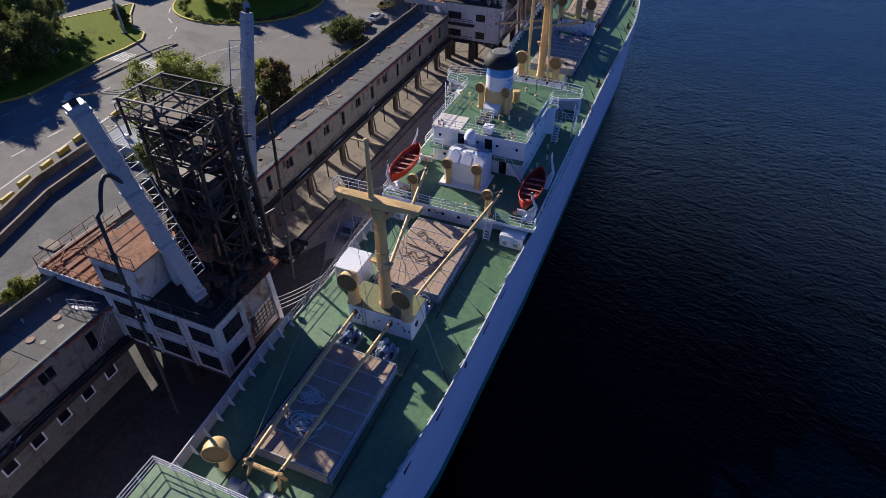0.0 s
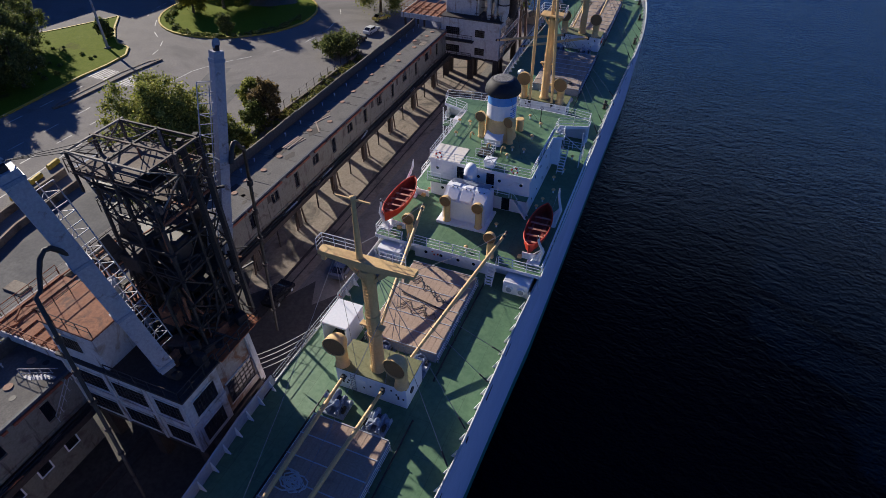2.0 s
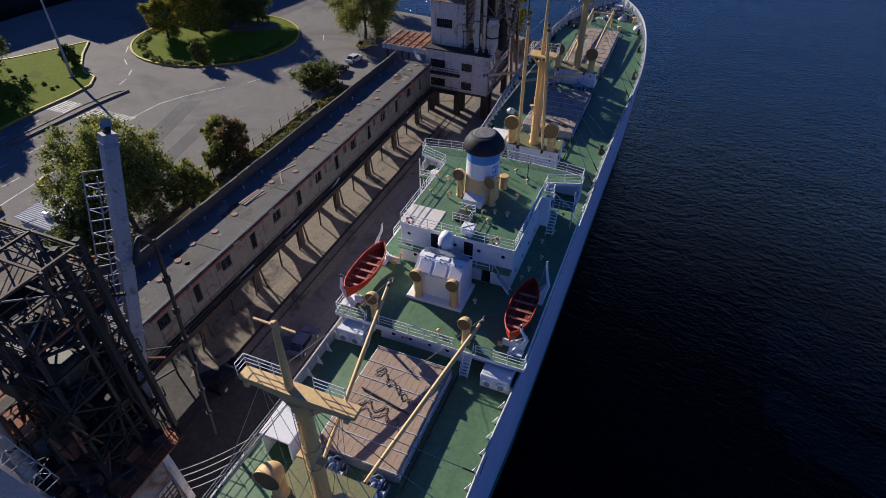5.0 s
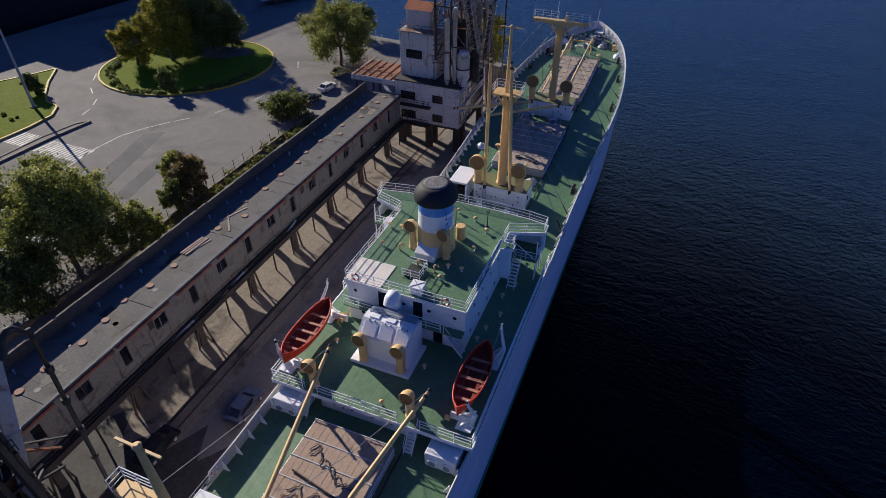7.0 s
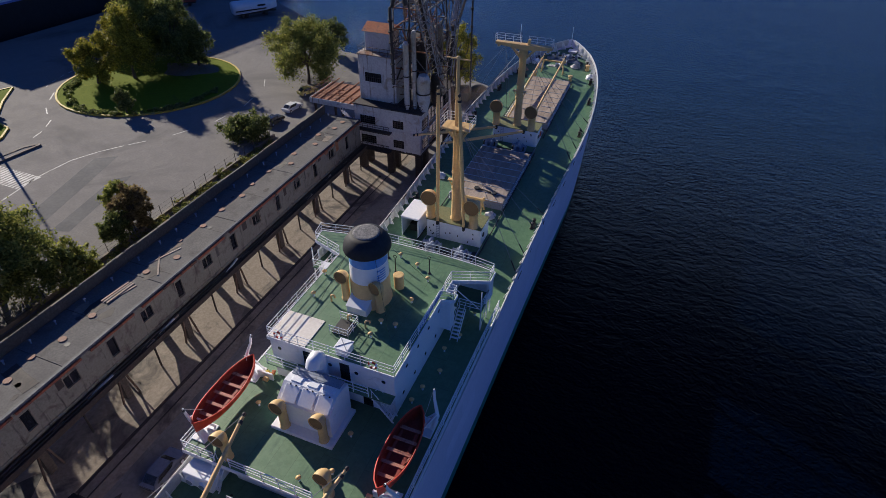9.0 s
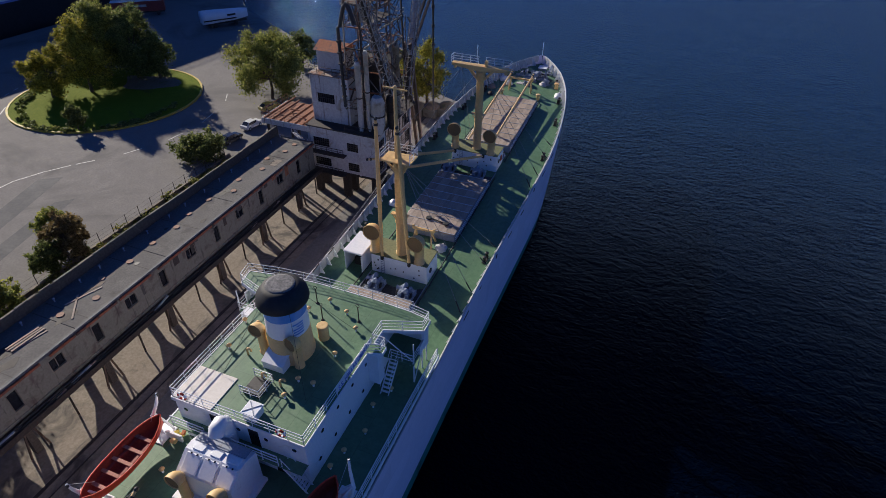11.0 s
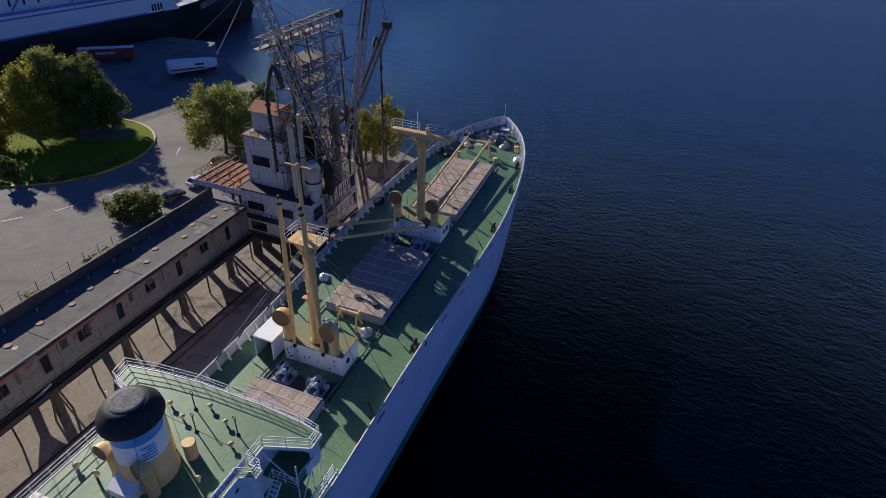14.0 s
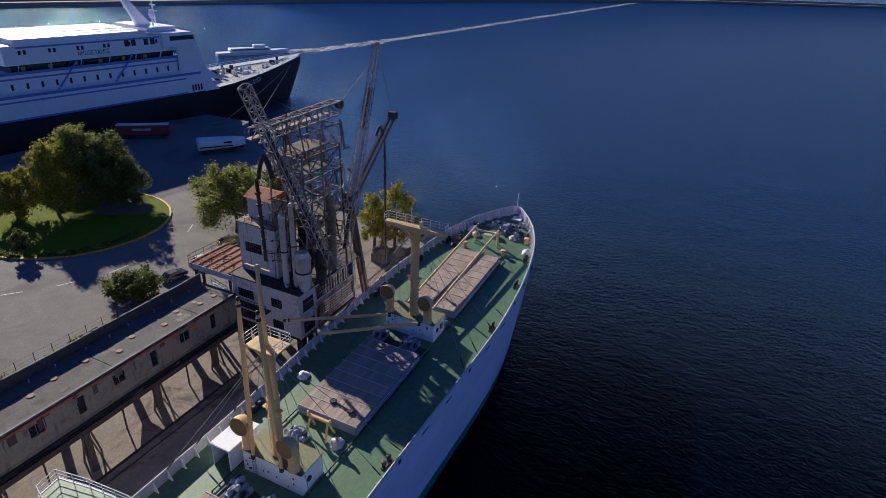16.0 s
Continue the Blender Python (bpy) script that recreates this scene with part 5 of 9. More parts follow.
# topping lifts and cargo runners from the boom heads to the mast
for ms_, head in ((m4, (-2.45, 11.9, 10.9)), (m4, (0.15, 12.0, 10.9)), (m4, (-4.2, 48.5, 13.9)), (m4, (5.1, 47.5, 13.75)), (m3, (-12.4, 98.9, 12.45)), (m3, (-7.9, 98.4, 12.25)), (m3, (-2.3, 134.4, 14.15)), (m3, (1.5, 134.6, 14.15))):
    mx, my, mz = ms_
    sx = 1 if head[0] > mx else -1
    top = Vector((mx + sx * 2.6, my, mz + 0.2))
    wire = thing("topping_lift", "slack steel wire from a derrick boom to its mast", "wire", head, "topping lifts")
    part("wire", M().tube([top, top.lerp(Vector(head), 0.5) - Vector((0, 0, 0.5)), Vector(head)], 0.022, 4), RIGGING, wire)
    low = Vector((mx + sx * 1.2, my + (1.2 if head[1] > my else -1.2), deck_z(my) + 2.6))
    part("runner", M().tube([top, low], 0.02, 4), RIGGING, wire)


def crutch(x, y, z, w, h, wide=0.9):
    c = thing("boom_crutch", "buff steel trestle that carries the boom heads", "trestle", (x, y, z), "boom crutches")
    for s in (-1, 1):
        part("leg", M().beam((x + s * w, y - wide / 2, z), (x + s * (w - 0.25), y, z + h), 0.2), BUFF, c)
        part("leg", M().beam((x + s * w, y + wide / 2, z), (x + s * (w - 0.25), y, z + h), 0.2), BUFF, c)
        part("cup", M().box(x + s * (w + 0.1) - 0.12, x + s * (w + 0.1) + 0.12, y - 0.12, y + 0.12, z + h, z + h + 0.45, 0.03), BUFF, c)
    part("cross_beam", M().box(x - w - 0.15, x + w + 0.15, y - 0.16, y + 0.16, z + h - 0.1, z + h + 0.18, 0.04), BUFF, c)


crutch(-1.1, 12.2, deck_z(12), 1.4, 1.3)
crutch(0.35, 88.3, deck_z(88), 1.25, 2.0, 1.6)
crutch(-0.4, 133.6, deck_z(133), 2.0, 2.2)

# ---- winches ----
OILY_DECK = surface("oily_deck", (0.035, 0.04, 0.04), (0.07, 0.075, 0.07), 1.5, 0.7, 0.3, stain=(0.02, 0.02, 0.02), stain_scale=0.8, stain_cut=0.5)
WINCH_PAINT = surface("winch_paint", (0.24, 0.28, 0.37), (0.36, 0.41, 0.50), 2.5, 0.4, 0.2, stain=(0.10, 0.09, 0.09), stain_scale=2.2, stain_cut=0.58)
win = thing("cargo_winch", "pale blue-grey steam cargo winch with twin drums", "winch", group="cargo winches")
part("bed", M().box(-1.1, 1.1, -0.95, 0.95, 0, 0.22, 0.04), WINCH_PAINT, win)
for s in (-1, 1):
    part("side_frame", M().prism([(s * 0.62 - 0.06, -0.8), (s * 0.62 + 0.06, -0.8), (s * 0.62 + 0.06, 0.8), (s * 0.62 - 0.06, 0.8)], 0.2, 0.95), WINCH_PAINT, win)
    part("cylinder", M().tube([(s * 0.42, -0.9, 0.45), (s * 0.42, -0.1, 0.75)], 0.2, 12), WINCH_PAINT, win)
    part("warping_end", M().lathe([(0.2, 0), (0.3, 0.08), (0.2, 0.3), (0.32, 0.46)], 14, pose(s * 0.75, 0.35, 0.8, 0, s * 90, 0)), WINCH_PAINT, win)
    part("gear_cover", M().lathe([(0.52, -0.08), (0.55, 0), (0.52, 0.08)], 18, pose(s * 0.52, 0.35, 0.75, 0, 90, 0)), WINCH_PAINT, win)
part("drum", M().lathe([(0.45, -0.45), (0.45, -0.4), (0.26, -0.38), (0.26, 0.38), (0.45, 0.4), (0.45, 0.45)], 16, pose(0, 0.35, 0.8, 0, 90, 0)), WINCH_PAINT, win)
part("rope_winding", M().lathe([(0.33, -0.3), (0.35, 0), (0.33, 0.3)], 14, pose(0, 0.35, 0.8, 0, 90, 0)), ROPE_DARK, win)
part("steam_chest", M().box(-0.5, 0.5, -0.5, -0.05, 0.85, 1.15, 0.08), WINCH_PAINT, win)
part("gear_case", M().lathe([(0.02, -0.16), (0.62, -0.14), (0.68, -0.05), (0.68, 0.05), (0.62, 0.14), (0.02, 0.16)], 20, pose(-0.18, 0.45, 0.95, 0, 90, 0)), WINCH_PAINT, win)
part("valve_dome", M().lathe([(0.26, 0), (0.26, 0.25), (0.18, 0.38), (0.02, 0.42)], 14, pose(0.25, -0.25, 1.1)), WINCH_PAINT, win)
for s in (-1, 1):
    part("crank_disc", M().lathe([(0.02, -0.06), (0.36, -0.05), (0.36, 0.05), (0.02, 0.06)], 16, pose(s * 0.9, -0.35, 0.65, 0, 90, 0)), DARK, win)
part("steam_pipe", M().tube([(-0.45, -0.85, 0.3), (-0.45, -0.95, 0.9), (-0.1, -0.8, 1.25), (0.25, -0.25, 1.35)], 0.07, 8), WINCH_PAINT, win)
part("lever", M().tube([(0.85, -0.4, 0.3), (0.85, -0.55, 1.25)], 0.03, 5), DARK, win)
spots = [(-2.2, 26.3, 0), (1.55, 26.0, 0), (-1.4, 32.7, 180), (2.1, 32.5, 180), (-1.55, 79.0, 0), (2.2, 78.7, 0), (-2.9, 104.9, 0), (1.5, 104.9, 0), (-1.7, 111.2, 180), (2.6, 110.9, 180), (-1.2, 86.6, 180)]
for k, (x, y, turn) in enumerate(spots):
    p = pose(x, y, deck_z(y) + 0.16, 0, 0, turn) @ Matrix.Diagonal((0.95, 0.95, 0.95, 1.0))
    if k == 0:
        win.matrix_basis = p
    else:
        copy_thing(win, p)

for xa, xb, ya, yb in ((-3.2, 3.7, 77.45, 81.25), (-3.2, 3.7, 103.05, 106.75)):
    z = deck_z((ya + yb) / 2)
    wp = thing("winch_platform", "low dark oil-stained platform under the cargo winches", "platform", ((xa + xb) / 2, (ya + yb) / 2, z), "winch platforms")
    part("plate", M().box(xa, xb, ya, yb, z - 0.2, z + 0.13, 0.03), OILY_DECK, wp)
    for x in (xa + 0.05, xb - 0.05):
        part("edge_bar", M().box(x - 0.05, x + 0.05, ya, yb, z + 0.13, z + 0.24, 0.02), GREY_METAL, wp)

# ---- white canvas-sided lockers by the masts ----
for x0, x1, ya, yb in ((-6.9, -4.4, 32.2, 35.2), (-6.05, -3.8, 80.5, 84.4)):
    z = deck_z(ya)
    lk = thing("deck_shelter", "white box-shaped shelter with one open dark side", "shelter", ((x0 + x1) / 2, (ya + yb) / 2, z), "deck shelters")
    h = 2.7
    for nm, b in (("side_wall", (x0, x0 + 0.06, ya, yb, z, z + h)), ("side_wall", (x1 - 0.06, x1, ya, yb, z, z + h)), ("back_wall", (x0 + 0.06, x1 - 0.06, yb - 0.06, yb, z, z + h))):
        part(nm, M().box(*b, 0.02), WHITE, lk)
    part("roof", M().box(x0 - 0.08, x1 + 0.08, ya - 0.1, yb + 0.08, z + h, z + h + 0.1, 0.04), WHITE, lk)
    part("front_frame", M().box(x0, x1, ya - 0.02, ya + 0.05, z + h - 0.18, z + h, 0.02).box(x0, x0 + 0.12, ya - 0.02, ya + 0.05, z, z + h - 0.3, 0.02).box(x1 - 0.2, x1, ya - 0.02, ya + 0.05, z, z + h - 0.3, 0.02), WHITE, lk)
    part("stowed_gear", M().box(x0 + 0.5, x1 - 0.6, ya + 1.2, yb - 0.4, z, z + 1.1, 0.1), DARK, lk)

# ---- bow gear ----
wz = deck_z(139)
wl = thing("windlass", "dark grey anchor windlass on the bow deck", "windlass", (0.9, 139.6, wz))
part("bed", M().box(-1.2, 3.0, 138.6, 140.6, wz, wz + 0.3, 0.05), GREY_METAL, wl)
for x in (-0.9, 0.2, 1.6, 2.7):
    part("drum", M().lathe([(0.6, -0.2), (0.45, -0.12), (0.45, 0.12), (0.6, 0.2)], 16, pose(x, 139.6, wz + 0.95, 0, 90, 0)), GREY_METAL, wl)
part("shaft", M().tube([(-1.5, 139.6, wz + 0.95), (3.3, 139.6, wz + 0.95)], 0.13, 10), DARK, wl)
part("engine", M().box(0.45, 1.35, 138.4, 139.9, wz + 0.3, wz + 1.3, 0.1), GREY_METAL, wl)
for x in (0.2, 1.6):
    part("anchor_chain", M().tube([(x, 140.1, wz + 0.9), (x + 0.1, 141.3, wz + 0.25), (x * 0.8 + 0.1, 143.2, wz + 0.15)], 0.12, 6), DARK, wl)
bol = thing("bollard", "pair of dark mooring bollards on the green deck", "bollard", group="bollards")
part("base", M().box(-0.25, 0.25, -0.75, 0.75, 0, 0.1, 0.03), DARK, bol)
for dy in (-0.45, 0.45):
    part("post", M().lathe([(0.18, 0.08), (0.18, 0.6), (0.25, 0.65), (0.25, 0.74), (0.1, 0.78)], 12, pose(0, dy, 0)), DARK, bol)
first = True
for y in (88, 113, 124, 131.5, 138):
    for s in (-1, 1):
        p = pose(CX + s * (half(y) - 1.15), y, deck_z(y) + 0.05)
        if first:
            bol.matrix_basis, first = p, False
        else:
            copy_thing(bol, p)
def bundle(x, y, r, label, material, seed):
    random.seed(seed)
    m = M()
    n, rows = 14, 8
    verts = [(x, y, deck_z(y) + r * 1.05)]
    for i in range(1, rows):
        for k in range(n):
            a, e = 2 * math.pi * k / n, math.pi / 2 * (1 - i / (rows - 1))
            w = r * (1 + random.uniform(-0.22, 0.18))
            verts.append((x + w * math.cos(a) * math.cos(e), y + w * math.sin(a) * math.cos(e), deck_z(y) + 0.02 + w * 0.9 * math.sin(e)))
    faces = [(0, 1 + k, 1 + (k + 1) % n) for k in range(n)] + [(1 + i * n + k, 1 + (i + 1) * n + k, 1 + (i + 1) * n + (k + 1) % n, 1 + i * n + (k + 1) % n) for i in range(rows - 2) for k in range(n)]
    m.add(verts, faces, True)
    return solo("canvas_cover", m, material, label, "covered gear", "covered gear on deck")


bundle(6.5, 133.6, 0.8, "gear wrapped in a white sheet on the bow deck", WHITE, 1)
bundle(-3.0, 135.4, 0.75, "crumpled pale canvas heap on the bow deck", ROPE, 11)
bundle(-4.9, 130.6, 0.6, "dark tarred rope heap by the bulwark", DARK, 12)
bundle(2.9, 137.0, 0.7, "grey canvas heap beside the windlass", ROPE, 13)
bundle(-4.3, 137.0, 0.9, "white canvas-covered gear at the bulwark", WHITE, 2)
bundle(2.7, 87.9, 0.75, "gear under a crumpled grey-white sheet by the hatch", ROPE, 3)
bundle(-5.4, 133.2, 0.7, "heap of brown rope on the bow deck", TARP, 4)
bundle(-6.6, 94.5, 0.7, "white sheeted gear by the port bulwark", WHITE, 5)
random.seed(41)
for k in range(9):
    x, y = random.uniform(-2.4, 3.6), random.uniform(134.6, 143.0)
    z = deck_z(y)
    wx = thing("warping_winch", "small grey mooring winch on the bow deck", "winch", (x, y, z), "bow winches")
    part("bed", M().box(x - 0.5, x + 0.5, y - 0.35, y + 0.35, z - 0.02, z + 0.25, 0.04), GREY_METAL, wx)
    part("drum", M().lathe([(0.38, -0.4), (0.22, -0.32), (0.22, 0.32), (0.38, 0.4)], 12, pose(x, y, z + 0.6, 0, 90, random.choice((0, 90)))), WHITE if k % 3 == 0 else GREY_METAL, wx)
    part("brake_lever", M().tube([(x + 0.45, y, z + 0.3), (x + 0.5, y - 0.2, z + 1.15)], 0.03, 5), DARK, wx)
for k, (x, y) in enumerate(((-1.2, 136.4), (1.9, 141.6), (-2.2, 139.8), (3.4, 139.2))):
    coil("mooring_rope", "tangled pale mooring rope on the bow deck", (x, y), Matrix.Translation((0, 0, deck_z(y))), 0.7, 6, ROPE if k % 2 == 0 else ROPE_DARK, 20 + k)
part("jackstaff", M().tube([(CX, 145.5, bulwark_top(145)), (CX, 145.6, bulwark_top(145) + 2.6)], 0.04, 6), WHITE, ship)
fan = thing("fan_housing", "pale round hatch lid standing at the bow", "hatch lid", (1.2, 143.6, deck_z(143.6)))
part("coaming", M().box(0.5, 1.9, 142.9, 144.3, deck_z(143), deck_z(143) + 0.4, 0.05), GREY_METAL, fan)
part("lid", M().box(0.35, 2.05, 142.75, 144.45, deck_z(143) + 0.4, deck_z(143) + 0.52, 0.05), WHITE, fan)
for k, (x, y) in enumerate(((-3.0, 131.0), (3.4, 131.2), (5.4, 136.5))):
    v = thing("vent_drum", "short buff ventilator drum with a flat lid", "ventilator", (x, y, deck_z(y)), "bow vents")
    part("drum", M().lathe([(0.3, 0), (0.3, 0.9)], 14, pose(x, y, deck_z(y))), BUFF, v)
    part("lid", M().lathe([(0.42, 0.9), (0.42, 1.06), (0.3, 1.1)], 14, pose(x, y, deck_z(y))), BUFF, v)
# after house, of which only the fore end shows
az = 11.9
after = thing("after_deckhouse", "after deckhouse with a green railed top", "deckhouse", (0.2, 4, deck_z(4)))
part("wall", M().box(-6.6, 7.2, -6, 8.9, deck_z(4) - 0.1, az - 0.1, 0.05), WHITE, after)
part("top", M().box(-7.6, 8.2, -7, 9.3, az - 0.1, az, 0.03), DECK_GREEN, after)
for line in ([(-7.5, 9.2, az), (8.1, 9.2, az)], [(-7.5, 9.2, az), (-7.5, -6, az)], [(8.1, 9.2, az), (8.1, -6, az)]):
    part("railing", rail_line(line), WHITE, after)
for k in range(2):
    ho = thing("hose_reel", "blue-grey deck winch before the after house", "winch", (-2.4 + 2.6 * k, 10.6, deck_z(10)), "deck reels")
    part("frame", M().box(-3.2 + 2.6 * k, -1.6 + 2.6 * k, 10.0, 11.2, deck_z(10), deck_z(10) + 0.5, 0.08), GREY_METAL, ho)
    part("drum", M().lathe([(0.5, -0.5), (0.35, -0.42), (0.35, 0.42), (0.5, 0.5)], 14, pose(-2.4 + 2.6 * k, 10.6, deck_z(10) + 0.8, 0, 90, 0)), GREY_METAL, ho)
# pipes along the deck beside the hatches
for s in (-1, 1):
    for ya, yb in ((10, 27.5), (31.8, 45), (78, 105), (110, 130)):
        x = 3.98 if s > 0 else -3.78
        pts = [(x, lerp(ya, yb, k / 8), deck_z(lerp(ya, yb, k / 8)) + 0.28) for k in range(9)]
        pr = thing("deck_pipe", "dark steam pipe run along the deck on low brackets", "pipe", pts[0], "deck pipes")
        part("pipe", M().tube(pts, 0.07, 6), DARK, pr)
        for px, py, pz in pts:
            part("bracket", M().box(px - 0.07, px + 0.07, py - 0.04, py + 0.04, pz - 0.34, pz - 0.05), DARK, pr)
for k in range(4):
    a, b = Vector((CX - half(29, -1) + 0.1, 29.0 + 1.1 * k, deck_z(30) + 0.9)), Vector((-13.0, 26.4 + 0.8 * k, 7.6))
    solo("mooring_line", M().tube([a.lerp(b, i / 6) - Vector((0, 0, 1.2 * i / 6 * (1 - i / 6))) for i in range(7)], 0.035, 5), ROPE, "pale mooring line from the ship's rail to the elevator", "rope", "ship mooring lines")

# ---- conveyor gallery along the quay ----
GX0, GX1, GTOP, GFLOOR = -28.6, -22.75, 11.9, 8.1
gallery = thing("conveyor_gallery", "long stained concrete conveyor gallery raised on columns along the quay", "gallery", (-25.6, 60, GROUND))
Y0, Y1 = -70.0, 101.2
yy = Y0
while yy < Y1:
    e = min(yy + 11.8, Y1)
    part("roof", M().box(GX0, GX1, yy, e - 0.03, GTOP - 0.25, GTOP, 0.03), ROOF_FELT, gallery, "cracked grey roof felt")
    yy = e
part("floor_slab", M().box(GX0, GX1 + 0.1, Y0, Y1, GFLOOR - 0.35, GFLOOR, 0.03), RENDER_WALL, gallery)
part("back_wall", M().box(GX0, GX0 + 0.25, Y0, Y1, GFLOOR, GTOP - 0.25), RENDER_WALL, gallery)
# the dark colour carries the shade of the inner face
part("parapet", M().box(GX0 - 0.14, GX0, Y0, Y1, GFLOOR + 1.5, GTOP + 1.2, 0.03), SHADED_MOULD, gallery, "mouldy parapet along the landward roof edge, darkened with painted shade")
random.seed(61)
yy = Y0
while yy < Y1:
    e = min(yy + random.uniform(0.7, 3.2), Y1)
    part("parapet_cap", M().box(GX0 - 0.2, GX0 + random.uniform(-0.03, 0.05), yy, e, GTOP + 1.2, GTOP + 1.2 + random.uniform(0.03, 0.12), 0.02), random.choice((RENDER_WALL, RENDER_WALL, CONCRETE, SHADED_MOULD)), gallery)
    yy = e + random.choice((0.02, 0.05, 0.3))
part("eave", M().box(GX1 - 0.12, GX1 + 0.22, Y0, Y1, GTOP - 0.22, GTOP + 0.06, 0.04), surface("blue_grey_trim", (0.045, 0.05, 0.065), (0.085, 0.09, 0.11), 1.6, 0.7, 0.2), gallery, "blue-grey eave gutter")
random.seed(11)
# front wall with real openings
edges = []
y = Y0 + 0.6
k = 0
while y < Y1 - 2:
    if k % 2:
        edges.append((y + 1.4, y + 2.25, GFLOOR + 0.75, GFLOOR + 2.75))
    else:
        edges.append((y + 1.1, y + 2.5, GFLOOR + 1.5, GFLOOR + 2.75))
    y += 4.45
    k += 1
last = Y0
for a, b, za, zb in edges:
    wall_m = M().box(GX1 - 0.25, GX1, last, a, GFLOOR, GTOP - 0.25).box(GX1 - 0.25, GX1, a, b, GFLOOR, za).box(GX1 - 0.25, GX1, a, b, zb, GTOP - 0.25)
    w = part("wall_panel", wall_m, RENDER_WALL, gallery)
    win = part("window", M().box(GX1 - 0.2, GX1 - 0.14, a, b, za, zb), GLASS_DARK, gallery)
    fr = M().box(GX1 - 0.04, GX1 + 0.04, a - 0.07, a, za - 0.07, zb + 0.07).box(GX1 - 0.04, GX1 + 0.04, b, b + 0.07, za - 0.07, zb + 0.07).box(GX1 - 0.04, GX1 + 0.05, a, b, za - 0.09, za)
    if b - a > 1.2:
        fr.box(GX1 - 0.14, GX1 - 0.08, (a + b) / 2 - 0.03, (a + b) / 2 + 0.03, za, zb)
    part("window_frame", fr, CONCRETE, win)
    last = b
part("wall_panel", M().box(GX1 - 0.25, GX1, last, Y1, GFLOOR, GTOP - 0.25), RENDER_WALL, gallery)
for a, b in ((14.5, 101), (-60, 14)):
    y = a
    while y < b:
        L = random.uniform(2.5, 6.5)
        part("rusty_conduit", M().box(GX1 + 0.23, GX1 + 0.40, y, min(y + L, b), GTOP - 0.42, GTOP - 0.16, 0.03), CONDUIT_RED, gallery, "dark red rusted conduit")
        part("gutter", M().box(GX1 - 0.02, GX1 + 0.21, y - 0.1, min(y + L, b) - 0.05, GTOP - 0.30, GTOP - 0.05 + random.uniform(0, 0.08), 0.02), DARK, gallery, "black tarred gutter")
        y += L + random.choice((0.1, 0.3, 1.0))
part("ledge", M().box(GX1, GX1 + 1.1, Y0, Y1, GFLOOR - 0.75, GFLOOR - 0.5, 0.03).box(GX1 + 0.95, GX1 + 1.12, Y0, Y1, GFLOOR - 1.0, GFLOOR - 0.35, 0.02), DARK_STEEL, gallery, "sooty steel ledge below the wall")
part("ledge_pipe", M().tube([(GX1 + 0.4, Y0, GFLOOR - 0.35), (GX1 + 0.4, Y1, GFLOOR - 0.35)], 0.13, 8).tube([(GX1 + 0.75, Y0, GFLOOR - 0.38), (GX1 + 0.75, Y1, GFLOOR - 0.38)], 0.08, 8), DARK, gallery)
for k in range(34):
    y = Y0 + 5 * k + random.uniform(-0.5, 0.5)
    part("pale_slab", M().box(GX1 + 0.2, GX1 + 0.6, y, y + random.uniform(0.8, 1.8), GFLOOR - 0.5, GFLOOR - 0.42, 0.02), CONCRETE, gallery)
part("girder", M().box(GX0 + 0.3, GX0 + 0.7, Y0, Y1, GFLOOR - 1.0, GFLOOR - 0.35, 0.03), DARK_STEEL, gallery)
part("girder", M().box(GX1 - 0.9, GX1 - 0.4, Y0, Y1, GFLOOR - 1.1, GFLOOR - 0.35, 0.03), DARK_STEEL, gallery)
y = 61.2 - 8.95 * 14
while y < 100:
    for x in (GX1 - 0.65, GX0 + 0.5):
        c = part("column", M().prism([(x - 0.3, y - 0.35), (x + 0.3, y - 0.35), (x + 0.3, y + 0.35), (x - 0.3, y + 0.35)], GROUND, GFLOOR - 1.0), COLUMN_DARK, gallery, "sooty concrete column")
        part("haunch", M().add([(x - 0.28, y - 0.3, 5.6), (x - 0.28, y + 0.3, 5.6), (x - 0.28, y + 1.5, GFLOOR - 1.0), (x - 0.28, y - 1.5, GFLOOR - 1.0), (x + 0.28, y - 0.3, 5.6), (x + 0.28, y + 0.3, 5.6), (x + 0.28, y + 1.5, GFLOOR - 1.0), (x + 0.28, y - 1.5, GFLOOR - 1.0)], [(0, 1, 2, 3), (7, 6, 5, 4), (1, 5, 6, 2), (0, 3, 7, 4)]), DARK_STEEL, c)
    for dy in (-0.75, 0.75):
        part("raking_strut", M().beam((GX1 - 0.3, y + dy * 0.3, GFLOOR - 1.0), (GX1 - 0.3, y + dy * 1.3, GROUND), 0.16), BROWN_STEEL, gallery)
    part("cross_tie", M().box(GX0 + 0.5, GX1 - 0.65, y - 0.2, y + 0.2, GFLOOR - 1.3, GFLOOR - 0.9, 0.03), DARK_STEEL, gallery)
    part("thin_strut", M().beam((GX1 - 0.5, y + 4.4, GROUND), (GX1 - 0.5, y + 4.4, GFLOOR - 1.0), 0.14).beam((GX0 + 1.0, y + 2.2, GROUND), (GX1 - 1.0, y + 2.2, GFLOOR - 1.0), 0.12), DARK_STEEL, gallery)
    y += 8.95
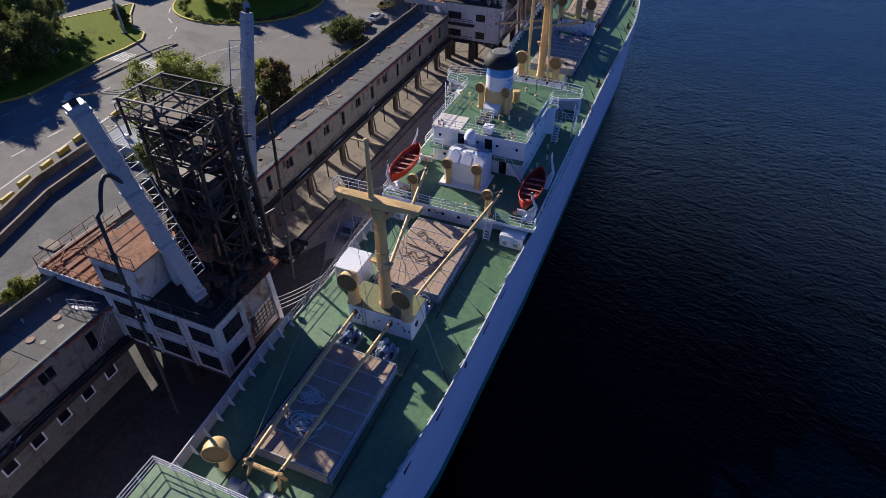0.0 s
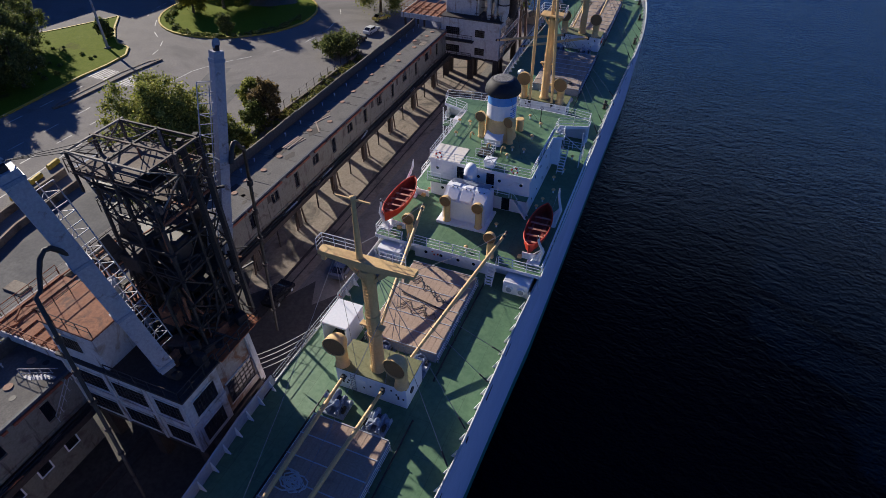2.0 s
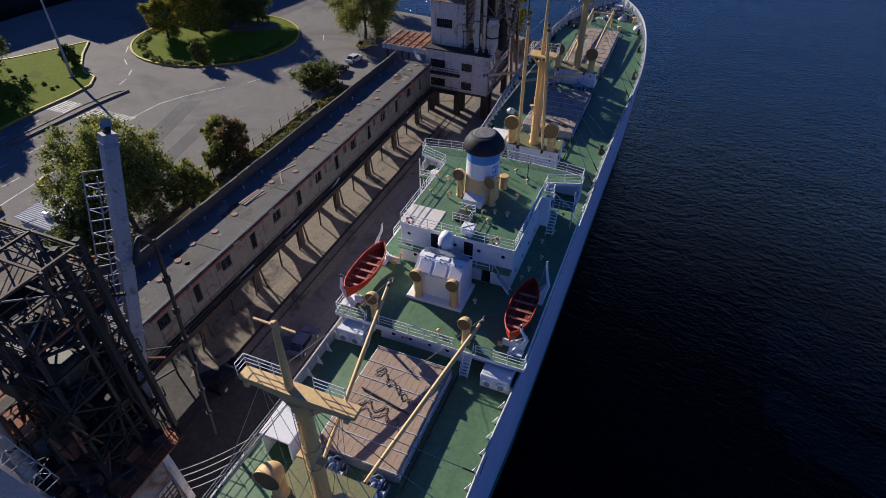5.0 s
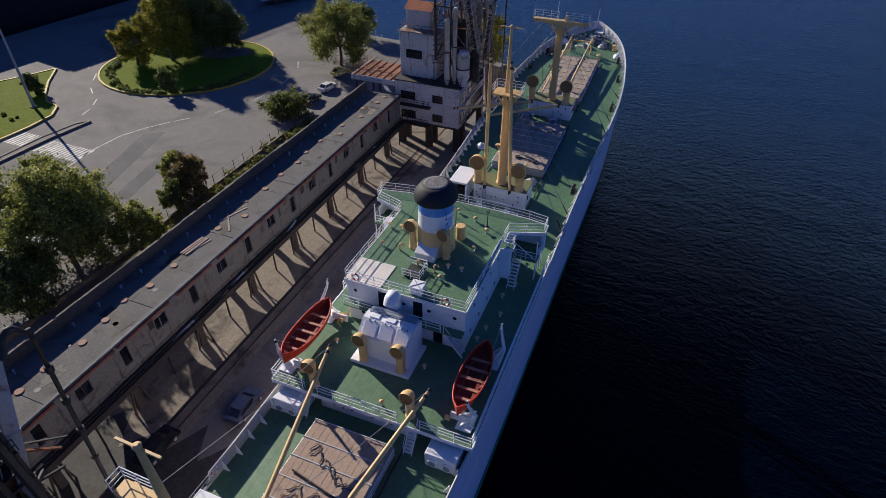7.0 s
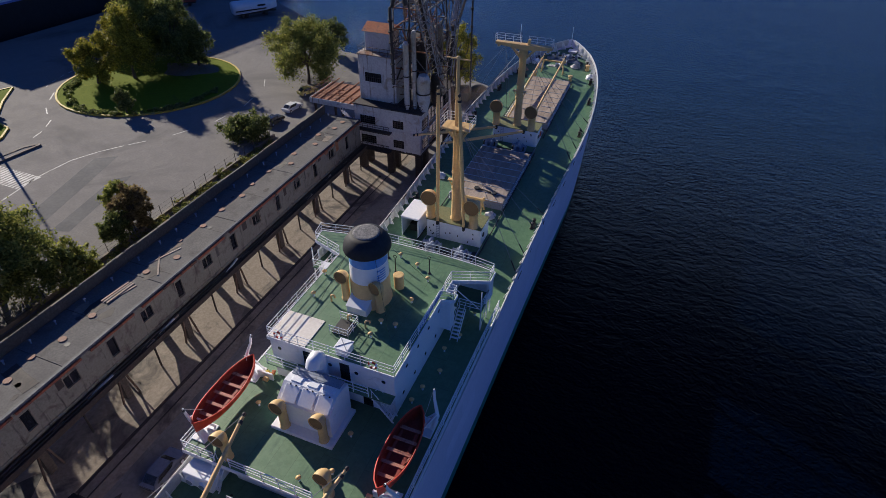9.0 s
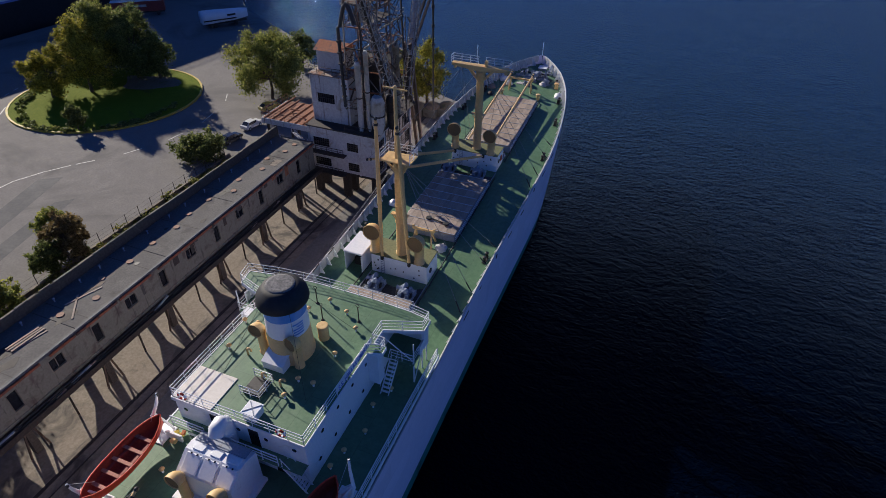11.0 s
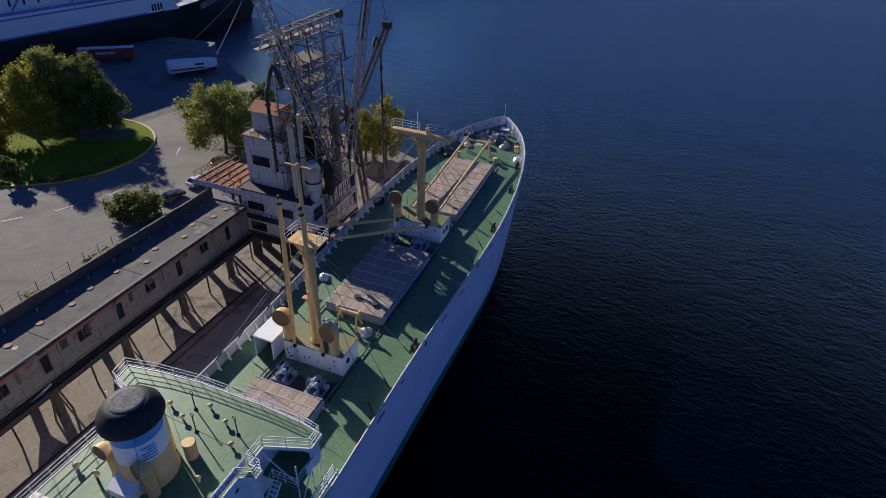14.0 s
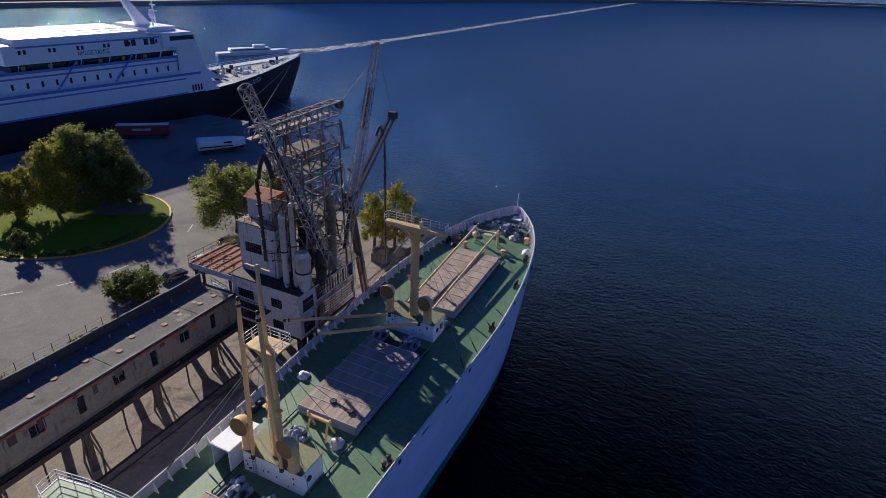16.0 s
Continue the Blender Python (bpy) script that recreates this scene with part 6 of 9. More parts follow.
# landward lean-to ledge with a slatted rail
part("back_ledge", M().box(GX0 - 1.3, GX0 - 0.25, Y0, Y1, GTOP - 1.6, GTOP - 1.35, 0.03), DARK_STEEL, gallery)
part("back_rail", rail_line([(GX0 - 1.2, Y0, GTOP - 1.35), (GX0 - 1.2, Y1, GTOP - 1.35)], 0.9, 2, 1.6, 0.05), DARK_STEEL, gallery)
part("back_lower_wall", M().box(GX0 - 2.0, GX0 - 1.7, Y0, 18, GROUND, GTOP - 1.6), RENDER_WALL, gallery)
# after stretch with walls down to the ground
part("lower_wall", M().box(GX1 - 0.3, GX1 - 0.02, Y0, 19.4, GROUND, GFLOOR - 1.0), RENDER_WALL, gallery)
for k in range(11):
    y = 17.0 - 2.6 * k
    wn = part("lower_window", M().box(GX1 - 0.04, GX1 + 0.03, y - 0.5, y + 0.5, 5.0, 6.2, 0.02), GLASS_DARK, gallery)
    part("window_frame", M().box(GX1, GX1 + 0.07, y - 0.62, y - 0.5, 4.9, 6.3).box(GX1, GX1 + 0.07, y + 0.5, y + 0.62, 4.9, 6.3).box(GX1, GX1 + 0.07, y - 0.5, y + 0.5, 6.2, 6.3).box(GX1, GX1 + 0.07, y - 0.5, y + 0.5, 4.9, 5.0), WHITE, wn)
disc = thing("roof_vent", "round rusty lid of a roof opening", "roof vent", group="roof vents")
part("collar", M().lathe([(0.34, 0), (0.34, 0.06)], 14), RENDER_WALL, disc)
part("lid", M().lathe([(0.36, 0.03), (0.37, 0.065), (0.35, 0.08)], 14, None, False), surface("dusty_lid", (0.27, 0.155, 0.105), (0.36, 0.22, 0.15), 3.0, 0.8, 0.3), disc)
pipe_vent = thing("roof_pipe", "small grey roof vent pipe with a cap", "roof vent", group="roof pipes")
part("pipe", M().lathe([(0.07, 0), (0.07, 0.4)], 8), GREY_METAL, pipe_vent)
part("cap", M().lathe([(0.13, 0.38), (0.14, 0.44), (0.04, 0.5)], 8), GREY_METAL, pipe_vent)
fd, fp = True, True
y = 5.0
while y < 100:
    x = random.choice((-25.6, -25.9, -24.6, -26.2)) + random.uniform(-0.2, 0.2)
    p = pose(x, y, GTOP)
    if fd:
        disc.matrix_basis, fd = p, False
    else:
        copy_thing(disc, p)
    if random.random() < 0.6:
        solo("roof_hole", M().lathe([(0.27, 0.004), (0.27, 0.02)], 14, pose(x + random.choice((-0.9, 0.9, 1.2)), y + random.uniform(-0.8, 0.8), GTOP)), DARK, "round black opening in the roof felt", "roof opening", "roof openings")
    p = pose(-27.7, y + 1.2, GTOP)
    if fp:
        pipe_vent.matrix_basis, fp = p, False
    else:
        copy_thing(pipe_vent, p)
    y += random.uniform(2.2, 3.6)
for k in range(7):
    x, y = -26.3 + 0.16 * k, 57.0 + random.uniform(-0.3, 0.3)
    solo("loose_plank", M().box(-0.1, 0.1, -1.6, 1.6, 0, 0.06, 0.01, pose(x, y, GTOP + 0.07 * (k % 2), 0, 0, random.uniform(-7, 7) - 8)), PLANK, "weathered plank lying on the gallery roof", "plank", "loose planks")
for x, y, r in ((-25.8, 63.5, -20), (-25.3, 62.0, 40)):
    solo("loose_plank", M().box(-0.09, 0.09, -1.8, 1.8, 0, 0.06, 0.01, pose(x, y, GTOP, 0, 0, r)), PLANK, "weathered plank lying on the gallery roof", "plank", "loose planks")
solo("tar_patch", M().prism([(-26.9, 45.4), (-23.4, 44.6), (-23.2, 46.0), (-25.0, 46.3), (-26.8, 46.8)], GTOP + 0.004, GTOP + 0.02), DARK_STEEL, "black tar patch on the roof felt", "patch")
for k in range(12):
    y = 6 + 7.9 * k
    solo("roof_joint", M().box(GX0 + 0.1, GX1 - 0.2, y - 0.03, y + 0.03, GTOP, GTOP + 0.012), DARK_STEEL, "dark tar seam across the roof felt", "seam", "roof seams")


random.seed(23)
for k in range(22):
    x, y, r = random.uniform(-27.6, -23.6), random.uniform(-2, 99), random.uniform(0.25, 1.0)
    poly = [(x + r * random.uniform(0.5, 1.1) * math.cos(a), y + 1.6 * r * random.uniform(0.5, 1.1) * math.sin(a)) for a in [2 * math.pi * i / 9 for i in range(9)]]
    solo("roof_patch", M().prism(poly, GTOP + 0.002, GTOP + 0.008 + 0.0004 * k), random.choice((DARK_STEEL, DARK_STEEL, CONCRETE, RENDER_WALL)), "irregular worn patch on the roof felt", "patch", "roof patches")
for k in range(26):
    y = random.uniform(-10, 100)
    w, h = random.uniform(0.15, 0.9), random.uniform(0.4, 2.2)
    part("wall_stain", M().box(GX1 - 0.01, GX1 + 0.006 + 0.0002 * k, y, y + w, GTOP - 0.3 - h, GTOP - 0.3), random.choice((DARK_STEEL, SHADED_MOULD, SHADED_MOULD, RUST)), gallery)
for k in range(26):
    y = random.uniform(-10, 100)
    p = Vector((GX1 + random.uniform(0.3, 0.9), y, GFLOOR - 0.46))
    part("ledge_scrap", M().beam(p, p + Vector((random.uniform(-0.3, 0.3), random.uniform(0.6, 2.4), random.uniform(0.02, 0.3))), random.uniform(0.08, 0.2)), random.choice((RUST, TIN, DARK_STEEL, PLANK)), gallery)

# ---- grain elevator towers ----
def truss(a, b, w0, w1, bays, r=0.07, brace=0.045):
    a, b = Vector(a), Vector(b)
    way = (b - a).normalized()
    side = Vector((0, 0, 1)).cross(way)
    side = side.normalized() if side.length > 0.1 else Vector((1, 0, 0))
    up = way.cross(side)
    m, rings = M(), []
    for i in range(bays + 1):
        t = i / bays
        c, w = a.lerp(b, t), lerp(w0, w1, t) / 2
        rings.append([c + side * sx * w + up * sy * w for sx, sy in ((-1, -1), (1, -1), (1, 1), (-1, 1))])
    for k in range(4):
        m.beam(rings[0][k], rings[-1][k], r * 2)
    for i in range(bays):
        for k in range(4):
            o = (k + 1) % 4
            m.beam(rings[i][k], rings[i + 1][o] if i % 2 else rings[i + 1][k].lerp(rings[i + 1][o], 1.0), brace * 2)
            m.beam(rings[i + 1][k], rings[i + 1][o], brace * 2)
    return m


def grid_window(x0, x1, y, z0, z1, parent, face="y", cols=7, rows=4):
    """A dark many-paned window in a wall that looks along y or x."""
    def b(m, u0, u1, d0, d1, w0, w1):
        return m.box(u0, u1, y + d0, y + d1, w0, w1) if face == "y" else m.box(y - d1, y - d0, u0, u1, w0, w1)
    win = part("window", b(M(), x0, x1, -0.03, 0.04, z0, z1), GLASS_DARK, parent, "dark broken many-paned window")
    for k in range(cols + 1):
        u = lerp(x0, x1, k / cols)
        part("glazing_bar", b(M(), u - 0.025, u + 0.025, -0.07, -0.03, z0, z1), DARK_STEEL, win)
    for k in range(rows + 1):
        w = lerp(z0, z1, k / rows)
        part("glazing_bar", b(M(), x0, x1, -0.065, -0.03, w - 0.025, w + 0.025), DARK_STEEL, win)
    part("lintel", b(M(), x0 - 0.14, x1 + 0.14, -0.09, -0.01, z1, z1 + 0.14), TOWER_WHITE, win)
    part("sill", b(M(), x0 - 0.14, x1 + 0.14, -0.09, -0.01, z0 - 0.14, z0), TOWER_WHITE, win)


def lattice(x0, x1, y0, y1, z0, z1, taper, levels, heavy, light, materials, parent):
    """An upright braced steel frame of posts, rings, braces, floors and rails."""
    cx, cy = (x0 + x1) / 2, (y0 + y1) / 2
    def at(u, v, z):
        k = 1 - taper * (z - z0) / (z1 - z0)
        return Vector((cx + (lerp(x0, x1, u) - cx) * k, cy + (lerp(y0, y1, v) - cy) * k, z))
    cells = [(u, v) for u in (0, 0.5, 1) for v in (0, 0.5, 1) if (u, v) != (0.5, 0.5)]
    for u, v in cells:
        part("frame_post", M().beam(at(u, v, z0), at(u, v, z1 - random.choice((0, 0, 0, 2.4))), heavy), random.choice(materials), parent)
    h = (z1 - z0) / levels
    for i in range(1, levels + 1):
        z = z0 + h * i
        for (u0, v0), (u1, v1) in (((0, 0), (1, 0)), ((1, 0), (1, 1)), ((1, 1), (0, 1)), ((0, 1), (0, 0)), ((0.5, 0), (0.5, 1)), ((0, 0.5), (1, 0.5))):
            out = random.uniform(0.0, 0.07)
            p, q = at(u0, v0, z), at(u1, v1, z)
            part("frame_girder", M().beam(p.lerp(q, -out), p.lerp(q, 1 + out), heavy * 0.85), random.choice(materials), parent)
        for (u0, v0), (u1, v1) in (((0, 0), (0.5, 0)), ((0.5, 0), (1, 0)), ((1, 0), (1, 0.5)), ((1, 0.5), (1, 1)), ((1, 1), (0.5, 1)), ((0.5, 1), (0, 1)), ((0, 1), (0, 0.5)), ((0, 0.5), (0, 0))):
            pick = random.random()
            if pick < 0.45:
                part("frame_brace", M().beam(at(u0, v0, z - h), at(u1, v1, z), light), random.choice(materials), parent)
            if 0.2 < pick < 0.75:
                part("frame_brace", M().beam(at(u1, v1, z - h), at(u0, v0, z), light), random.choice(materials), parent)
        if i in (1, 3, 5) or i == levels - 1:
            ua, va = random.choice((0, 0, 0.25)), random.choice((0, 0.3, 0.45))
            p, q = at(ua, va, z), at(random.choice((0.7, 1.0)), random.choice((0.7, 1.0)), z)
            part("frame_floor", M().box(p.x, q.x, p.y, q.y, z + 0.13, z + 0.19), random.choice((DARK_STEEL, DARK_STEEL, BROWN_STEEL)), parent)
            c = [at(-0.04, -0.04, z), at(1.04, -0.04, z), at(1.04, 1.04, z), at(-0.04, 1.04, z), at(-0.04, -0.04, z)]
            n = random.choice((2, 3, 4))
            part("frame_rail", rail_line(c[:n + 1], 1.0, 2, 1.2, 0.03), random.choice(materials), parent)
    return at


def boom_box(a, b, w, d, parent, ladder=1.0, aside=(-1, 0, 0)):
    """A plated boom with a lattice walkway along one side."""
    a, b = Vector(a), Vector(b)
    bm_ = part("boom", M().beam(a, b, w, d), BOOM_GREY, parent, "blue-white box girder boom")
    way = (b - a).normalized()
    side = Vector(aside)
    side = (side - way * side.dot(way)).normalized()
    n = max(6, round((b - a).length / 0.9))
    p0, p1 = a.lerp(b, 0.1), a.lerp(b, 0.9)
    walkm = M()
    for off, r in ((w * 0.5, 0.05), (w * 0.5 + ladder, 0.045)):
        walkm.tube([p0 + side * off, p1 + side * off], r, 5)
    out = way.cross(side) * ladder * 0.7
    walkm.tube([p0 + side * (w * 0.5 + ladder * 0.5) + out, p1 + side * (w * 0.5 + ladder * 0.5) + out], 0.04, 5)
    for i in range(n + 1):
        q = p0.lerp(p1, i / n)
        walkm.tube([q + side * w * 0.4, q + side * (w * 0.5 + ladder)], 0.035, 4)
        if i % 2:
            walkm.tube([q + side * (w * 0.5 + ladder), q + side * (w * 0.5 + ladder * 0.5) + out, q + side * w * 0.4], 0.03, 4)
    part("boom_walkway", walkm, BOOM_GREY, bm_)
    for t in (0.03, 0.35, 0.62, 0.97):
        q = a.lerp(b, t)
        part("boom_flange", M().beam(q - way * 0.12, q + way * 0.12, w * 1.12, d * 1.12), GREY_METAL, bm_)
    part("boom_bracket", M().beam(b - way * 0.2, b + way * 0.35, w * 0.5, d * 0.4), DARK_STEEL, bm_)
    part("boom_sheave", M().lathe([(0.34, -0.05), (0.28, 0), (0.34, 0.05)], 16, Matrix.Translation(b + way * 0.45) @ pose(0, 0, 0, 0, 90, 0)), GREY_METAL, bm_)
    part("boom_foot", M().beam(a - way * 0.9, a + way * 0.2, w * 0.7, d * 0.7).lathe([(0.35, -0.7), (0.35, 0.7)], 12, Matrix.Translation(a - way * 0.9) @ pose(0, 0, 0, 0, 90, 0)), DARK_STEEL, bm_)
    return bm_


def boom_lattice(a, b, w0, w1, material, parent, pipe=0.0):
    a, b = Vector(a), Vector(b)
    bm_ = part("boom", truss(a, b, w0, w1, max(6, round((b - a).length / 1.3)), 0.055, 0.03), material, parent, "weathered lattice boom")
    if pipe:
        part("boom_pipe", M().tube([a, a.lerp(b, 0.8)], pipe, 8), DARK_STEEL, bm_)
    part("boom_sheave", M().lathe([(0.28, -0.08), (0.24, 0), (0.28, 0.08)], 14, Matrix.Translation(b) @ pose(0, 0, 0, 0, 90, 0)), DARK, bm_)
    return bm_


def spout(points, r0, r1, parent, material=DARK, label="dark hanging telescopic spout"):
    pts = [Vector(p) for p in points]
    sp_ = part("spout", M().tube(pts, [lerp(r0, r1, i / (len(pts) - 1)) for i in range(len(pts))], 10), material, parent, label)
    a, b = pts[-2], pts[-1]
    for k in range(1, 7):
        c = a.lerp(b, k / 7)
        part("collar", M().tube([c, c.lerp(b, 0.03)], lerp(r0, r1, 0.5) * 1.45, 10), DARK_STEEL, sp_)
    return sp_


def bend(a, b, rise, n=7):
    """Points of an arched hose from a to b."""
    a, b = Vector(a), Vector(b)
    return [a.lerp(b, k / n) + Vector((0, 0, rise * math.sin(math.pi * min(1.0, 1.15 * k / n)))) for k in range(n + 1)]


def elevator_house(y, top_a, label, seed, front_x, setback, X0=-22.6, X1=-10.7, D1=3.7, D2=7.9, PX=-30.6, DU=6.0):
    """The masonry part on its legs; front_x: where the upper block ends; PX: where the platform ends."""
    random.seed(seed)
    tw = thing("grain_elevator", label, "elevator", (-16.6, y + 4.5, GROUND), "grain elevators")
    fore_one = setback > 1
    for x in (X0 + 0.6, (X0 + X1) / 2, X1 - 0.6):
        for yy in (y + 0.7, y + D1 - 0.5, y + D2 - 0.5):
            part("leg", M().box(x - 0.5, x + 0.5, yy - 0.45, yy + 0.45, GROUND, 7.0, 0.05), DARK_STEEL, tw)
    part("floor", M().box(X0, X1, y, y + D2, 6.9, 7.25, 0.04), DARK_STEEL, tw)
    low = part("lower_block", M().box(X0, X1, y, y + D1, 7.25, 13.85, 0.06), TOWER_WHITE, tw, "dirty white lower storeys with broken windows")
    part("band", M().box(X0 - 0.1, X1 + 0.1, y - 0.1, y, 10.25, 10.55, 0.02).box(X1, X1 + 0.1, y, y + D1, 10.25, 10.55, 0.02), TOWER_WHITE, tw)
    for z0, z1 in ((7.8, 9.6), (11.0, 12.8)):
        for u0, u1 in ((0.8, 3.8), (4.8, 7.8), (9.0, 11.2)) if not fore_one else ((0.9, 3.4), (6.4, 8.2)):
            grid_window(X0 + u0, X0 + u1, y, z0, z1 - (0.5 if fore_one else 0), low)
        grid_window(y + D1 * 0.2, y + D1 * 0.8, X1, z0, z1, low, "x", 7 if not fore_one else 3)
    if fore_one:
        for zl, deep in ((10.3, 1.0), (7.3, 1.3)):
            lg = part("balcony", M().box(X0 - 0.3, X0 + 6.2, y - deep, y, zl - 0.22, zl, 0.03), DARK_STEEL, tw, "sooty steel balcony along the wall")
            part("balcony_rail", rail_line([(X0 - 0.2, y - deep + 0.08, zl), (X0 + 6.1, y - deep + 0.08, zl)], 1.05, 3, 0.9, 0.035), DARK_STEEL, lg)
        for k in range(7):
            u = y + D1 + 0.35 + k * (D2 - D1 - 0.7) / 7
            grid_window(u + 0.1, u + (D2 - D1 - 0.7) / 7 - 0.1, X1 - 0.25, 11.2, 13.2, low, "x", 2, 2)
    for x in (X0 + 0.1, X0 + 4.3, X0 + 8.3, X1 - 0.15):
        part("pilaster", M().box(x - 0.14, x + 0.14, y - 0.12, y, 7.25, 13.85, 0.02), TOWER_WHITE, low)
    rear = part("rear_panel_wall", M().box(X0 + 0.4, X1 - 0.25, y + D1, y + D2, 7.25, 13.6, 0.05), RUST_PANEL, tw, "rust-streaked panel wall")
    grid_window(y + D1 + 0.5, y + D2 - 0.6, X1 - 0.25, 8.2, 10.6 - (0.4 if fore_one else 0), rear, "x", 6, 5)
    part("white_leg", M().beam((X1 - 0.3, y + D2, 6.9), (X1 - 0.3, y + D2 - 0.4, 13.4), 0.55), TOWER_WHITE, rear)
    part("deck", M().box(X0 - 0.2, X1 + 0.3, y - 0.25, y + D2 + 0.3, 13.85, 14.05, 0.04), DARK_STEEL, tw, "dark cluttered working deck")
    part("rust_floor", M().box(X1 - 2.5, X1 + 0.6, y + D1 + 0.2, y + D2 + 1.0, 14.06, 14.14), RUST_ORANGE if setback < 1 else DARK_STEEL, tw, "bright rusted floor plates")
    for line in ([(X1 + 0.5, y + D1, 14.1), (X1 + 0.5, y + D2 + 0.9, 14.1), (X1 - 2.3, y + D2 + 0.9, 14.1)], [(front_x, y - 0.2, 14.05), (X1 + 0.2, y - 0.2, 14.05), (X1 + 0.2, y + D1, 14.05)]):
        part("railing", rail_line(line, 1.1, 2, 1.3, 0.035), DARK_STEEL, tw)
    blk = part("upper_block", M().box(X0 + 0.15, front_x, y + setback, y + DU + setback - 0.3, 14.05, top_a, 0.06), TOWER_WHITE, tw, "white upper block with a dark window")
    zc = lerp(14.05, top_a, 0.5)
    grid_window(lerp(X0, front_x, 0.2), lerp(X0, front_x, 0.62), y + setback, zc - 0.5, zc + 0.9, blk, "y", 8, 2)
    part("upper_roof", M().box(X0, front_x + 0.15, y + setback - 0.15, y + DU + setback - 0.1, top_a, top_a + 0.15, 0.04), RUST_PANEL if fore_one else RUST, tw)
    part("railing", rail_line([(front_x, y + setback + 0.1, top_a + 0.15), (X0 + 0.2, y + setback + 0.1, top_a + 0.15), (X0 + 0.2, y + DU + setback - 0.3, top_a + 0.15)], 1.0, 2, 1.3, 0.03), DARK_STEEL, tw)
    pl = part("landward_platform", M().box(PX, X0 - 0.02, y + 0.2, y + 7.0, 13.3, 13.55, 0.03), RUST, tw, "rusted plate platform over the gallery roof")
    part("platform_girder", M().box(PX, X0 - 0.02, y + 0.05, y + 0.2, 12.7, 13.55, 0.03), TOWER_WHITE, pl)
    part("platform_girder", M().box(PX - 0.15, PX, y + 0.05, y + 7.0, 12.7, 13.55, 0.03), TOWER_WHITE, pl)
    for k in range(6):
        x = PX + 0.4 + 1.3 * k
        part("platform_beam", M().box(x - 0.08, x + 0.08, y + 0.2, y + 8.6 - 0.9 * (k % 3), 13.56, 13.68, 0.02), RUST, pl)
    for line in ([(PX, y + 0.1, 13.55), (X0, y + 0.1, 13.55)], [(PX, y + 0.1, 13.55), (PX, y + 7.0, 13.55)]):
        part("platform_rail", rail_line(line, 1.1, 2, 1.3, 0.03), RUST, pl)
    for x in (PX + 0.4, PX + 1.7):
        for yy in (y + 0.75, y + 6.4):
            part("platform_post", M().box(x - 0.15, x + 0.15, yy - 0.15, yy + 0.15, GROUND, 12.7), DARK_STEEL, pl)
    for k in range(4):
        p = (random.uniform(PX + 0.6, X0 - 0.9), y + random.uniform(0.6, 6), 13.8)
        part("scrap_bar", M().beam(p, (p[0] + random.uniform(-1.5, 1.5), p[1] + random.uniform(-1.5, 1.5), 13.95), 0.12), RUST, pl)
    st = M()
    for k in range(24):
        u = (k % 12) / 11
        x = X0 - 0.95
        st.box(x, x + 0.8, y - 2.6 + 2.4 * (u if k < 12 else 1 - u), y - 2.35 + 2.4 * (u if k < 12 else 1 - u), 8.0 + 0.24 * k, 8.04 + 0.24 * k)
    part("outside_stair", st, BOOM_GREY, tw)
    part("stair_rail", rail_line([(X0 - 0.15, y - 2.6, 8.0), (X0 - 0.15, y - 0.2, 10.7)], 1.0, 2, 0.9, 0.035).join(rail_line([(X0 - 0.95, y - 0.2, 10.8), (X0 - 0.95, y - 2.6, 13.5)], 1.0, 2, 0.9, 0.035)), BOOM_GREY, tw)
    return tw


def ducts(tw, rows):
    for x, yy, r, z0, z1, mt in rows:
        d = part("duct", M().lathe([(r * 0.55, z0), (r, z0 + r * 1.6), (r, z1 - r), (r * 1.12, z1 - r), (r * 0.7, z1)], 14, pose(x, yy, 0)), mt, tw)
        part("duct_flange", M().lathe([(r * 1.15, (z0 + z1) / 2), (r * 1.15, (z0 + z1) / 2 + 0.15)], 14, pose(x, yy, 0)), DARK_STEEL, d)


def strays(tw, count, x0, x1, y0, y1, z0, z1, materials, reach=3.0):
    for k in range(count):
        p = Vector((random.uniform(x0, x1), random.uniform(y0, y1), random.uniform(z0, z1)))
        steep = random.random() < 0.5
        q = p + Vector((random.uniform(-1, 1) * reach * (0.3 if steep else 1), random.uniform(-1, 1) * reach * (0.3 if steep else 1), random.uniform(2, 5) if steep else random.uniform(-1.5, 1.5)))
        part("stray_strut", M().beam(p, q, random.uniform(0.06, 0.17)), random.choice(materials), tw)



# the after elevator: burnt-looking frame, two raised booms
aft = elevator_house(19.8, 17.6, "derelict white grain elevator with a sooty steel frame and raised booms", 4, -17.4, 0.05)
soot = (DARK_STEEL, DARK_STEEL, DARK_STEEL, DARK, RUST)
lattice(-16.9, -11.9, 24.4, 29.6, 14.0, 28.4, 0.06, 6, 0.19, 0.09, soot, aft)
lattice(-17.0, -10.6, 23.8, 28.2, 28.0, 31.0, 0.0, 2, 0.15, 0.08, (DARK_STEEL, BROWN_STEEL, FRAME_PALE), aft)
lattice(-18.8, -16.6, 23.4, 28.0, 14.0, 22.0, 0.0, 3, 0.14, 0.08, soot, aft)
strays(aft, 90, -17.0, -11.4, 24.0, 30.0, 15.0, 27.5, soot, 2.2)
strays(aft, 90, -18.6, -11.4, 22.8, 30.6, 14.3, 19.0, soot, 2.4)
for k in range(16):
    x, yy, z = random.uniform(-17.4, -12.5), random.uniform(24.2, 29.8), random.uniform(14.3, 23)
    part("machine_box", M().box(x - 0.8, x + 0.8, yy - 0.7, yy + 0.7, z, z + random.uniform(0.7, 1.7), 0.08), random.choice((DARK_STEEL, DARK, DARK, RUST)), aft)
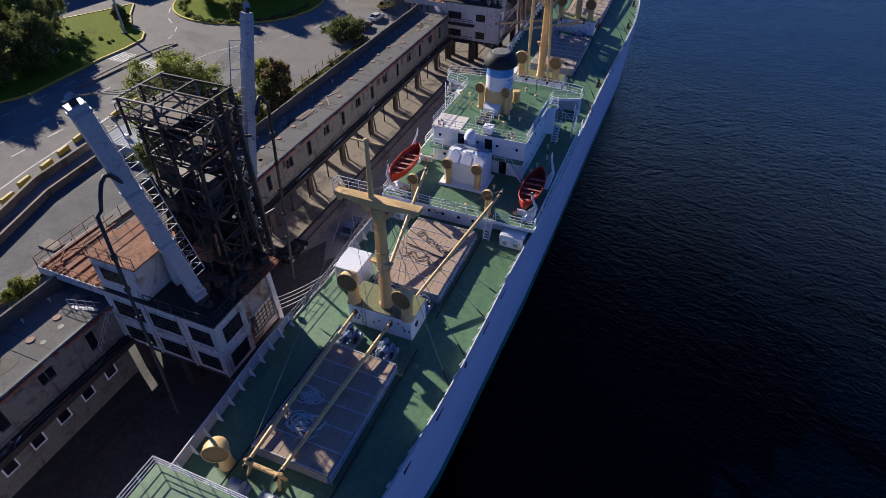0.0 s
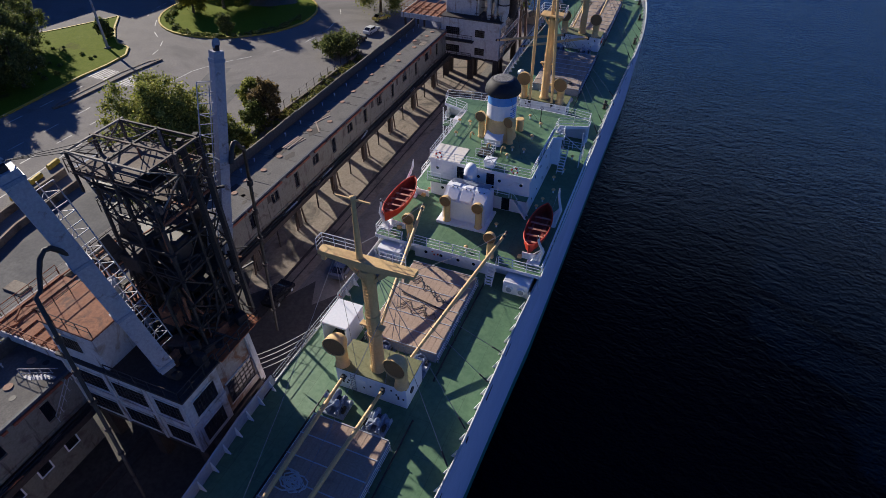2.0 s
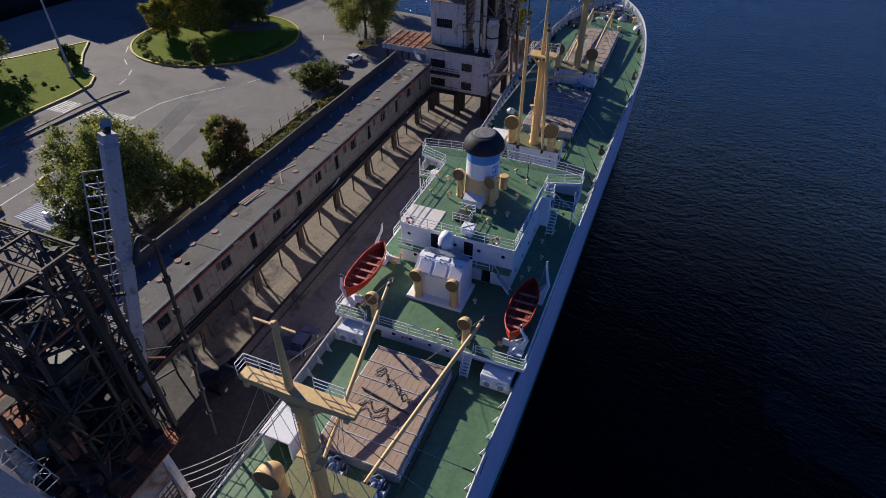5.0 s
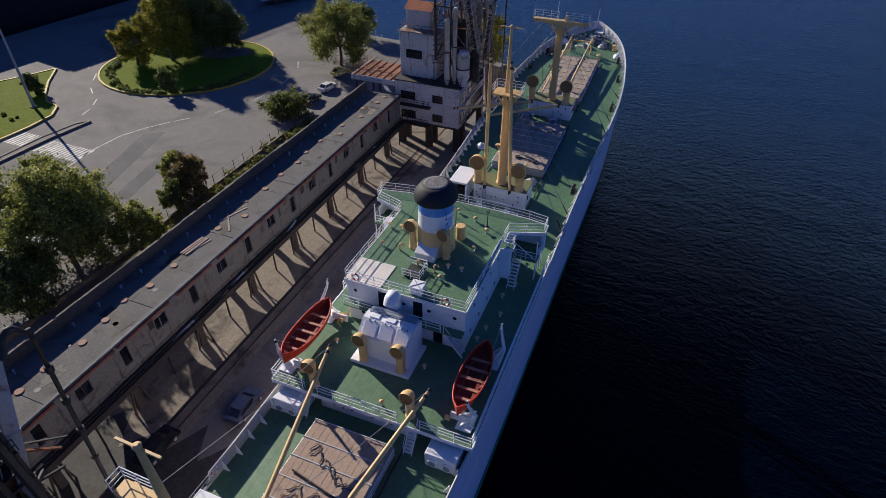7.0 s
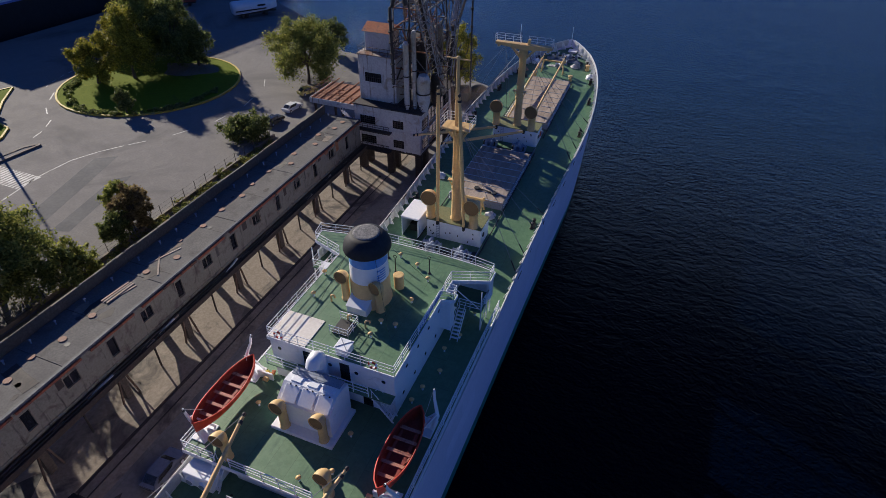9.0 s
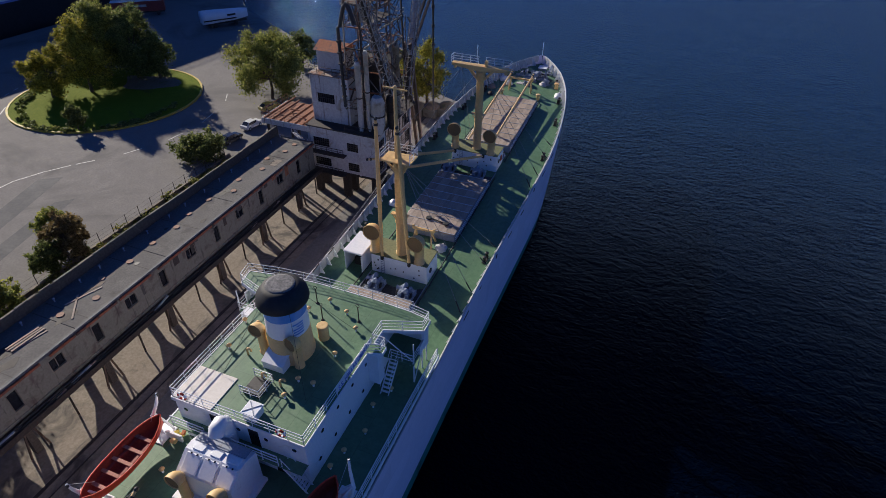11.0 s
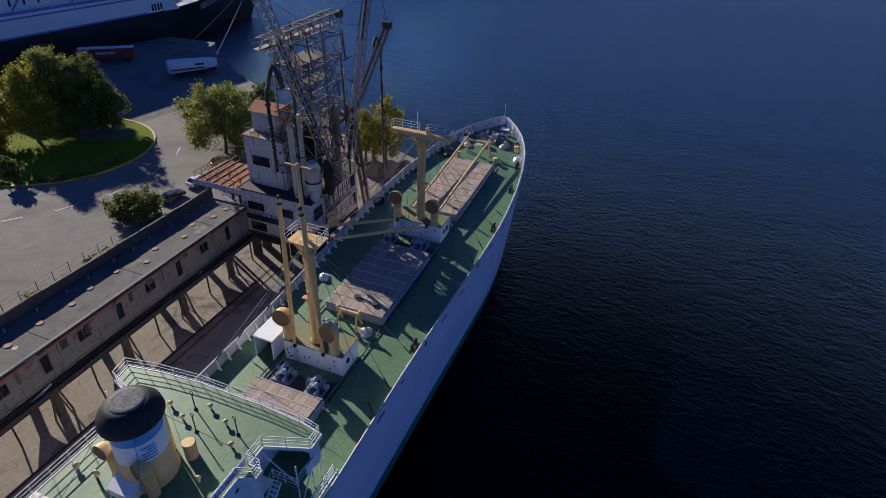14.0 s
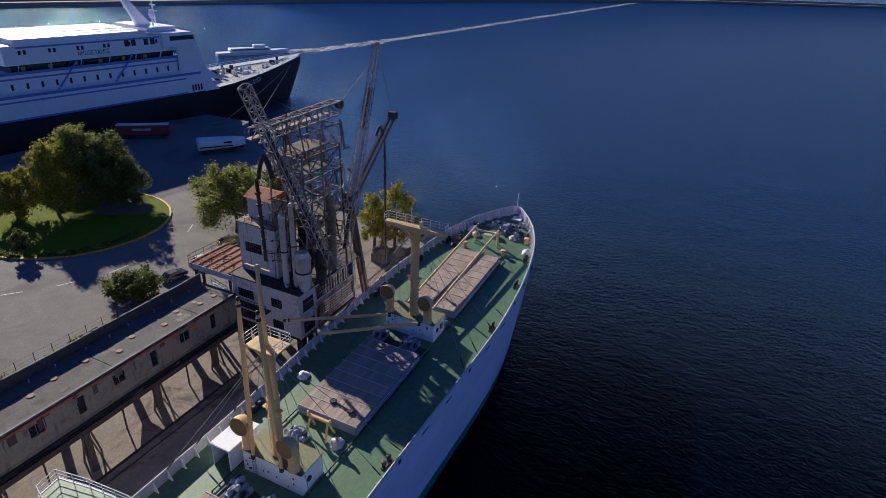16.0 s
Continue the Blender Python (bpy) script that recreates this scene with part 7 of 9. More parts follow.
ducts(aft, ((-16.6, 22.6, 0.42, 14.05, 21.5, TOWER_WHITE), (-17.8, 25.4, 0.5, 17.7, 22.5, TOWER_WHITE), (-15.3, 26.8, 1.1, 15.0, 22.5, DARK_STEEL), (-14.0, 29.0, 0.6, 14.05, 24.0, DARK_STEEL), (-17.6, 28.8, 0.9, 15.0, 21.0, DARK_STEEL)))
for k in range(18):
    x, yy, z = random.uniform(-17.2, -12.2), random.uniform(24.0, 29.8), random.uniform(14.3, 25.0)
    w, h = random.uniform(0.8, 2.2), random.uniform(0.8, 2.6)
    part("sooty_plate", M().box(-w / 2, w / 2, -0.03, 0.03, 0, h, 0.0, pose(x, yy, z, random.uniform(-12, 12), random.uniform(-12, 12), random.choice((0, 90, 75, 15)))), random.choice((DARK_STEEL, DARK, DARK_STEEL, BROWN_STEEL)), aft)
part("hopper", M().lathe([(0.5, 14.1), (0.6, 15.2), (1.9, 18.0), (2.0, 20.2), (1.6, 20.6)], 18, pose(-15.6, 27.4, 0)), DARK, aft, "soot-black grain hopper")
for k in range(6):
    a = 2 * math.pi * k / 6
    part("hopper_strut", M().beam((-15.6 + 2.0 * math.cos(a), 27.4 + 2.0 * math.sin(a), 14.05), (-15.6 + 1.9 * math.cos(a), 27.4 + 1.9 * math.sin(a), 19.0), 0.16), DARK_STEEL, aft)
for zz, xa, xb, ya, yb in ((17.2, -16.9, -13.4, 24.6, 29.2), (19.8, -15.2, -12.0, 25.0, 29.4), (22.6, -16.8, -14.0, 24.6, 28.0), (25.2, -15.6, -12.2, 25.6, 29.2), (28.2, -16.8, -12.8, 24.2, 27.6)):
    part("floor_plate", M().box(xa, xb, ya, yb, zz - 0.06, zz, 0.02), DARK_STEEL, aft, "sooty floor plate inside the frame")
for k in range(34):
    x, yy = random.uniform(-17.0, -11.2), random.uniform(22.4, 27.8)
    w, d, h = random.uniform(0.2, 0.7), random.uniform(0.2, 0.6), random.uniform(0.3, 1.5)
    part("scrap_machine", M().box(-w, w, -d, d, 0, h, 0.05, pose(x, yy, 14.05, 0, 0, random.uniform(0, 90))), random.choice((DARK_STEEL, DARK, DARK, BROWN_STEEL, RUST)), aft)
for x, yy in ((-11.7, 28.2), (-11.3, 29.2)):
    part("frame_post", M().beam((x, yy, 14.0), (x + 0.2, yy - 0.6, 31.0), 0.34), DARK_STEEL, aft)
part("torn_sheet", M().add([(-14.4, 27.0, 17.0), (-13.2, 27.4, 16.4), (-14.0, 29.4, 22.0), (-14.8, 29.0, 22.4)], [(0, 1, 2, 3), (3, 2, 1, 0)]), TIN, aft, "bent pale metal sheet")
boom_box((-12.5, 21.0, 15.6), (-13.5, 18.3, 33.7), 0.95, 1.1, aft, 1.1, (0.2, 1, 0))
boom_box((-12.9, 28.7, 15.2), (-11.6, 32.8, 34.8), 0.62, 0.75, aft, 1.1, (-0.6, -1, 0))
spout(bend((-13.0, 19.0, 27.6), (-12.5, 16.0, 27.2), 1.7)[:] + [(-13.1, 15.4, 6.3)], 0.17, 0.12, aft, DARK)
spout(bend((-11.5, 31.4, 27.0), (-11.7, 33.2, 27.4), 1.1)[:] + [(-12.7, 32.8, 7.3)], 0.2, 0.13, aft, DARK)
for k in range(3):
    part("wire", M().tube([(-13.4, 18.4, 34.2), (-14.6 - k, 29 + 0.6 * k, 29.6)], 0.025, 4), DARK, aft)

# the forward elevator: pale flaking frame, lattice booms
fore = elevator_house(102.2, 20.9, "derelict white grain elevator with a flaking steel frame and lattice booms", 9, -17.6, 1.8, -23.9, -13.0, 3.4, 12.6, -31.8, 3.4)
pale = (FRAME_PALE, FRAME_PALE, DARK_STEEL, BROWN_STEEL, RUST)
lattice(-18.0, -12.6, 104.0, 112.2, 14.0, 33.6, 0.12, 7, 0.19, 0.085, pale, fore)
strays(fore, 150, -18.2, -12.0, 103.6, 112.6, 15.0, 31.0, pale)
hut = part("roof_hut", M().box(-23.2, -19.2, 105.6, 109.0, 21.05, 23.9, 0.05), TOWER_WHITE, fore)
part("hut_roof", M().add([(-23.5, 105.3, 23.9), (-18.9, 105.3, 23.9), (-18.9, 109.3, 23.9), (-23.5, 109.3, 23.9), (-23.5, 107.3, 24.8), (-18.9, 107.3, 24.8)], [(0, 1, 5, 4), (2, 3, 4, 5), (1, 2, 5), (3, 0, 4), (3, 2, 1, 0)]), RUST_ORANGE, hut, "rusty sheet roof")
ducts(fore, ((-15.4, 103.0, 0.4, 14.05, 24.0, TOWER_WHITE), (-14.4, 103.6, 0.32, 14.05, 25.5, TOWER_WHITE), (-12.9, 103.4, 0.95, 14.05, 19.5, TOWER_WHITE), (-11.9, 105.6, 0.7, 14.05, 19.0, DARK_STEEL), (-15.0, 107.0, 1.1, 15.0, 23.0, DARK_STEEL), (-13.0, 109.6, 0.6, 14.05, 25.0, FRAME_PALE)))
part("gantry_beam", truss((-16.6, 101.0, 33.9), (-13.6, 112.4, 35.4), 1.5, 1.5, 7, 0.08, 0.055), FRAME_PALE, fore)
part("gantry_walk", M().beam((-17.6, 101.2, 33.3), (-14.6, 112.0, 34.6), 0.9, 0.08), FRAME_PALE, fore)
part("gantry_rail", rail_line([(-18.0, 101.2, 33.4), (-15.0, 112.0, 34.7)], 1.0, 2, 1.4, 0.03), FRAME_PALE, fore)
part("gantry_sheave", M().lathe([(0.55, -0.3), (0.55, 0.3)], 14, Matrix.Translation((-13.5, 113.0, 35.6)) @ pose(0, 0, 0, 0, 90, 0)), DARK, fore)
boom_lattice((-11.8, 106.6, 17.4), (-12.2, 95.9, 40.6), 1.15, 0.95, BOOM_PALE, fore, 0.3)
boom_lattice((-12.0, 110.9, 17.0), (-12.0, 119.5, 42.2), 1.15, 0.7, BOOM_PALE, fore, 0.3)
part("boom_plate", M().beam((-12.0, 112.8, 22.4), (-12.0, 116.0, 32.0), 0.5, 0.9), BOOM_GREY, fore, "pale plated stretch of the boom")
for dx in (-0.35, 0.35):
    part("swing_arm", M().beam((-12.0 + dx, 113.2, 23.6), (-12.0 + dx, 123.4, 32.3), 0.28, 0.42), BROWN_STEEL, fore)
part("swing_arm_head", M().box(-12.6, -11.4, 122.9, 123.9, 31.9, 32.9, 0.1), DARK, fore)
spout(bend((-12.0, 119.0, 30.4), (-12.0, 121.2, 30.2), 1.2)[:] + [(-12.0, 121.6, 10.0)], 0.22, 0.13, fore, DARK)
spout(bend((-14.0, 100.6, 29.6), (-16.4, 100.6, 29.0), 2.6)[:] + [(-16.3, 100.7, 18.6)], 0.3, 0.22, fore, DARK)
for dx, dy in ((0, 0), (-1.2, 0.6)):
    part("outer_leg", M().beam((-12.0 + dx, 117.4 + dy, GROUND), (-12.0 + dx, 112.6 + dy, 24.0), 0.42), BROWN_STEEL, fore)
part("leg_brace", M().beam((-12.0, 116.0, 9.5), (-13.2, 116.6, 13.0), 0.15).beam((-13.2, 116.4, 9.5), (-12.0, 115.6, 13.0), 0.15), DARK_STEEL, fore)
for a, b in (((-12.2, 95.9, 40.6), (-14.4, 108, 35.0)), ((-12.0, 119.5, 41.8), (-12.0, 123.4, 32.6)), ((-12.0, 119.0, 40.6), (-13.6, 112.6, 35.4)), ((-12.0, 116.5, 33.6), (-14.0, 111.0, 35.0))):
    part("wire", M().tube([a, b], 0.035, 4), DARK, fore)
# crane rails along the apron
for x in (-12.6, -18.4):
    solo("crane_rail", M().box(x - 0.06, x + 0.06, -150, 138, GROUND + 0.03, GROUND + 0.09), DARK_STEEL, "rusted crane rail let into the quay", "rail", "crane rails")
solo("apron_gutter", M().box(-19.75, -19.35, -60, 101, GROUND + 0.03, GROUND + 0.075, 0.02), DARK_STEEL, "dark dirt-filled gutter line along the apron", "gutter")
# stone huts with rounded tops at the quay's end
for k, (x, y) in enumerate(((-20.5, 134.0), (-17.8, 135.2), (-15.2, 136.4))):
    dm = thing("stone_hut", "low stone hut with a rounded sandy roof", "hut", (x, y, GROUND), "stone huts")
    part("wall", M().box(x - 1.25, x + 1.25, y - 1.6, y + 1.6, GROUND, GROUND + 1.7, 0.06), RENDER_WALL, dm)
    part("roof", M().lathe([(1.75, 0), (1.6, 0.35), (1.0, 0.75), (0.02, 0.9)], 12, pose(x, y, GROUND + 1.7)), SOIL, dm)

# ---- roads, islands and markings ----
def island(name, poly, label, top=GRASS, kerb=KERB_YELLOW):
    n = len(poly)
    isl = thing(name, label, "traffic island", (*(sum(p[i] for p in poly) / n for i in (0, 1)), GROUND))
    part("turf", M().prism(poly, GROUND - 0.05, GROUND + 0.2), top, isl)
    for k in range(n):
        a, b = Vector((*poly[k], 0)), Vector((*poly[(k + 1) % n], 0))
        count = max(1, round((b - a).length / 1.0))
        for i in range(count):
            p, q = a.lerp(b, i / count), a.lerp(b, (i + 0.97) / count)
            w = (q - p).normalized()
            s = Vector((w.y, -w.x, 0)) * 0.3
            ring = [(p + s), (q + s), (q - s * 0.2), (p - s * 0.2)]
            part("kerb_stone", M().prism([(v.x, v.y) for v in ring], GROUND - 0.05, GROUND + 0.3), kerb, isl)
    return isl


RC = (-81.0, 117.0)
round_poly = [(RC[0] + (17.0 + 0.8 * math.sin(2 * a + 0.5)) * math.cos(a), RC[1] + (17.0 + 0.8 * math.sin(2 * a + 0.5)) * math.sin(a)) for a in [2 * math.pi * k / 40 for k in range(40)]]
island("roundabout_island", round_poly, "round grassy traffic island with a yellow kerb and trees")
solo("soil_patch", M().prism([(RC[0] + 2 + (6 + 1.5 * math.sin(3 * a)) * math.cos(a), RC[1] + 9 + (4 + math.sin(2 * a)) * math.sin(a)) for a in [2 * math.pi * k / 24 for k in range(24)]], GROUND + 0.1, GROUND + 0.215), SOIL, "bare brown soil under the island trees", "soil")
island("side_island", [(-105.2, 103.9), (-107.5, 98.5), (-111, 92), (-116, 84), (-124, 74), (-124, 52), (-100, 52), (-88, 55), (-85.9, 59), (-86.3, 68), (-86.6, 76), (-86.2, 82), (-86.6, 87), (-89.0, 90.2), (-92.5, 91.0), (-96.1, 93.6), (-100.5, 98.0)], "grassy roadside island with a yellow kerb and pines")
island("median_island", [(-78.2, 88.0), (-79.6, 86), (-80.6, 80), (-80.9, 66), (-80.4, 64.4), (-79.9, 66), (-79.3, 80)], "narrow paved median with a pale kerb", ASPHALT, CONCRETE)
marks = []
def dash(a, b, w=0.2, h=0.004):
    a, b = Vector((*a, 0)), Vector((*b, 0))
    d = (b - a).normalized()
    s = Vector((d.y, -d.x, 0)) * w / 2
    marks.append(M().prism([(v.x, v.y) for v in (a + s, b + s, b - s, a - s)], GROUND + h, GROUND + h + 0.008))


for k in range(12):
    dash((-76.4 + 0.12 * k, -6 + 6.4 * k), (-76.4 + 0.12 * k, -3.2 + 6.4 * k))
    dash((-83.2, 2 + 6.2 * k), (-83.2, 4.8 + 6.2 * k))
    dash((-70.8 + 0.06 * k, -8 + 6.4 * k), (-70.7 + 0.06 * k, -5.2 + 6.4 * k))
for k in range(9):
    dash((-86.0 + 0.72 * k - 0.1, 76.6), (-86.0 + 0.72 * k + 0.35, 80.6), 0.4)
for k in range(13):
    dash((-78.0 + 0.72 * k - 0.1, 76.2), (-78.0 + 0.72 * k + 0.35, 80.2), 0.4)
curve = [(-63.0, 30), (-65.0, 42), (-66.3, 54), (-67.2, 66), (-68.4, 74), (-69.4, 80), (-69.0, 86), (-67.2, 90), (-65.0, 93.3), (-60.5, 99), (-57, 106), (-56, 114), (-58, 124), (-63, 132)]
for a, b in zip(curve, curve[1:9]):
    dash(a, b, 0.2)
for a, b in zip(curve[8:], curve[9:]):
    a, b = Vector((*a, 0)), Vector((*b, 0))
    dash(tuple(a.lerp(b, 0.1))[:2], tuple(a.lerp(b, 0.5))[:2], 0.2)
for k in range(7):
    a0, a1 = 2.4 + 0.13 * k, 2.46 + 0.13 * k
    dash((RC[0] + 21 * math.cos(a0 + 0.4), RC[1] + 21 * math.sin(a0 + 0.4)), (RC[0] + 21 * math.cos(a1 + 0.4), RC[1] + 21 * math.sin(a1 + 0.4)))
for a, b in (((-98.5, 104.6), (-96.2, 101.5)), ((-93.6, 98.5), (-91, 96.6)), ((-88.1, 94.9), (-86.6, 92.6)), ((-85.6, 90.9), (-84.9, 88.5))):
    dash((a[0] + 3, a[1] + 1), (b[0] + 3, b[1] + 1))
for m in marks:
    solo("road_marking", m, LINE_WHITE, "worn white line painted on the road", "road marking", "road markings")
for poly, label in (([(-58, 60), (-55, 62), (-63, 90), (-66, 88)], "darker strip of patched asphalt"), ([(-56, -20), (-46, -20), (-46, 46), (-54, 50), (-57, 40)], "dark asphalt of the lower yard"), ([(-55, 70), (-52.5, 71), (-56, 86), (-58, 84)], "darker strip of patched asphalt")):
    solo("asphalt_patch", M().prism(poly, GROUND - 0.05, GROUND + 0.004), ASPHALT_DARK, label, "asphalt patch", "asphalt patches")
solo("soil_strip", M().prism([(-42.6, 50), (-31, 50), (-31, 106), (-42.6, 106)], GROUND - 0.05, GROUND + 0.06), SOIL, "strip of dry soil and weeds behind the gallery", "soil")
for k, (x, y) in enumerate(((-60.6, 35.1), (-62.1, 38.9), (-62.9, 43.3), (-64.0, 47.2), (-65.0, 51.0), (-65.8, 59.2), (-58.8, 30.8), (-57.2, 26.5), (-66.0, 63.6))):
    solo("road_barrier", M().box(-0.32, 0.32, -1.15, 1.15, 0, 0.75, 0.12, pose(x, y, GROUND, 0, 0, 12)), KERB_YELLOW, "yellow-painted concrete road barrier", "barrier", "road barriers")
def low_wall(pts, h, w, label, material=CONCRETE):
    for a, b in zip(pts, pts[1:]):
        solo("low_wall", M().beam((*a, GROUND + h / 2), (*b, GROUND + h / 2), w, h), material, label, "wall", "low walls")


low_wall([(-54, 20), (-57.7, 31.5), (-60.4, 39.3), (-61.4, 50.0)], 1.1, 0.4, "pale concrete retaining wall beside the road")
low_wall([(-52, 24), (-56.4, 38), (-57.4, 48.6)], 1.0, 0.35, "pale concrete retaining wall beside the road")
low_wall([(-43.2, 20), (-43.0, 106)], 0.6, 0.3, "low concrete wall under the fence")
fence = thing("wire_fence", "thin grey post-and-wire fence on a low wall", "fence", (-43.1, 60, GROUND + 0.6))
for k in range(36):
    y = 21 + 2.4 * k
    part("post", M().tube([(-43.1, y, GROUND + 0.55), (-43.1, y, GROUND + 2.1)], 0.05, 6), DARK_STEEL, fence)
for dz in (0.9, 1.4, 2.0):
    part("wire", M().tube([(-43.1, 21, GROUND + dz), (-43.1, 105, GROUND + dz)], 0.015, 4), DARK_STEEL, fence)
solo("white_slab", M().box(-48.3, -45.6, 29.4, 31.0, GROUND, GROUND + 0.25, 0.05), CONCRETE, "pale concrete slab lying in the yard", "slab")
tin = thing("tin_shed", "low white shed with a corrugated tin roof under the tree", "shed", (-55, 53.6, GROUND))
part("wall", M().box(-57.6, -52.4, 49.8, 57.4, GROUND, GROUND + 2.0, 0.04), TOWER_WHITE, tin)
cor = M()
for k in range(52):
    ya, yb = 49.4 + 0.16 * k, 49.4 + 0.16 * (k + 1)
    za, zb = (0.08 if k % 2 else 0), (0 if k % 2 else 0.08)
    cor.add([(-58.0, ya, GROUND + 2.45 + za), (-52.0, ya, GROUND + 2.05 + za), (-52.0, yb, GROUND + 2.05 + zb), (-58.0, yb, GROUND + 2.45 + zb)], [(0, 1, 2, 3)])
part("corrugated_roof", cor, TIN, tin)
for x, y in ((-54.6, 51.4), (-53.4, 53.4)):
    ac = part("air_conditioner", M().box(x - 0.4, x + 0.4, y - 0.25, y + 0.25, GROUND + 2.2, GROUND + 2.9, 0.05), FERRY_WHITE, tin, "white air conditioner unit")
    part("fan_grille", M().lathe([(0.24, -0.27), (0.24, -0.24)], 14, pose(x, y, GROUND + 2.55, 90, 0, 0)), DARK, ac)
lamp = thing("street_lamp", "tall grey steel lamp mast on the grassy island", "street lamp", (-92.4, 88.3, GROUND))
part("mast", M().lathe([(0.3, GROUND + 0.15), (0.26, GROUND + 2), (0.13, 24.0)], 12, pose(-92.4, 88.3, 0)), BOOM_GREY, lamp)
part("base", M().box(-92.9, -91.9, 87.8, 88.8, GROUND, GROUND + 0.4, 0.05), CONCRETE, lamp)
for s in (-1, 1):
    part("lamp_arm", M().tube([(-92.4, 88.3, 23.8), (-92.4 + s * 1.4, 88.3, 24.4)], 0.06, 6), BOOM_GREY, lamp)
    part("lamp_head", M().box(-92.4 + s * 1.7 - 0.4, -92.4 + s * 1.7 + 0.4, 88.1, 88.5, 24.3, 24.5, 0.04), BOOM_GREY, lamp)


# ---- vehicles ----
def car(x, y, turn, paint, label, group="parked cars"):
    c = thing("car", label, "car", group=group)
    prof = [(-2.05, 0.32), (2.0, 0.32), (2.08, 0.62), (1.95, 0.82), (1.05, 0.95), (0.45, 1.42), (-1.15, 1.46), (-1.85, 1.02), (-2.1, 0.9)]
    def shell(p, w, wt):
        n = len(p)
        def ww(z):
            return w if z < 0.96 else wt
        verts = [(-ww(z), q, z) for q, z in p] + [(ww(z), q, z) for q, z in p]
        return M().add(verts, [tuple(range(n)), tuple(reversed(range(n, 2 * n)))] + [(i, i + n, (i + 1) % n + n, (i + 1) % n) for i in range(n)])
    part("body", shell(prof, 0.86, 0.66), paint, c)
    part("windscreen", M().add([(-0.62, 1.02, 0.99), (0.62, 1.02, 0.99), (0.56, 0.5, 1.40), (-0.56, 0.5, 1.40)], [(0, 1, 2, 3)]), GLASS_DARK, c)
    part("rear_window", M().add([(-0.6, -1.83, 1.06), (0.6, -1.83, 1.06), (0.56, -1.2, 1.46), (-0.56, -1.2, 1.46)], [(3, 2, 1, 0)]), GLASS_DARK, c)
    for s in (-1, 1):
        part("side_window", M().add([(s * 0.80, 0.9, 0.98), (s * 0.69, 0.42, 1.38), (s * 0.69, -1.1, 1.40), (s * 0.80, -1.55, 1.0)], [(0, 1, 2, 3) if s < 0 else (3, 2, 1, 0)]), GLASS_DARK, c)
        for q in (-1.3, 1.3):
            w = part("wheel", M().lathe([(0.31, -0.1), (0.33, 0), (0.31, 0.1)], 14, pose(s * 0.78, q, 0.32, 0, 90, 0)), DARK, c)
            part("rim", M().lathe([(0.19, -0.11), (0.19, 0.11)], 10, pose(s * 0.79, q, 0.32, 0, 90, 0)), TIN, w)
    c.matrix_basis = pose(x, y, GROUND + 0.03, 0, 0, turn)
    return c


CAR_WHITE = surface("car_white", (0.66, 0.67, 0.66), (0.72, 0.72, 0.71), 0.8, 0.25, 0.0)
CAR_DARK = surface("car_black", (0.015, 0.016, 0.02), (0.022, 0.023, 0.028), 0.8, 0.22, 0.0)
CAR_TAXI = surface("car_yellow", (0.60, 0.45, 0.08), (0.64, 0.50, 0.10), 0.8, 0.3, 0.0)
CAR_PALE = surface("car_blue_grey", (0.07, 0.08, 0.12), (0.10, 0.11, 0.15), 0.8, 0.25, 0.0)
car(-46.4, 117.0, -8, CAR_WHITE, "white hatchback parked beside the fence")
car(-46.3, 110.8, -6, CAR_DARK, "black car parked beside the fence")
car(-48.0, 125.0, -20, CAR_TAXI, "pale yellow car parked under a tree")
car(-18.4, 40.2, 0, CAR_DARK, "dark car parked in shade under the elevator")
car(-13.9, 46.9, 3, CAR_PALE, "blue-grey car parked at the quay edge by the ship", "quayside cars")
car(-99, 74.5, 100, CAR_WHITE, "white car parked under the pines")
RED_BOX = surface("container_red", (0.20, 0.035, 0.028), (0.26, 0.05, 0.04), 1.0, 0.6, 0.1)
tr = thing("semi_trailer", "dark red box trailer parked on the far quay", "trailer", (-117.4, 164, GROUND))
mt_ = pose(-117.4, 164, GROUND, 0, 0, -51)
part("box", M().box(-1.25, 1.25, -6.8, 6.8, 1.2, 3.9, 0.06, mt_), RED_BOX, tr)
part("roof_edge", M().box(-1.28, 1.28, -6.85, 6.85, 3.86, 3.96, 0.03, mt_), FERRY_WHITE, tr)
part("lettering_bar", M().box(1.25, 1.27, -2.6, 2.2, 2.4, 3.0, 0.0, mt_), LINE_WHITE, tr)
part("chassis", M().box(-1.0, 1.0, -6.6, 6.6, 0.8, 1.2, 0.03, mt_), DARK, tr)
for q in (-5.4, -4.2, -3.0, 4.8):
    for s in (-1, 1):
        part("wheel", M().lathe([(0.5, -0.15), (0.52, 0), (0.5, 0.15)], 12, mt_ @ pose(s * 1.0, q, 0.5, 0, 90, 0)), DARK, tr)
bt = thing("covered_boat", "white covered boat on a trailer on the far quay", "boat", (-90.4, 166.4, GROUND))
mb = pose(-90.4, 166.4, GROUND, 0, 0, -36) @ Matrix.Diagonal((1.2, 1.0, 1.25, 1))
rows_ = []
for i in range(13):
    u = i / 12
    w = 1.75 * (1 - max(0, (u - 0.55) / 0.45) ** 2.2)
    rows_.append([(-w * 0.7, -6.2 + 12.4 * u, 0.9 + 0.3 * u), (-w, -6.2 + 12.4 * u, 2.0 + 0.2 * u), (-w * 0.85, -6.2 + 12.4 * u, 2.9), (0, -6.2 + 12.4 * u, 3.5 - 0.7 * u * u), (w * 0.85, -6.2 + 12.4 * u, 2.9), (w, -6.2 + 12.4 * u, 2.0 + 0.2 * u), (w * 0.7, -6.2 + 12.4 * u, 0.9 + 0.3 * u)])
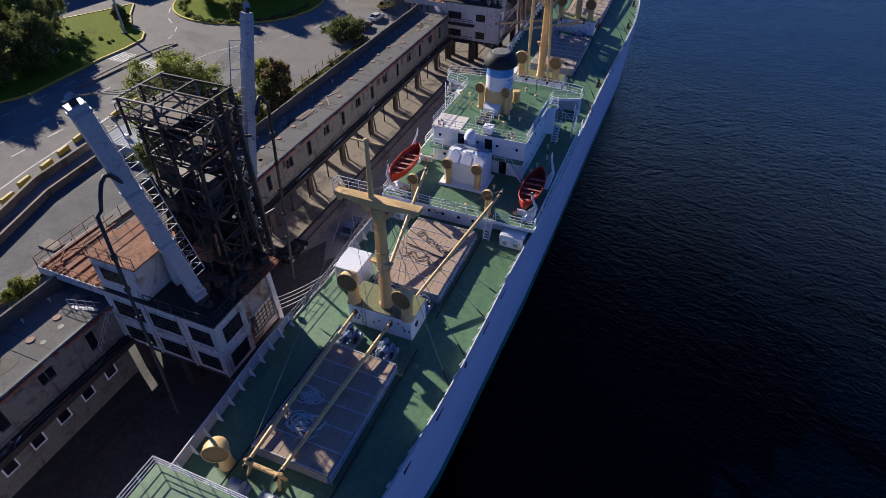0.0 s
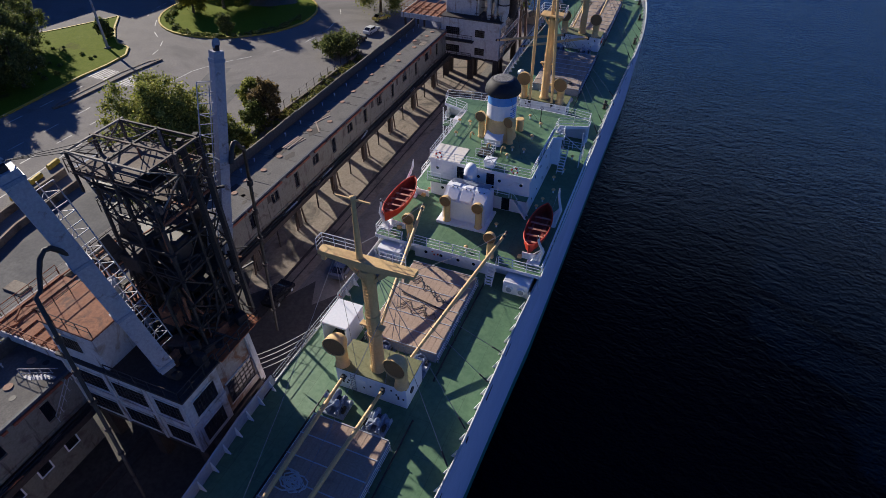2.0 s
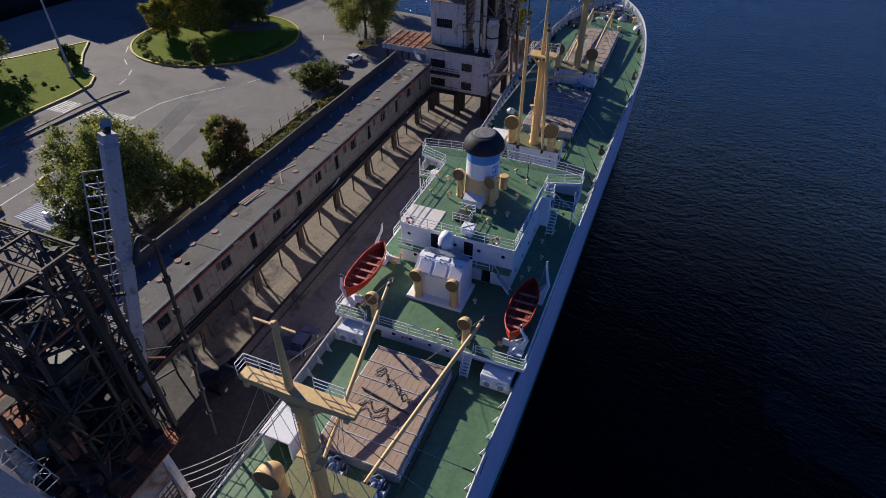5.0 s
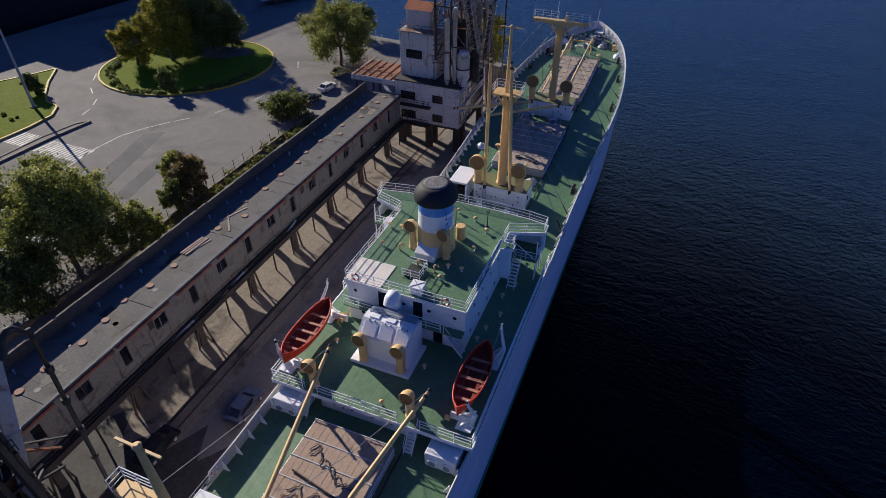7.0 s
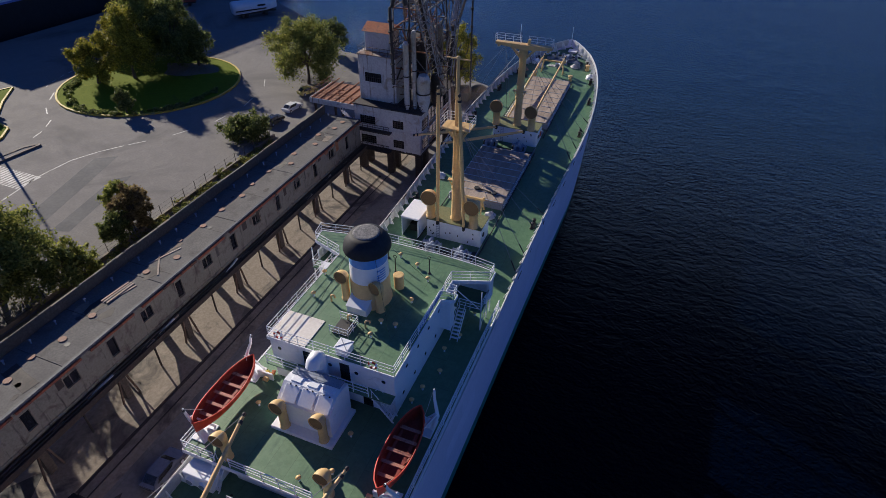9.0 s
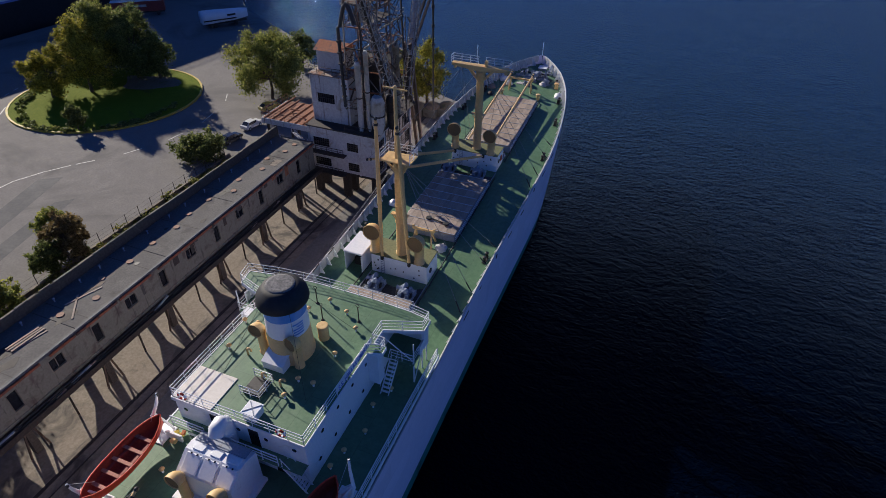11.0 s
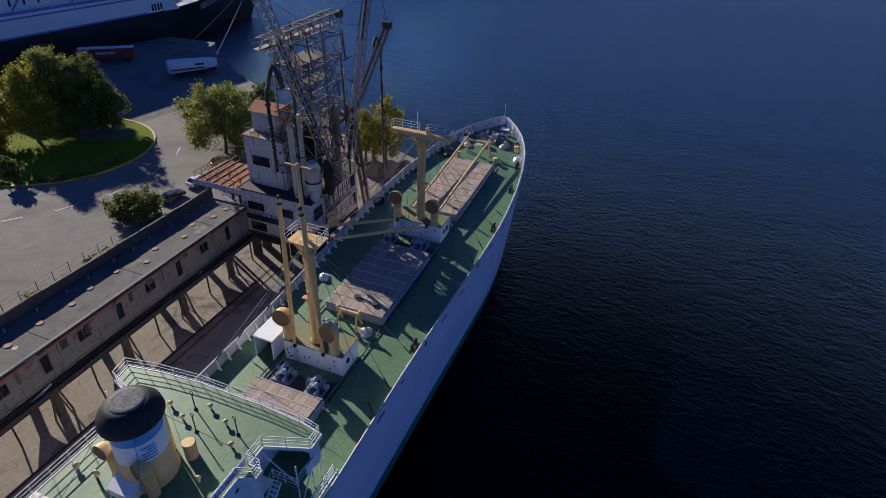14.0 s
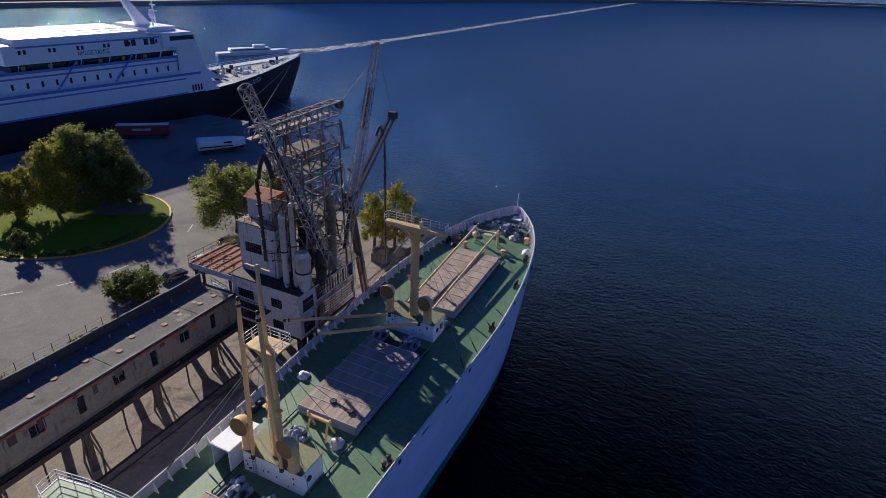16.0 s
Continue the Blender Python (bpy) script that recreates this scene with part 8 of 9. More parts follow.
part("hull", M().add([p for r in rows_ for p in r], [(i * 7 + k, (i + 1) * 7 + k, (i + 1) * 7 + k + 1, i * 7 + k + 1) for i in range(12) for k in range(6)] + [tuple(range(7))], True, mb), FERRY_WHITE, bt)
part("stripe", M().box(1.62, 1.78, -5.9, 2.5, 1.55, 1.75, 0.0, mb), BLACK, bt)
part("emblem_bar", M().box(1.60, 1.72, 0.2, 2.4, 2.2, 2.55, 0.0, mb), BLACK, bt)
for q in (-4, -2.8, 2.5):
    part("trailer_wheel", M().lathe([(0.45, -1.2), (0.45, 1.2)], 12, mb @ pose(0, q, 0.45, 0, 90, 0)), DARK, bt)
part("trailer_frame", M().box(-0.9, 0.9, -5.5, 5.5, 0.6, 0.95, 0.0, mb), DARK, bt)


# ---- trees ----
def tree(x, y, height, spread, leaf, seed, label, lobes=11, leaves=14000, trunk=0.28, z=GROUND, size=0.23, group="harbour trees"):
    rng = np.random.default_rng(seed)
    t = thing("tree", label, "tree", (x, y, z), group)
    base = Vector((x, y, z))
    fork = base + Vector((rng.uniform(-0.4, 0.4), rng.uniform(-0.4, 0.4), height * rng.uniform(0.28, 0.38)))
    wood = M().tube([base - Vector((0, 0, 0.2)), base.lerp(fork, 0.5) + Vector((rng.uniform(-0.2, 0.2), rng.uniform(-0.2, 0.2), 0)), fork], [trunk * 1.4, trunk, trunk * 0.85], 8)
    clumps = []
    for k in range(lobes):
        a = 2.4 * k + rng.uniform(-0.4, 0.4)
        lift = (k + 0.5) / lobes
        r = spread * (0.68 * math.sqrt(max(0.0, 1 - (1.9 * lift - 0.75) ** 2)) + rng.uniform(-0.08, 0.08))
        c = Vector((x + r * math.cos(a), y + r * math.sin(a), z + height * (0.25 + 0.62 * lift) + rng.uniform(-0.3, 0.3)))
        bend = fork.lerp(c, 0.5) + Vector((rng.uniform(-0.4, 0.4), rng.uniform(-0.4, 0.4), 0.3))
        wood.tube([fork - Vector((0, 0, 0.3)), bend, c], [trunk * 0.6, trunk * 0.38, trunk * 0.12], 6)
        clumps.append((c, spread * rng.uniform(0.24, 0.36)))
        for j in range(6):
            d = Vector(rng.normal(0, 1, 3)).normalized()
            e = c + Vector((d.x, d.y, d.z * 0.7)) * spread * rng.uniform(0.25, 0.52)
            clumps.append((e, spread * rng.uniform(0.09, 0.22)))
            wood.tube([c.lerp(bend, 0.3), e], [trunk * 0.16, trunk * 0.05], 5)
    part("trunk", wood, BARK, t)
    leaves = int(leaves * 1.35)
    weights = np.array([r ** 2.0 for _, r in clumps])
    pick = rng.choice(len(clumps), leaves, p=weights / weights.sum())
    cs = np.array([tuple(c) for c, _ in clumps])[pick]
    rs = np.array([r for _, r in clumps])[pick]
    d = rng.normal(0, 1, (leaves, 3))
    d /= np.linalg.norm(d, axis=1)[:, None]
    rad = rs * np.minimum(np.abs(rng.normal(0.55, 0.42, leaves)), 1.55)
    pos = cs + d * rad[:, None] * np.array([1, 1, 1.15]) + np.array([0, 0, -0.12]) * (rad ** 2)[:, None]
    u = rng.normal(0, 1, (leaves, 3))
    u /= np.linalg.norm(u, axis=1)[:, None]
    w = np.cross(u, d + rng.normal(0, 0.5, (leaves, 3)))
    w /= np.maximum(np.linalg.norm(w, axis=1)[:, None], 1e-6)
    s = size * 0.85 * rng.uniform(0.6, 1.35, leaves)[:, None]
    quad = np.stack([pos - u * s, pos + w * s * 0.55, pos + u * s, pos - w * s * 0.55], 1).reshape(-1, 3)
    me = bpy.data.meshes.new("crown")
    me.from_pydata(quad.tolist(), [], np.arange(leaves * 4).reshape(-1, 4).tolist())
    me.materials.append(leaf)
    part("crown", me, leaf, t)
    return t


tree(-90.8, 112.5, 9.5, 4.2, LEAF_GOLD, 1, "tree with golden-green foliage on the round island")
tree(-89.2, 126.0, 17.0, 6.2, LEAF_OLIVE, 2, "large olive-green tree on the round island", leaves=26000, lobes=15)
tree(-82.4, 127.2, 15.0, 6.0, LEAF_DARK, 3, "dark green tree on the round island", leaves=24000, lobes=14)
tree(-87.6, 131.0, 14.0, 4.6, LEAF_OLIVE, 4, "olive-green tree on the round island", leaves=14000)
tree(-78.6, 129.0, 9.5, 3.6, LEAF_DARK, 5, "slender dark tree on the round island", leaves=8000)
tree(-86.0, 117.6, 15.0, 5.8, LEAF_GOLD, 6, "tall tree with golden-green foliage on the round island", leaves=24000, lobes=14)
tree(-74.3, 103.5, 5.0, 1.8, LEAF_DARK, 7, "small dark tree at the island edge", leaves=3000, trunk=0.14)
tree(-50.6, 129.6, 13.6, 7.4, LEAF_OLIVE, 8, "broad olive-green tree beside the elevator", leaves=30000, lobes=17)
tree(-54.5, 147.0, 8.5, 3.6, LEAF_DARK, 9, "dark tree at the quay corner", leaves=7000)
tree(-20.0, 138.0, 14.0, 4.2, LEAF_GOLD, 10, "tall golden-green tree on the quay end", leaves=12000, size=0.2)
tree(-23.5, 136.5, 12.0, 3.6, LEAF_GOLD, 21, "golden-green tree on the quay end", leaves=9000, size=0.2)
tree(-48.0, 57.5, 13.5, 7.2, LEAF_OLIVE, 11, "large olive tree between road and gallery", leaves=34000, lobes=18)
tree(-45.0, 49.5, 7.0, 4.2, LEAF_DARK, 12, "dark bushy tree behind the gallery", leaves=9000)
tree(-41.5, 62.5, 6.5, 3.4, LEAF_OLIVE, 13, "olive tree behind the gallery", leaves=7000)
tree(-43.8, 75.2, 7.0, 2.7, LEAF_BROWN, 14, "brownish dry-leaved tree by the fence", leaves=7000)
tree(-47.2, 76.0, 6.5, 2.4, LEAF_OLIVE, 15, "small olive tree by the fence", leaves=5500)
tree(-44.2, 72.0, 4.4, 2.2, LEAF_DARK, 16, "dark bush by the fence", leaves=5000)
tree(-46.9, 103.6, 4.4, 4.2, LEAF_DARK, 17, "broad grey-green bush by the parked cars", leaves=11000)
tree(-40.0, 21.5, 4.2, 1.9, LEAF_OLIVE, 18, "small green tree by the gallery roof", leaves=4000)
for k, (x, y, h, r) in enumerate(((-95.5, 63.0, 11.5, 4.8), (-101.5, 74.0, 13.5, 6.0), (-94.0, 57.0, 11.5, 5.0), (-104.0, 62.0, 13.0, 6.0), (-108.5, 81.0, 13.0, 6.0), (-92.0, 68.5, 10.5, 4.4), (-109.0, 70.0, 12.5, 5.6), (-97.5, 93.0, 4.2, 1.7))):
    tree(x, y, h, r, LEAF_DARK, 30 + k, "dark green pine-like tree on the roadside grass", leaves=18000 if r > 3 else 5000)
rng_ = np.random.default_rng(77)
pts = []
for k in range(150):
    a = rng_.uniform(3.3, 6.4) if k < 90 else rng_.uniform(2.4, 3.4)
    rr = rng_.uniform(15.0, 16.4)
    pts.append((RC[0] + rr * math.cos(a), RC[1] + rr * math.sin(a), GROUND + 0.2, rng_.uniform(0.3, 0.8)))
def shrub_mass(name, spots, leaf, label, per=70, size=0.2, seed=5):
    g = np.random.default_rng(seed)
    q, f = [], []
    for x, y, z, r in spots:
        d = g.normal(0, 1, (per, 3))
        d /= np.linalg.norm(d, axis=1)[:, None]
        p = np.array([x, y, z + r * 0.4]) + d * r * g.uniform(0.4, 1.0, (per, 1)) * np.array([1, 1, 0.7])
        p[:, 2] = np.maximum(p[:, 2], z)
        u = g.normal(0, 1, (per, 3))
        w = np.cross(u, d)
        s = size * g.uniform(0.6, 1.3, (per, 1))
        u = u / np.linalg.norm(u, axis=1)[:, None] * s
        w = w / np.maximum(np.linalg.norm(w, axis=1)[:, None], 1e-6) * s * 0.6
        q.append(np.stack([p - u, p + w, p + u, p - w], 1).reshape(-1, 3))
    q = np.concatenate(q)
    me = bpy.data.meshes.new(name)
    me.from_pydata(q.tolist(), [], np.arange(len(q)).reshape(-1, 4).tolist())
    return solo(name, me, leaf, label, "shrubs", kind="stuff")


shrub_mass("hedge", pts, LEAF_DARK, "low clipped dark hedge round the island", seed=6)
sp = [(-42.4 + rng_.uniform(-1.2, 2.6), rng_.uniform(66, 104), GROUND, rng_.uniform(0.3, 1.1)) for k in range(110)]
shrub_mass("scrub", sp, LEAF_SCRUB, "dry yellow-green scrub and palm shoots along the fence", seed=8)
sp = [(rng_.uniform(-41, -31), rng_.uniform(30, 100), GROUND, rng_.uniform(0.3, 1.0)) for k in range(120)]
shrub_mass("weeds", sp, LEAF_DARK, "rank dark weeds behind the gallery", seed=9)
sp = [(rng_.uniform(-118, -91), rng_.uniform(55, 86), GROUND + 0.2, rng_.uniform(0.25, 0.7)) for k in range(70)]
shrub_mass("undergrowth", sp, LEAF_DARK, "dark low bushes on the roadside grass", seed=10)

# ---- the ferry across the basin ----
FX1, FX0 = -125.0, -152.0
ferry = thing("ferry", "large white passenger ferry with a black hull, moored across the basin", "ferry", (-138, 150, 0))
FERRY_BOOT = surface("dull_red_boot", (0.05, 0.012, 0.012), (0.075, 0.018, 0.016), 0.5, 0.6, 0.05)
FH = [(50, 13.5), (196, 13.5), (212.3, 12.2), (228.6, 9.4), (245, 5.4), (257.2, 2.0), (265.2, 0.05)]
FST = [50, 90, 130, 160, 180, 196, 204, 212.3, 220.5, 228.6, 237, 245, 251.8, 257.2, 261.3, 265.2]
FC = -138.5
def fz(y):
    return 13.1 + 4.0 * max(0.0, (y - 190) / 75) ** 1.5


def fhalf(y, z):
    full = interp(y, FH)
    fine = interp(y, [(50, 13.4), (180, 13.4), (201.4, 10.0), (221.8, 6.0), (239.5, 2.4), (250.4, 0.3), (265.2, 0.02)])
    t = min(max(z / fz(y), 0), 1)
    return lerp(fine, full, t ** 0.8)


def fstem(y, z):
    return y - (1 - min(max(z / 15.0, 0), 1)) * 11.0 * max(0, (y - 222) / 43) ** 1.6


for nm, lo, hi, mt in (("hull", 4.6, None, FERRY_BLACK), ("boot_topping", -2.0, 4.6, FERRY_BOOT)):
    n = len(FST)
    for s in (-1, 1):
        rows_ = []
        for k in range(7):
            zs = [lerp(lo, fz(y) if hi is None else hi, k / 6) for y in FST]
            rows_ += [(FC + s * fhalf(y, z), fstem(y, z), z) for y, z in zip(FST, zs)]
        quads = [(k * n + i, k * n + i + 1, (k + 1) * n + i + 1, (k + 1) * n + i) for k in range(6) for i in range(n - 1)]
        part(nm, M().add(rows_, quads if s > 0 else [q[::-1] for q in quads], True), mt, ferry)
fd_ = M()
fl = [(FC - interp(y, FH), y, fz(y)) for y in FST]
fr_ = [(FC + interp(y, FH), y, fz(y)) for y in FST]
part("fore_deck", fd_.strip(fl, fr_), surface("ferry_deck", (0.22, 0.25, 0.24), (0.30, 0.32, 0.31), 0.5, 0.7, 0.1), ferry)
blw = M()
for s in (-1, 1):
    lo = [(FC + s * interp(y, FH), y, fz(y)) for y in FST if y >= 190]
    hi = [(FC + s * interp(y, FH), y, fz(y) + 1.0) for y in FST if y >= 190]
    blw.strip(*((lo, hi) if s > 0 else (hi, lo)))
    blw.strip(*((hi, lo) if s > 0 else (lo, hi)))
part("bow_bulwark", blw, FERRY_WHITE, ferry)
cut = lambda x0, x1, ya, yb, yt, z0, z1: M().add([(x0, ya, z0), (x1, ya, z0), (x1, yb, z0), (x0, yb, z0), (x0, ya, z1), (x1, ya, z1), (x1, yt, z1), (x0, yt, z1)], [(3, 2, 1, 0), (4, 5, 6, 7), (0, 1, 5, 4), (1, 2, 6, 5), (2, 3, 7, 6), (3, 0, 4, 7)])
part("side_plating", cut(FX0 + 0.2, FX1 - 0.02, 50, 203, 197, 13.0, 18.4), FERRY_WHITE, ferry, "white side plating")
part("passenger_deck", cut(FX0 + 0.9, FX1 - 0.9, 100, 196, 190, 18.4, 23.6), FERRY_WHITE, ferry, "white passenger deck with small windows")
# shade of the promenade recess, given as a box in dark glass colour
part("boat_deck_shade", M().box(FX0 + 2.6, FX1 - 2.6, 128, 186, 23.6, 25.6), GLASS_DARK, ferry, "recessed promenade with its shade painted dark")
part("upper_deck", cut(FX0 + 1.0, FX1 - 1.0, 126, 190, 187, 25.5, 29.9), FERRY_WHITE, ferry)
part("top_deck", cut(FX0 + 1.6, FX1 - 1.6, 130, 176, 175, 29.9, 31.2), FERRY_WHITE, ferry)
part("bridge", cut(FX0 - 0.6, FX1 + 0.6, 180, 194, 192.5, 26.6, 30.4), FERRY_WHITE, ferry, "white wheelhouse across the ship")
part("bridge_window_band", cut(FX0 - 0.64, FX1 + 0.64, 183, 193.9, 193.2, 28.3, 29.5), GLASS_DARK, ferry)
part("bridge_top", M().box(FX0 + 4, FX1 - 4, 178, 190, 30.4, 31.6, 0.2), FERRY_WHITE, ferry)
for z in (18.4, 23.6):
    part("blue_band", M().box(FX1 - 1.0 if z > 20 else FX1 - 0.2, FX1 - 0.6 if z > 20 else FX1 + 0.02, 101, 195, z - 0.15, z + 0.5), FERRY_BLUE, ferry)
part("fin_mast", M().add([(FC - 1, 181, 31), (FC + 1, 181, 31), (FC + 1, 187, 31), (FC - 1, 187, 31), (FC - 0.4, 176, 38.5), (FC + 0.4, 176, 38.5), (FC + 0.4, 178.5, 38.5), (FC - 0.4, 178.5, 38.5)], [(4, 5, 6, 7), (0, 1, 5, 4), (1, 2, 6, 5), (2, 3, 7, 6), (3, 0, 4, 7)]), FERRY_WHITE, ferry)
part("radar_mast", M().tube([(FC, 189, 31), (FC, 188.5, 37.5)], 0.3, 8).box(FC - 2, FC + 2, 188.3, 188.9, 35.0, 35.3).box(FC - 1.4, FC + 1.4, 188.3, 188.9, 36.5, 36.8), FERRY_WHITE, ferry)
part("radar_dome", M().lathe([(0.3, 31.5), (0.3, 33.2), (0.9, 33.8), (1.05, 34.6), (0.75, 35.4), (0.05, 35.8)], 12, pose(FC + 5, 184, 0)), FERRY_WHITE, ferry)
for k in range(19):
    y = 103 + 4.6 * k
    part("window", M().box(FX1 - 0.95, FX1 - 0.86, y, y + 0.8, 20.0, 21.4, 0.04), GLASS_DARK, ferry)
    if k % 2 == 0 and y > 128:
        for d in (0, 1.5):
            part("window", M().box(FX1 - 1.06, FX1 - 0.96, y + d, y + d + 0.9, 27.8, 28.8, 0.04), GLASS_DARK, ferry)
for y in (166.0, 168.6, 173.5, 176.1):
    part("window", M().box(FX1 - 1.06, FX1 - 0.95, y, y + 1.8, 27.6, 29.2, 0.05), GLASS_DARK, ferry)
for k in range(4):
    part("hawse_slot", M().box(FX1 - 0.06, FX1 + 0.03, 190.2 + 1.3 * k, 191.0 + 1.3 * k, 13.6, 15.4, 0.02), BLACK, ferry)
for k in range(6):
    y = 130 + 10 * k
    part("davit_arm", M().beam((FX1 - 2.4, y, 23.6), (FX1 - 1.2, y, 25.5), 0.25), FERRY_WHITE, ferry)
for k in range(3):
    part("side_door", M().box(FX1 - 0.03, FX1 + 0.03, 92 + 27 * k, 100 + 27 * k, 13.4, 18.0, 0.02), FERRY_WHITE, ferry)
part("promenade_rail", rail_line([(FX1 - 0.3, 102, 18.4), (FX1 - 0.3, 190, 18.4)], 1.1, 2, 4.0, 0.06), FERRY_WHITE, ferry)
part("top_rail", rail_line([(FX1 - 1.7, 131, 31.2), (FX1 - 1.7, 174, 31.2)], 1.1, 2, 4.0, 0.06), FERRY_WHITE, ferry)
for k, (x, y, r) in enumerate(((-135, 206, 1.5), (-141, 208, 1.5), (-136, 214, 1.0), (-140, 218, 1.0), (-138, 226, 0.9))):
    part("mooring_winch", M().lathe([(r, -1.4), (r * 0.6, -1.2), (r * 0.6, 1.2), (r, 1.4)], 12, pose(x, y, fz(y) + r, 0, 90, 0)), BLACK if k < 2 else GREY_METAL, ferry)
rngf = np.random.default_rng(4)
for k in range(26):
    y = rngf.uniform(206, 252)
    x, r = FC + rngf.uniform(-0.8, 0.8) * interp(y, FH), rngf.uniform(0.3, 0.9)
    part("deck_fitting", M().box(x - r, x + r, y - r * 0.8, y + r * 0.8, fz(y), fz(y) + rngf.uniform(0.6, 2.2), 0.1), (FERRY_WHITE, GREY_METAL, BLACK)[k % 3], ferry)
part("tarred_cover", M().lathe([(2.4, 0), (2.3, 1.6), (1.6, 2.7), (0.3, 3.1)], 12, pose(FC + 2.5, 210, fz(210))), BLACK, ferry, "black covered winch on the foredeck")
for s_ in (-1, 1):
    part("bow_rail", rail_line([(FC + s_ * (interp(y, FH) - 0.2), y, fz(y) + 1.0) for y in (202, 212.3, 220.5, 228.6, 237, 245, 251.8, 257.2, 261.3)], 1.0, 2, 3.0, 0.05), FERRY_WHITE, ferry)
part("wing_screen", M().add([(FX1 - 0.3, 186, 18.4), (FX1 - 0.3, 206, 15.6), (FX1 - 0.3, 198.5, 19.5), (FX1 - 0.3, 194.5, 27.0), (FX1 - 0.3, 186, 27.0), (FX1 - 0.7, 186, 18.4), (FX1 - 0.7, 206, 15.6), (FX1 - 0.7, 198.5, 19.5), (FX1 - 0.7, 194.5, 27.0), (FX1 - 0.7, 186, 27.0)], [(0, 1, 2, 3, 4), (9, 8, 7, 6, 5), (0, 5, 6, 1), (1, 6, 7, 2), (2, 7, 8, 3), (3, 8, 9, 4)]), FERRY_WHITE, ferry, "white screen sweeping from bridge to foredeck")
for k in range(6):
    part("promenade_lamp", M().box(FX1 - 2.62, FX1 - 2.5, 131 + 8.5 * k, 132.4 + 8.5 * k, 24.0, 24.9, 0.05), KERB_YELLOW, ferry)
for za, zb, x_ in ((13.05, 13.5, FX1 + 0.02), (17.2, 17.6, FX1 + 0.01), (22.3, 22.7, FX1 - 0.87), (29.2, 29.6, FX1 - 0.97)):
    part("blue_band", M().box(x_ - 0.04, x_ + 0.03, 130 if za > 25 else 102, 188, za, zb), FERRY_BLUE, ferry)
for ya in (140, 160):
    part("side_stair", M().beam((FX1 - 0.7, ya, 19.0), (FX1 - 0.7, ya + 8, 25.4), 0.9, 0.2), FERRY_BLUE, ferry)
part("fore_screen", cut(FX0 + 1.2, FX1 - 1.2, 188, 203, 196, 15.2, 19.4), FERRY_WHITE, ferry)


lettering("ΝΗΣΟΣ ΣΑΜΟΣ", Matrix.Translation((FX1 - 0.96, 149.0, 26.4)) @ pose(0, 0, 0, 90, 0, 90), 1.5, GLASS_DARK, ferry)
n0, n1 = Vector((FC + fhalf(214, 12.2) + 1.3, fstem(214, 12.2), 11.4)), Vector((FC + fhalf(238, 13.4) + 1.3, fstem(238, 13.4), 13.2))
lettering("NISSOS SAMOS", Matrix.Translation(n0) @ pose(0, 0, 0, 90, 0, math.degrees(math.atan2((n1 - n0).y, (n1 - n0).x))) @ pose(0, 0, 0, 0, 0, 4), 2.3, ROPE, ferry)
# moored along the quay, its bow past the quay's end
ferry.matrix_basis = pose(-132.0, 245.7, -4.4, 0, 0, -9) @ Matrix.Diagonal((1.0, 0.783, 1.08, 1)) @ Matrix.Translation((-FC, -257.3, 0)) @ ferry.matrix_basis
for a, b in (((-127, 236, 10.5), (-112, 190.0, GROUND + 0.6)), ((-131.5, 247, 12.0), (-98, 185.0, GROUND + 0.6))):
    a, b = Vector(a), Vector(b)
    solo("mooring_line", M().tube([a.lerp(b, k / 6) - Vector((0, 0, 1.6 * k / 6 * (1 - k / 6))) for k in range(7)], 0.06, 5), ROPE, "pale mooring line from the ferry to the quay", "rope", "mooring lines")

# ---- far mole, passing boat and its wake ----
mole_line = [(-760, -60), (-640, 160), (-560, 330), (-505, 480), (-440, 640), (-330, 850), (-250, 985), (-60, 1250), (300, 1560), (900, 1800), (1700, 1900)]
mole = M()
for a, b in zip(mole_line, mole_line[1:]):
    a, b = Vector((*a, 0)), Vector((*b, 0))
    d = (b - a).normalized()
    s = Vector((d.y, -d.x, 0))
    mole.prism([tuple(v)[:2] for v in (a + s * 6, b + s * 6, b - s * 30, a - s * 30)], -4, 2.6)
    mole.prism([tuple(v)[:2] for v in (a - s * 10, b - s * 10, b - s * 13, a - s * 13)], 2.6, 6.0)
solo("backdrop_mole", mole, ROCK, "long low stone breakwater far across the harbour", "breakwater", kind="structure")
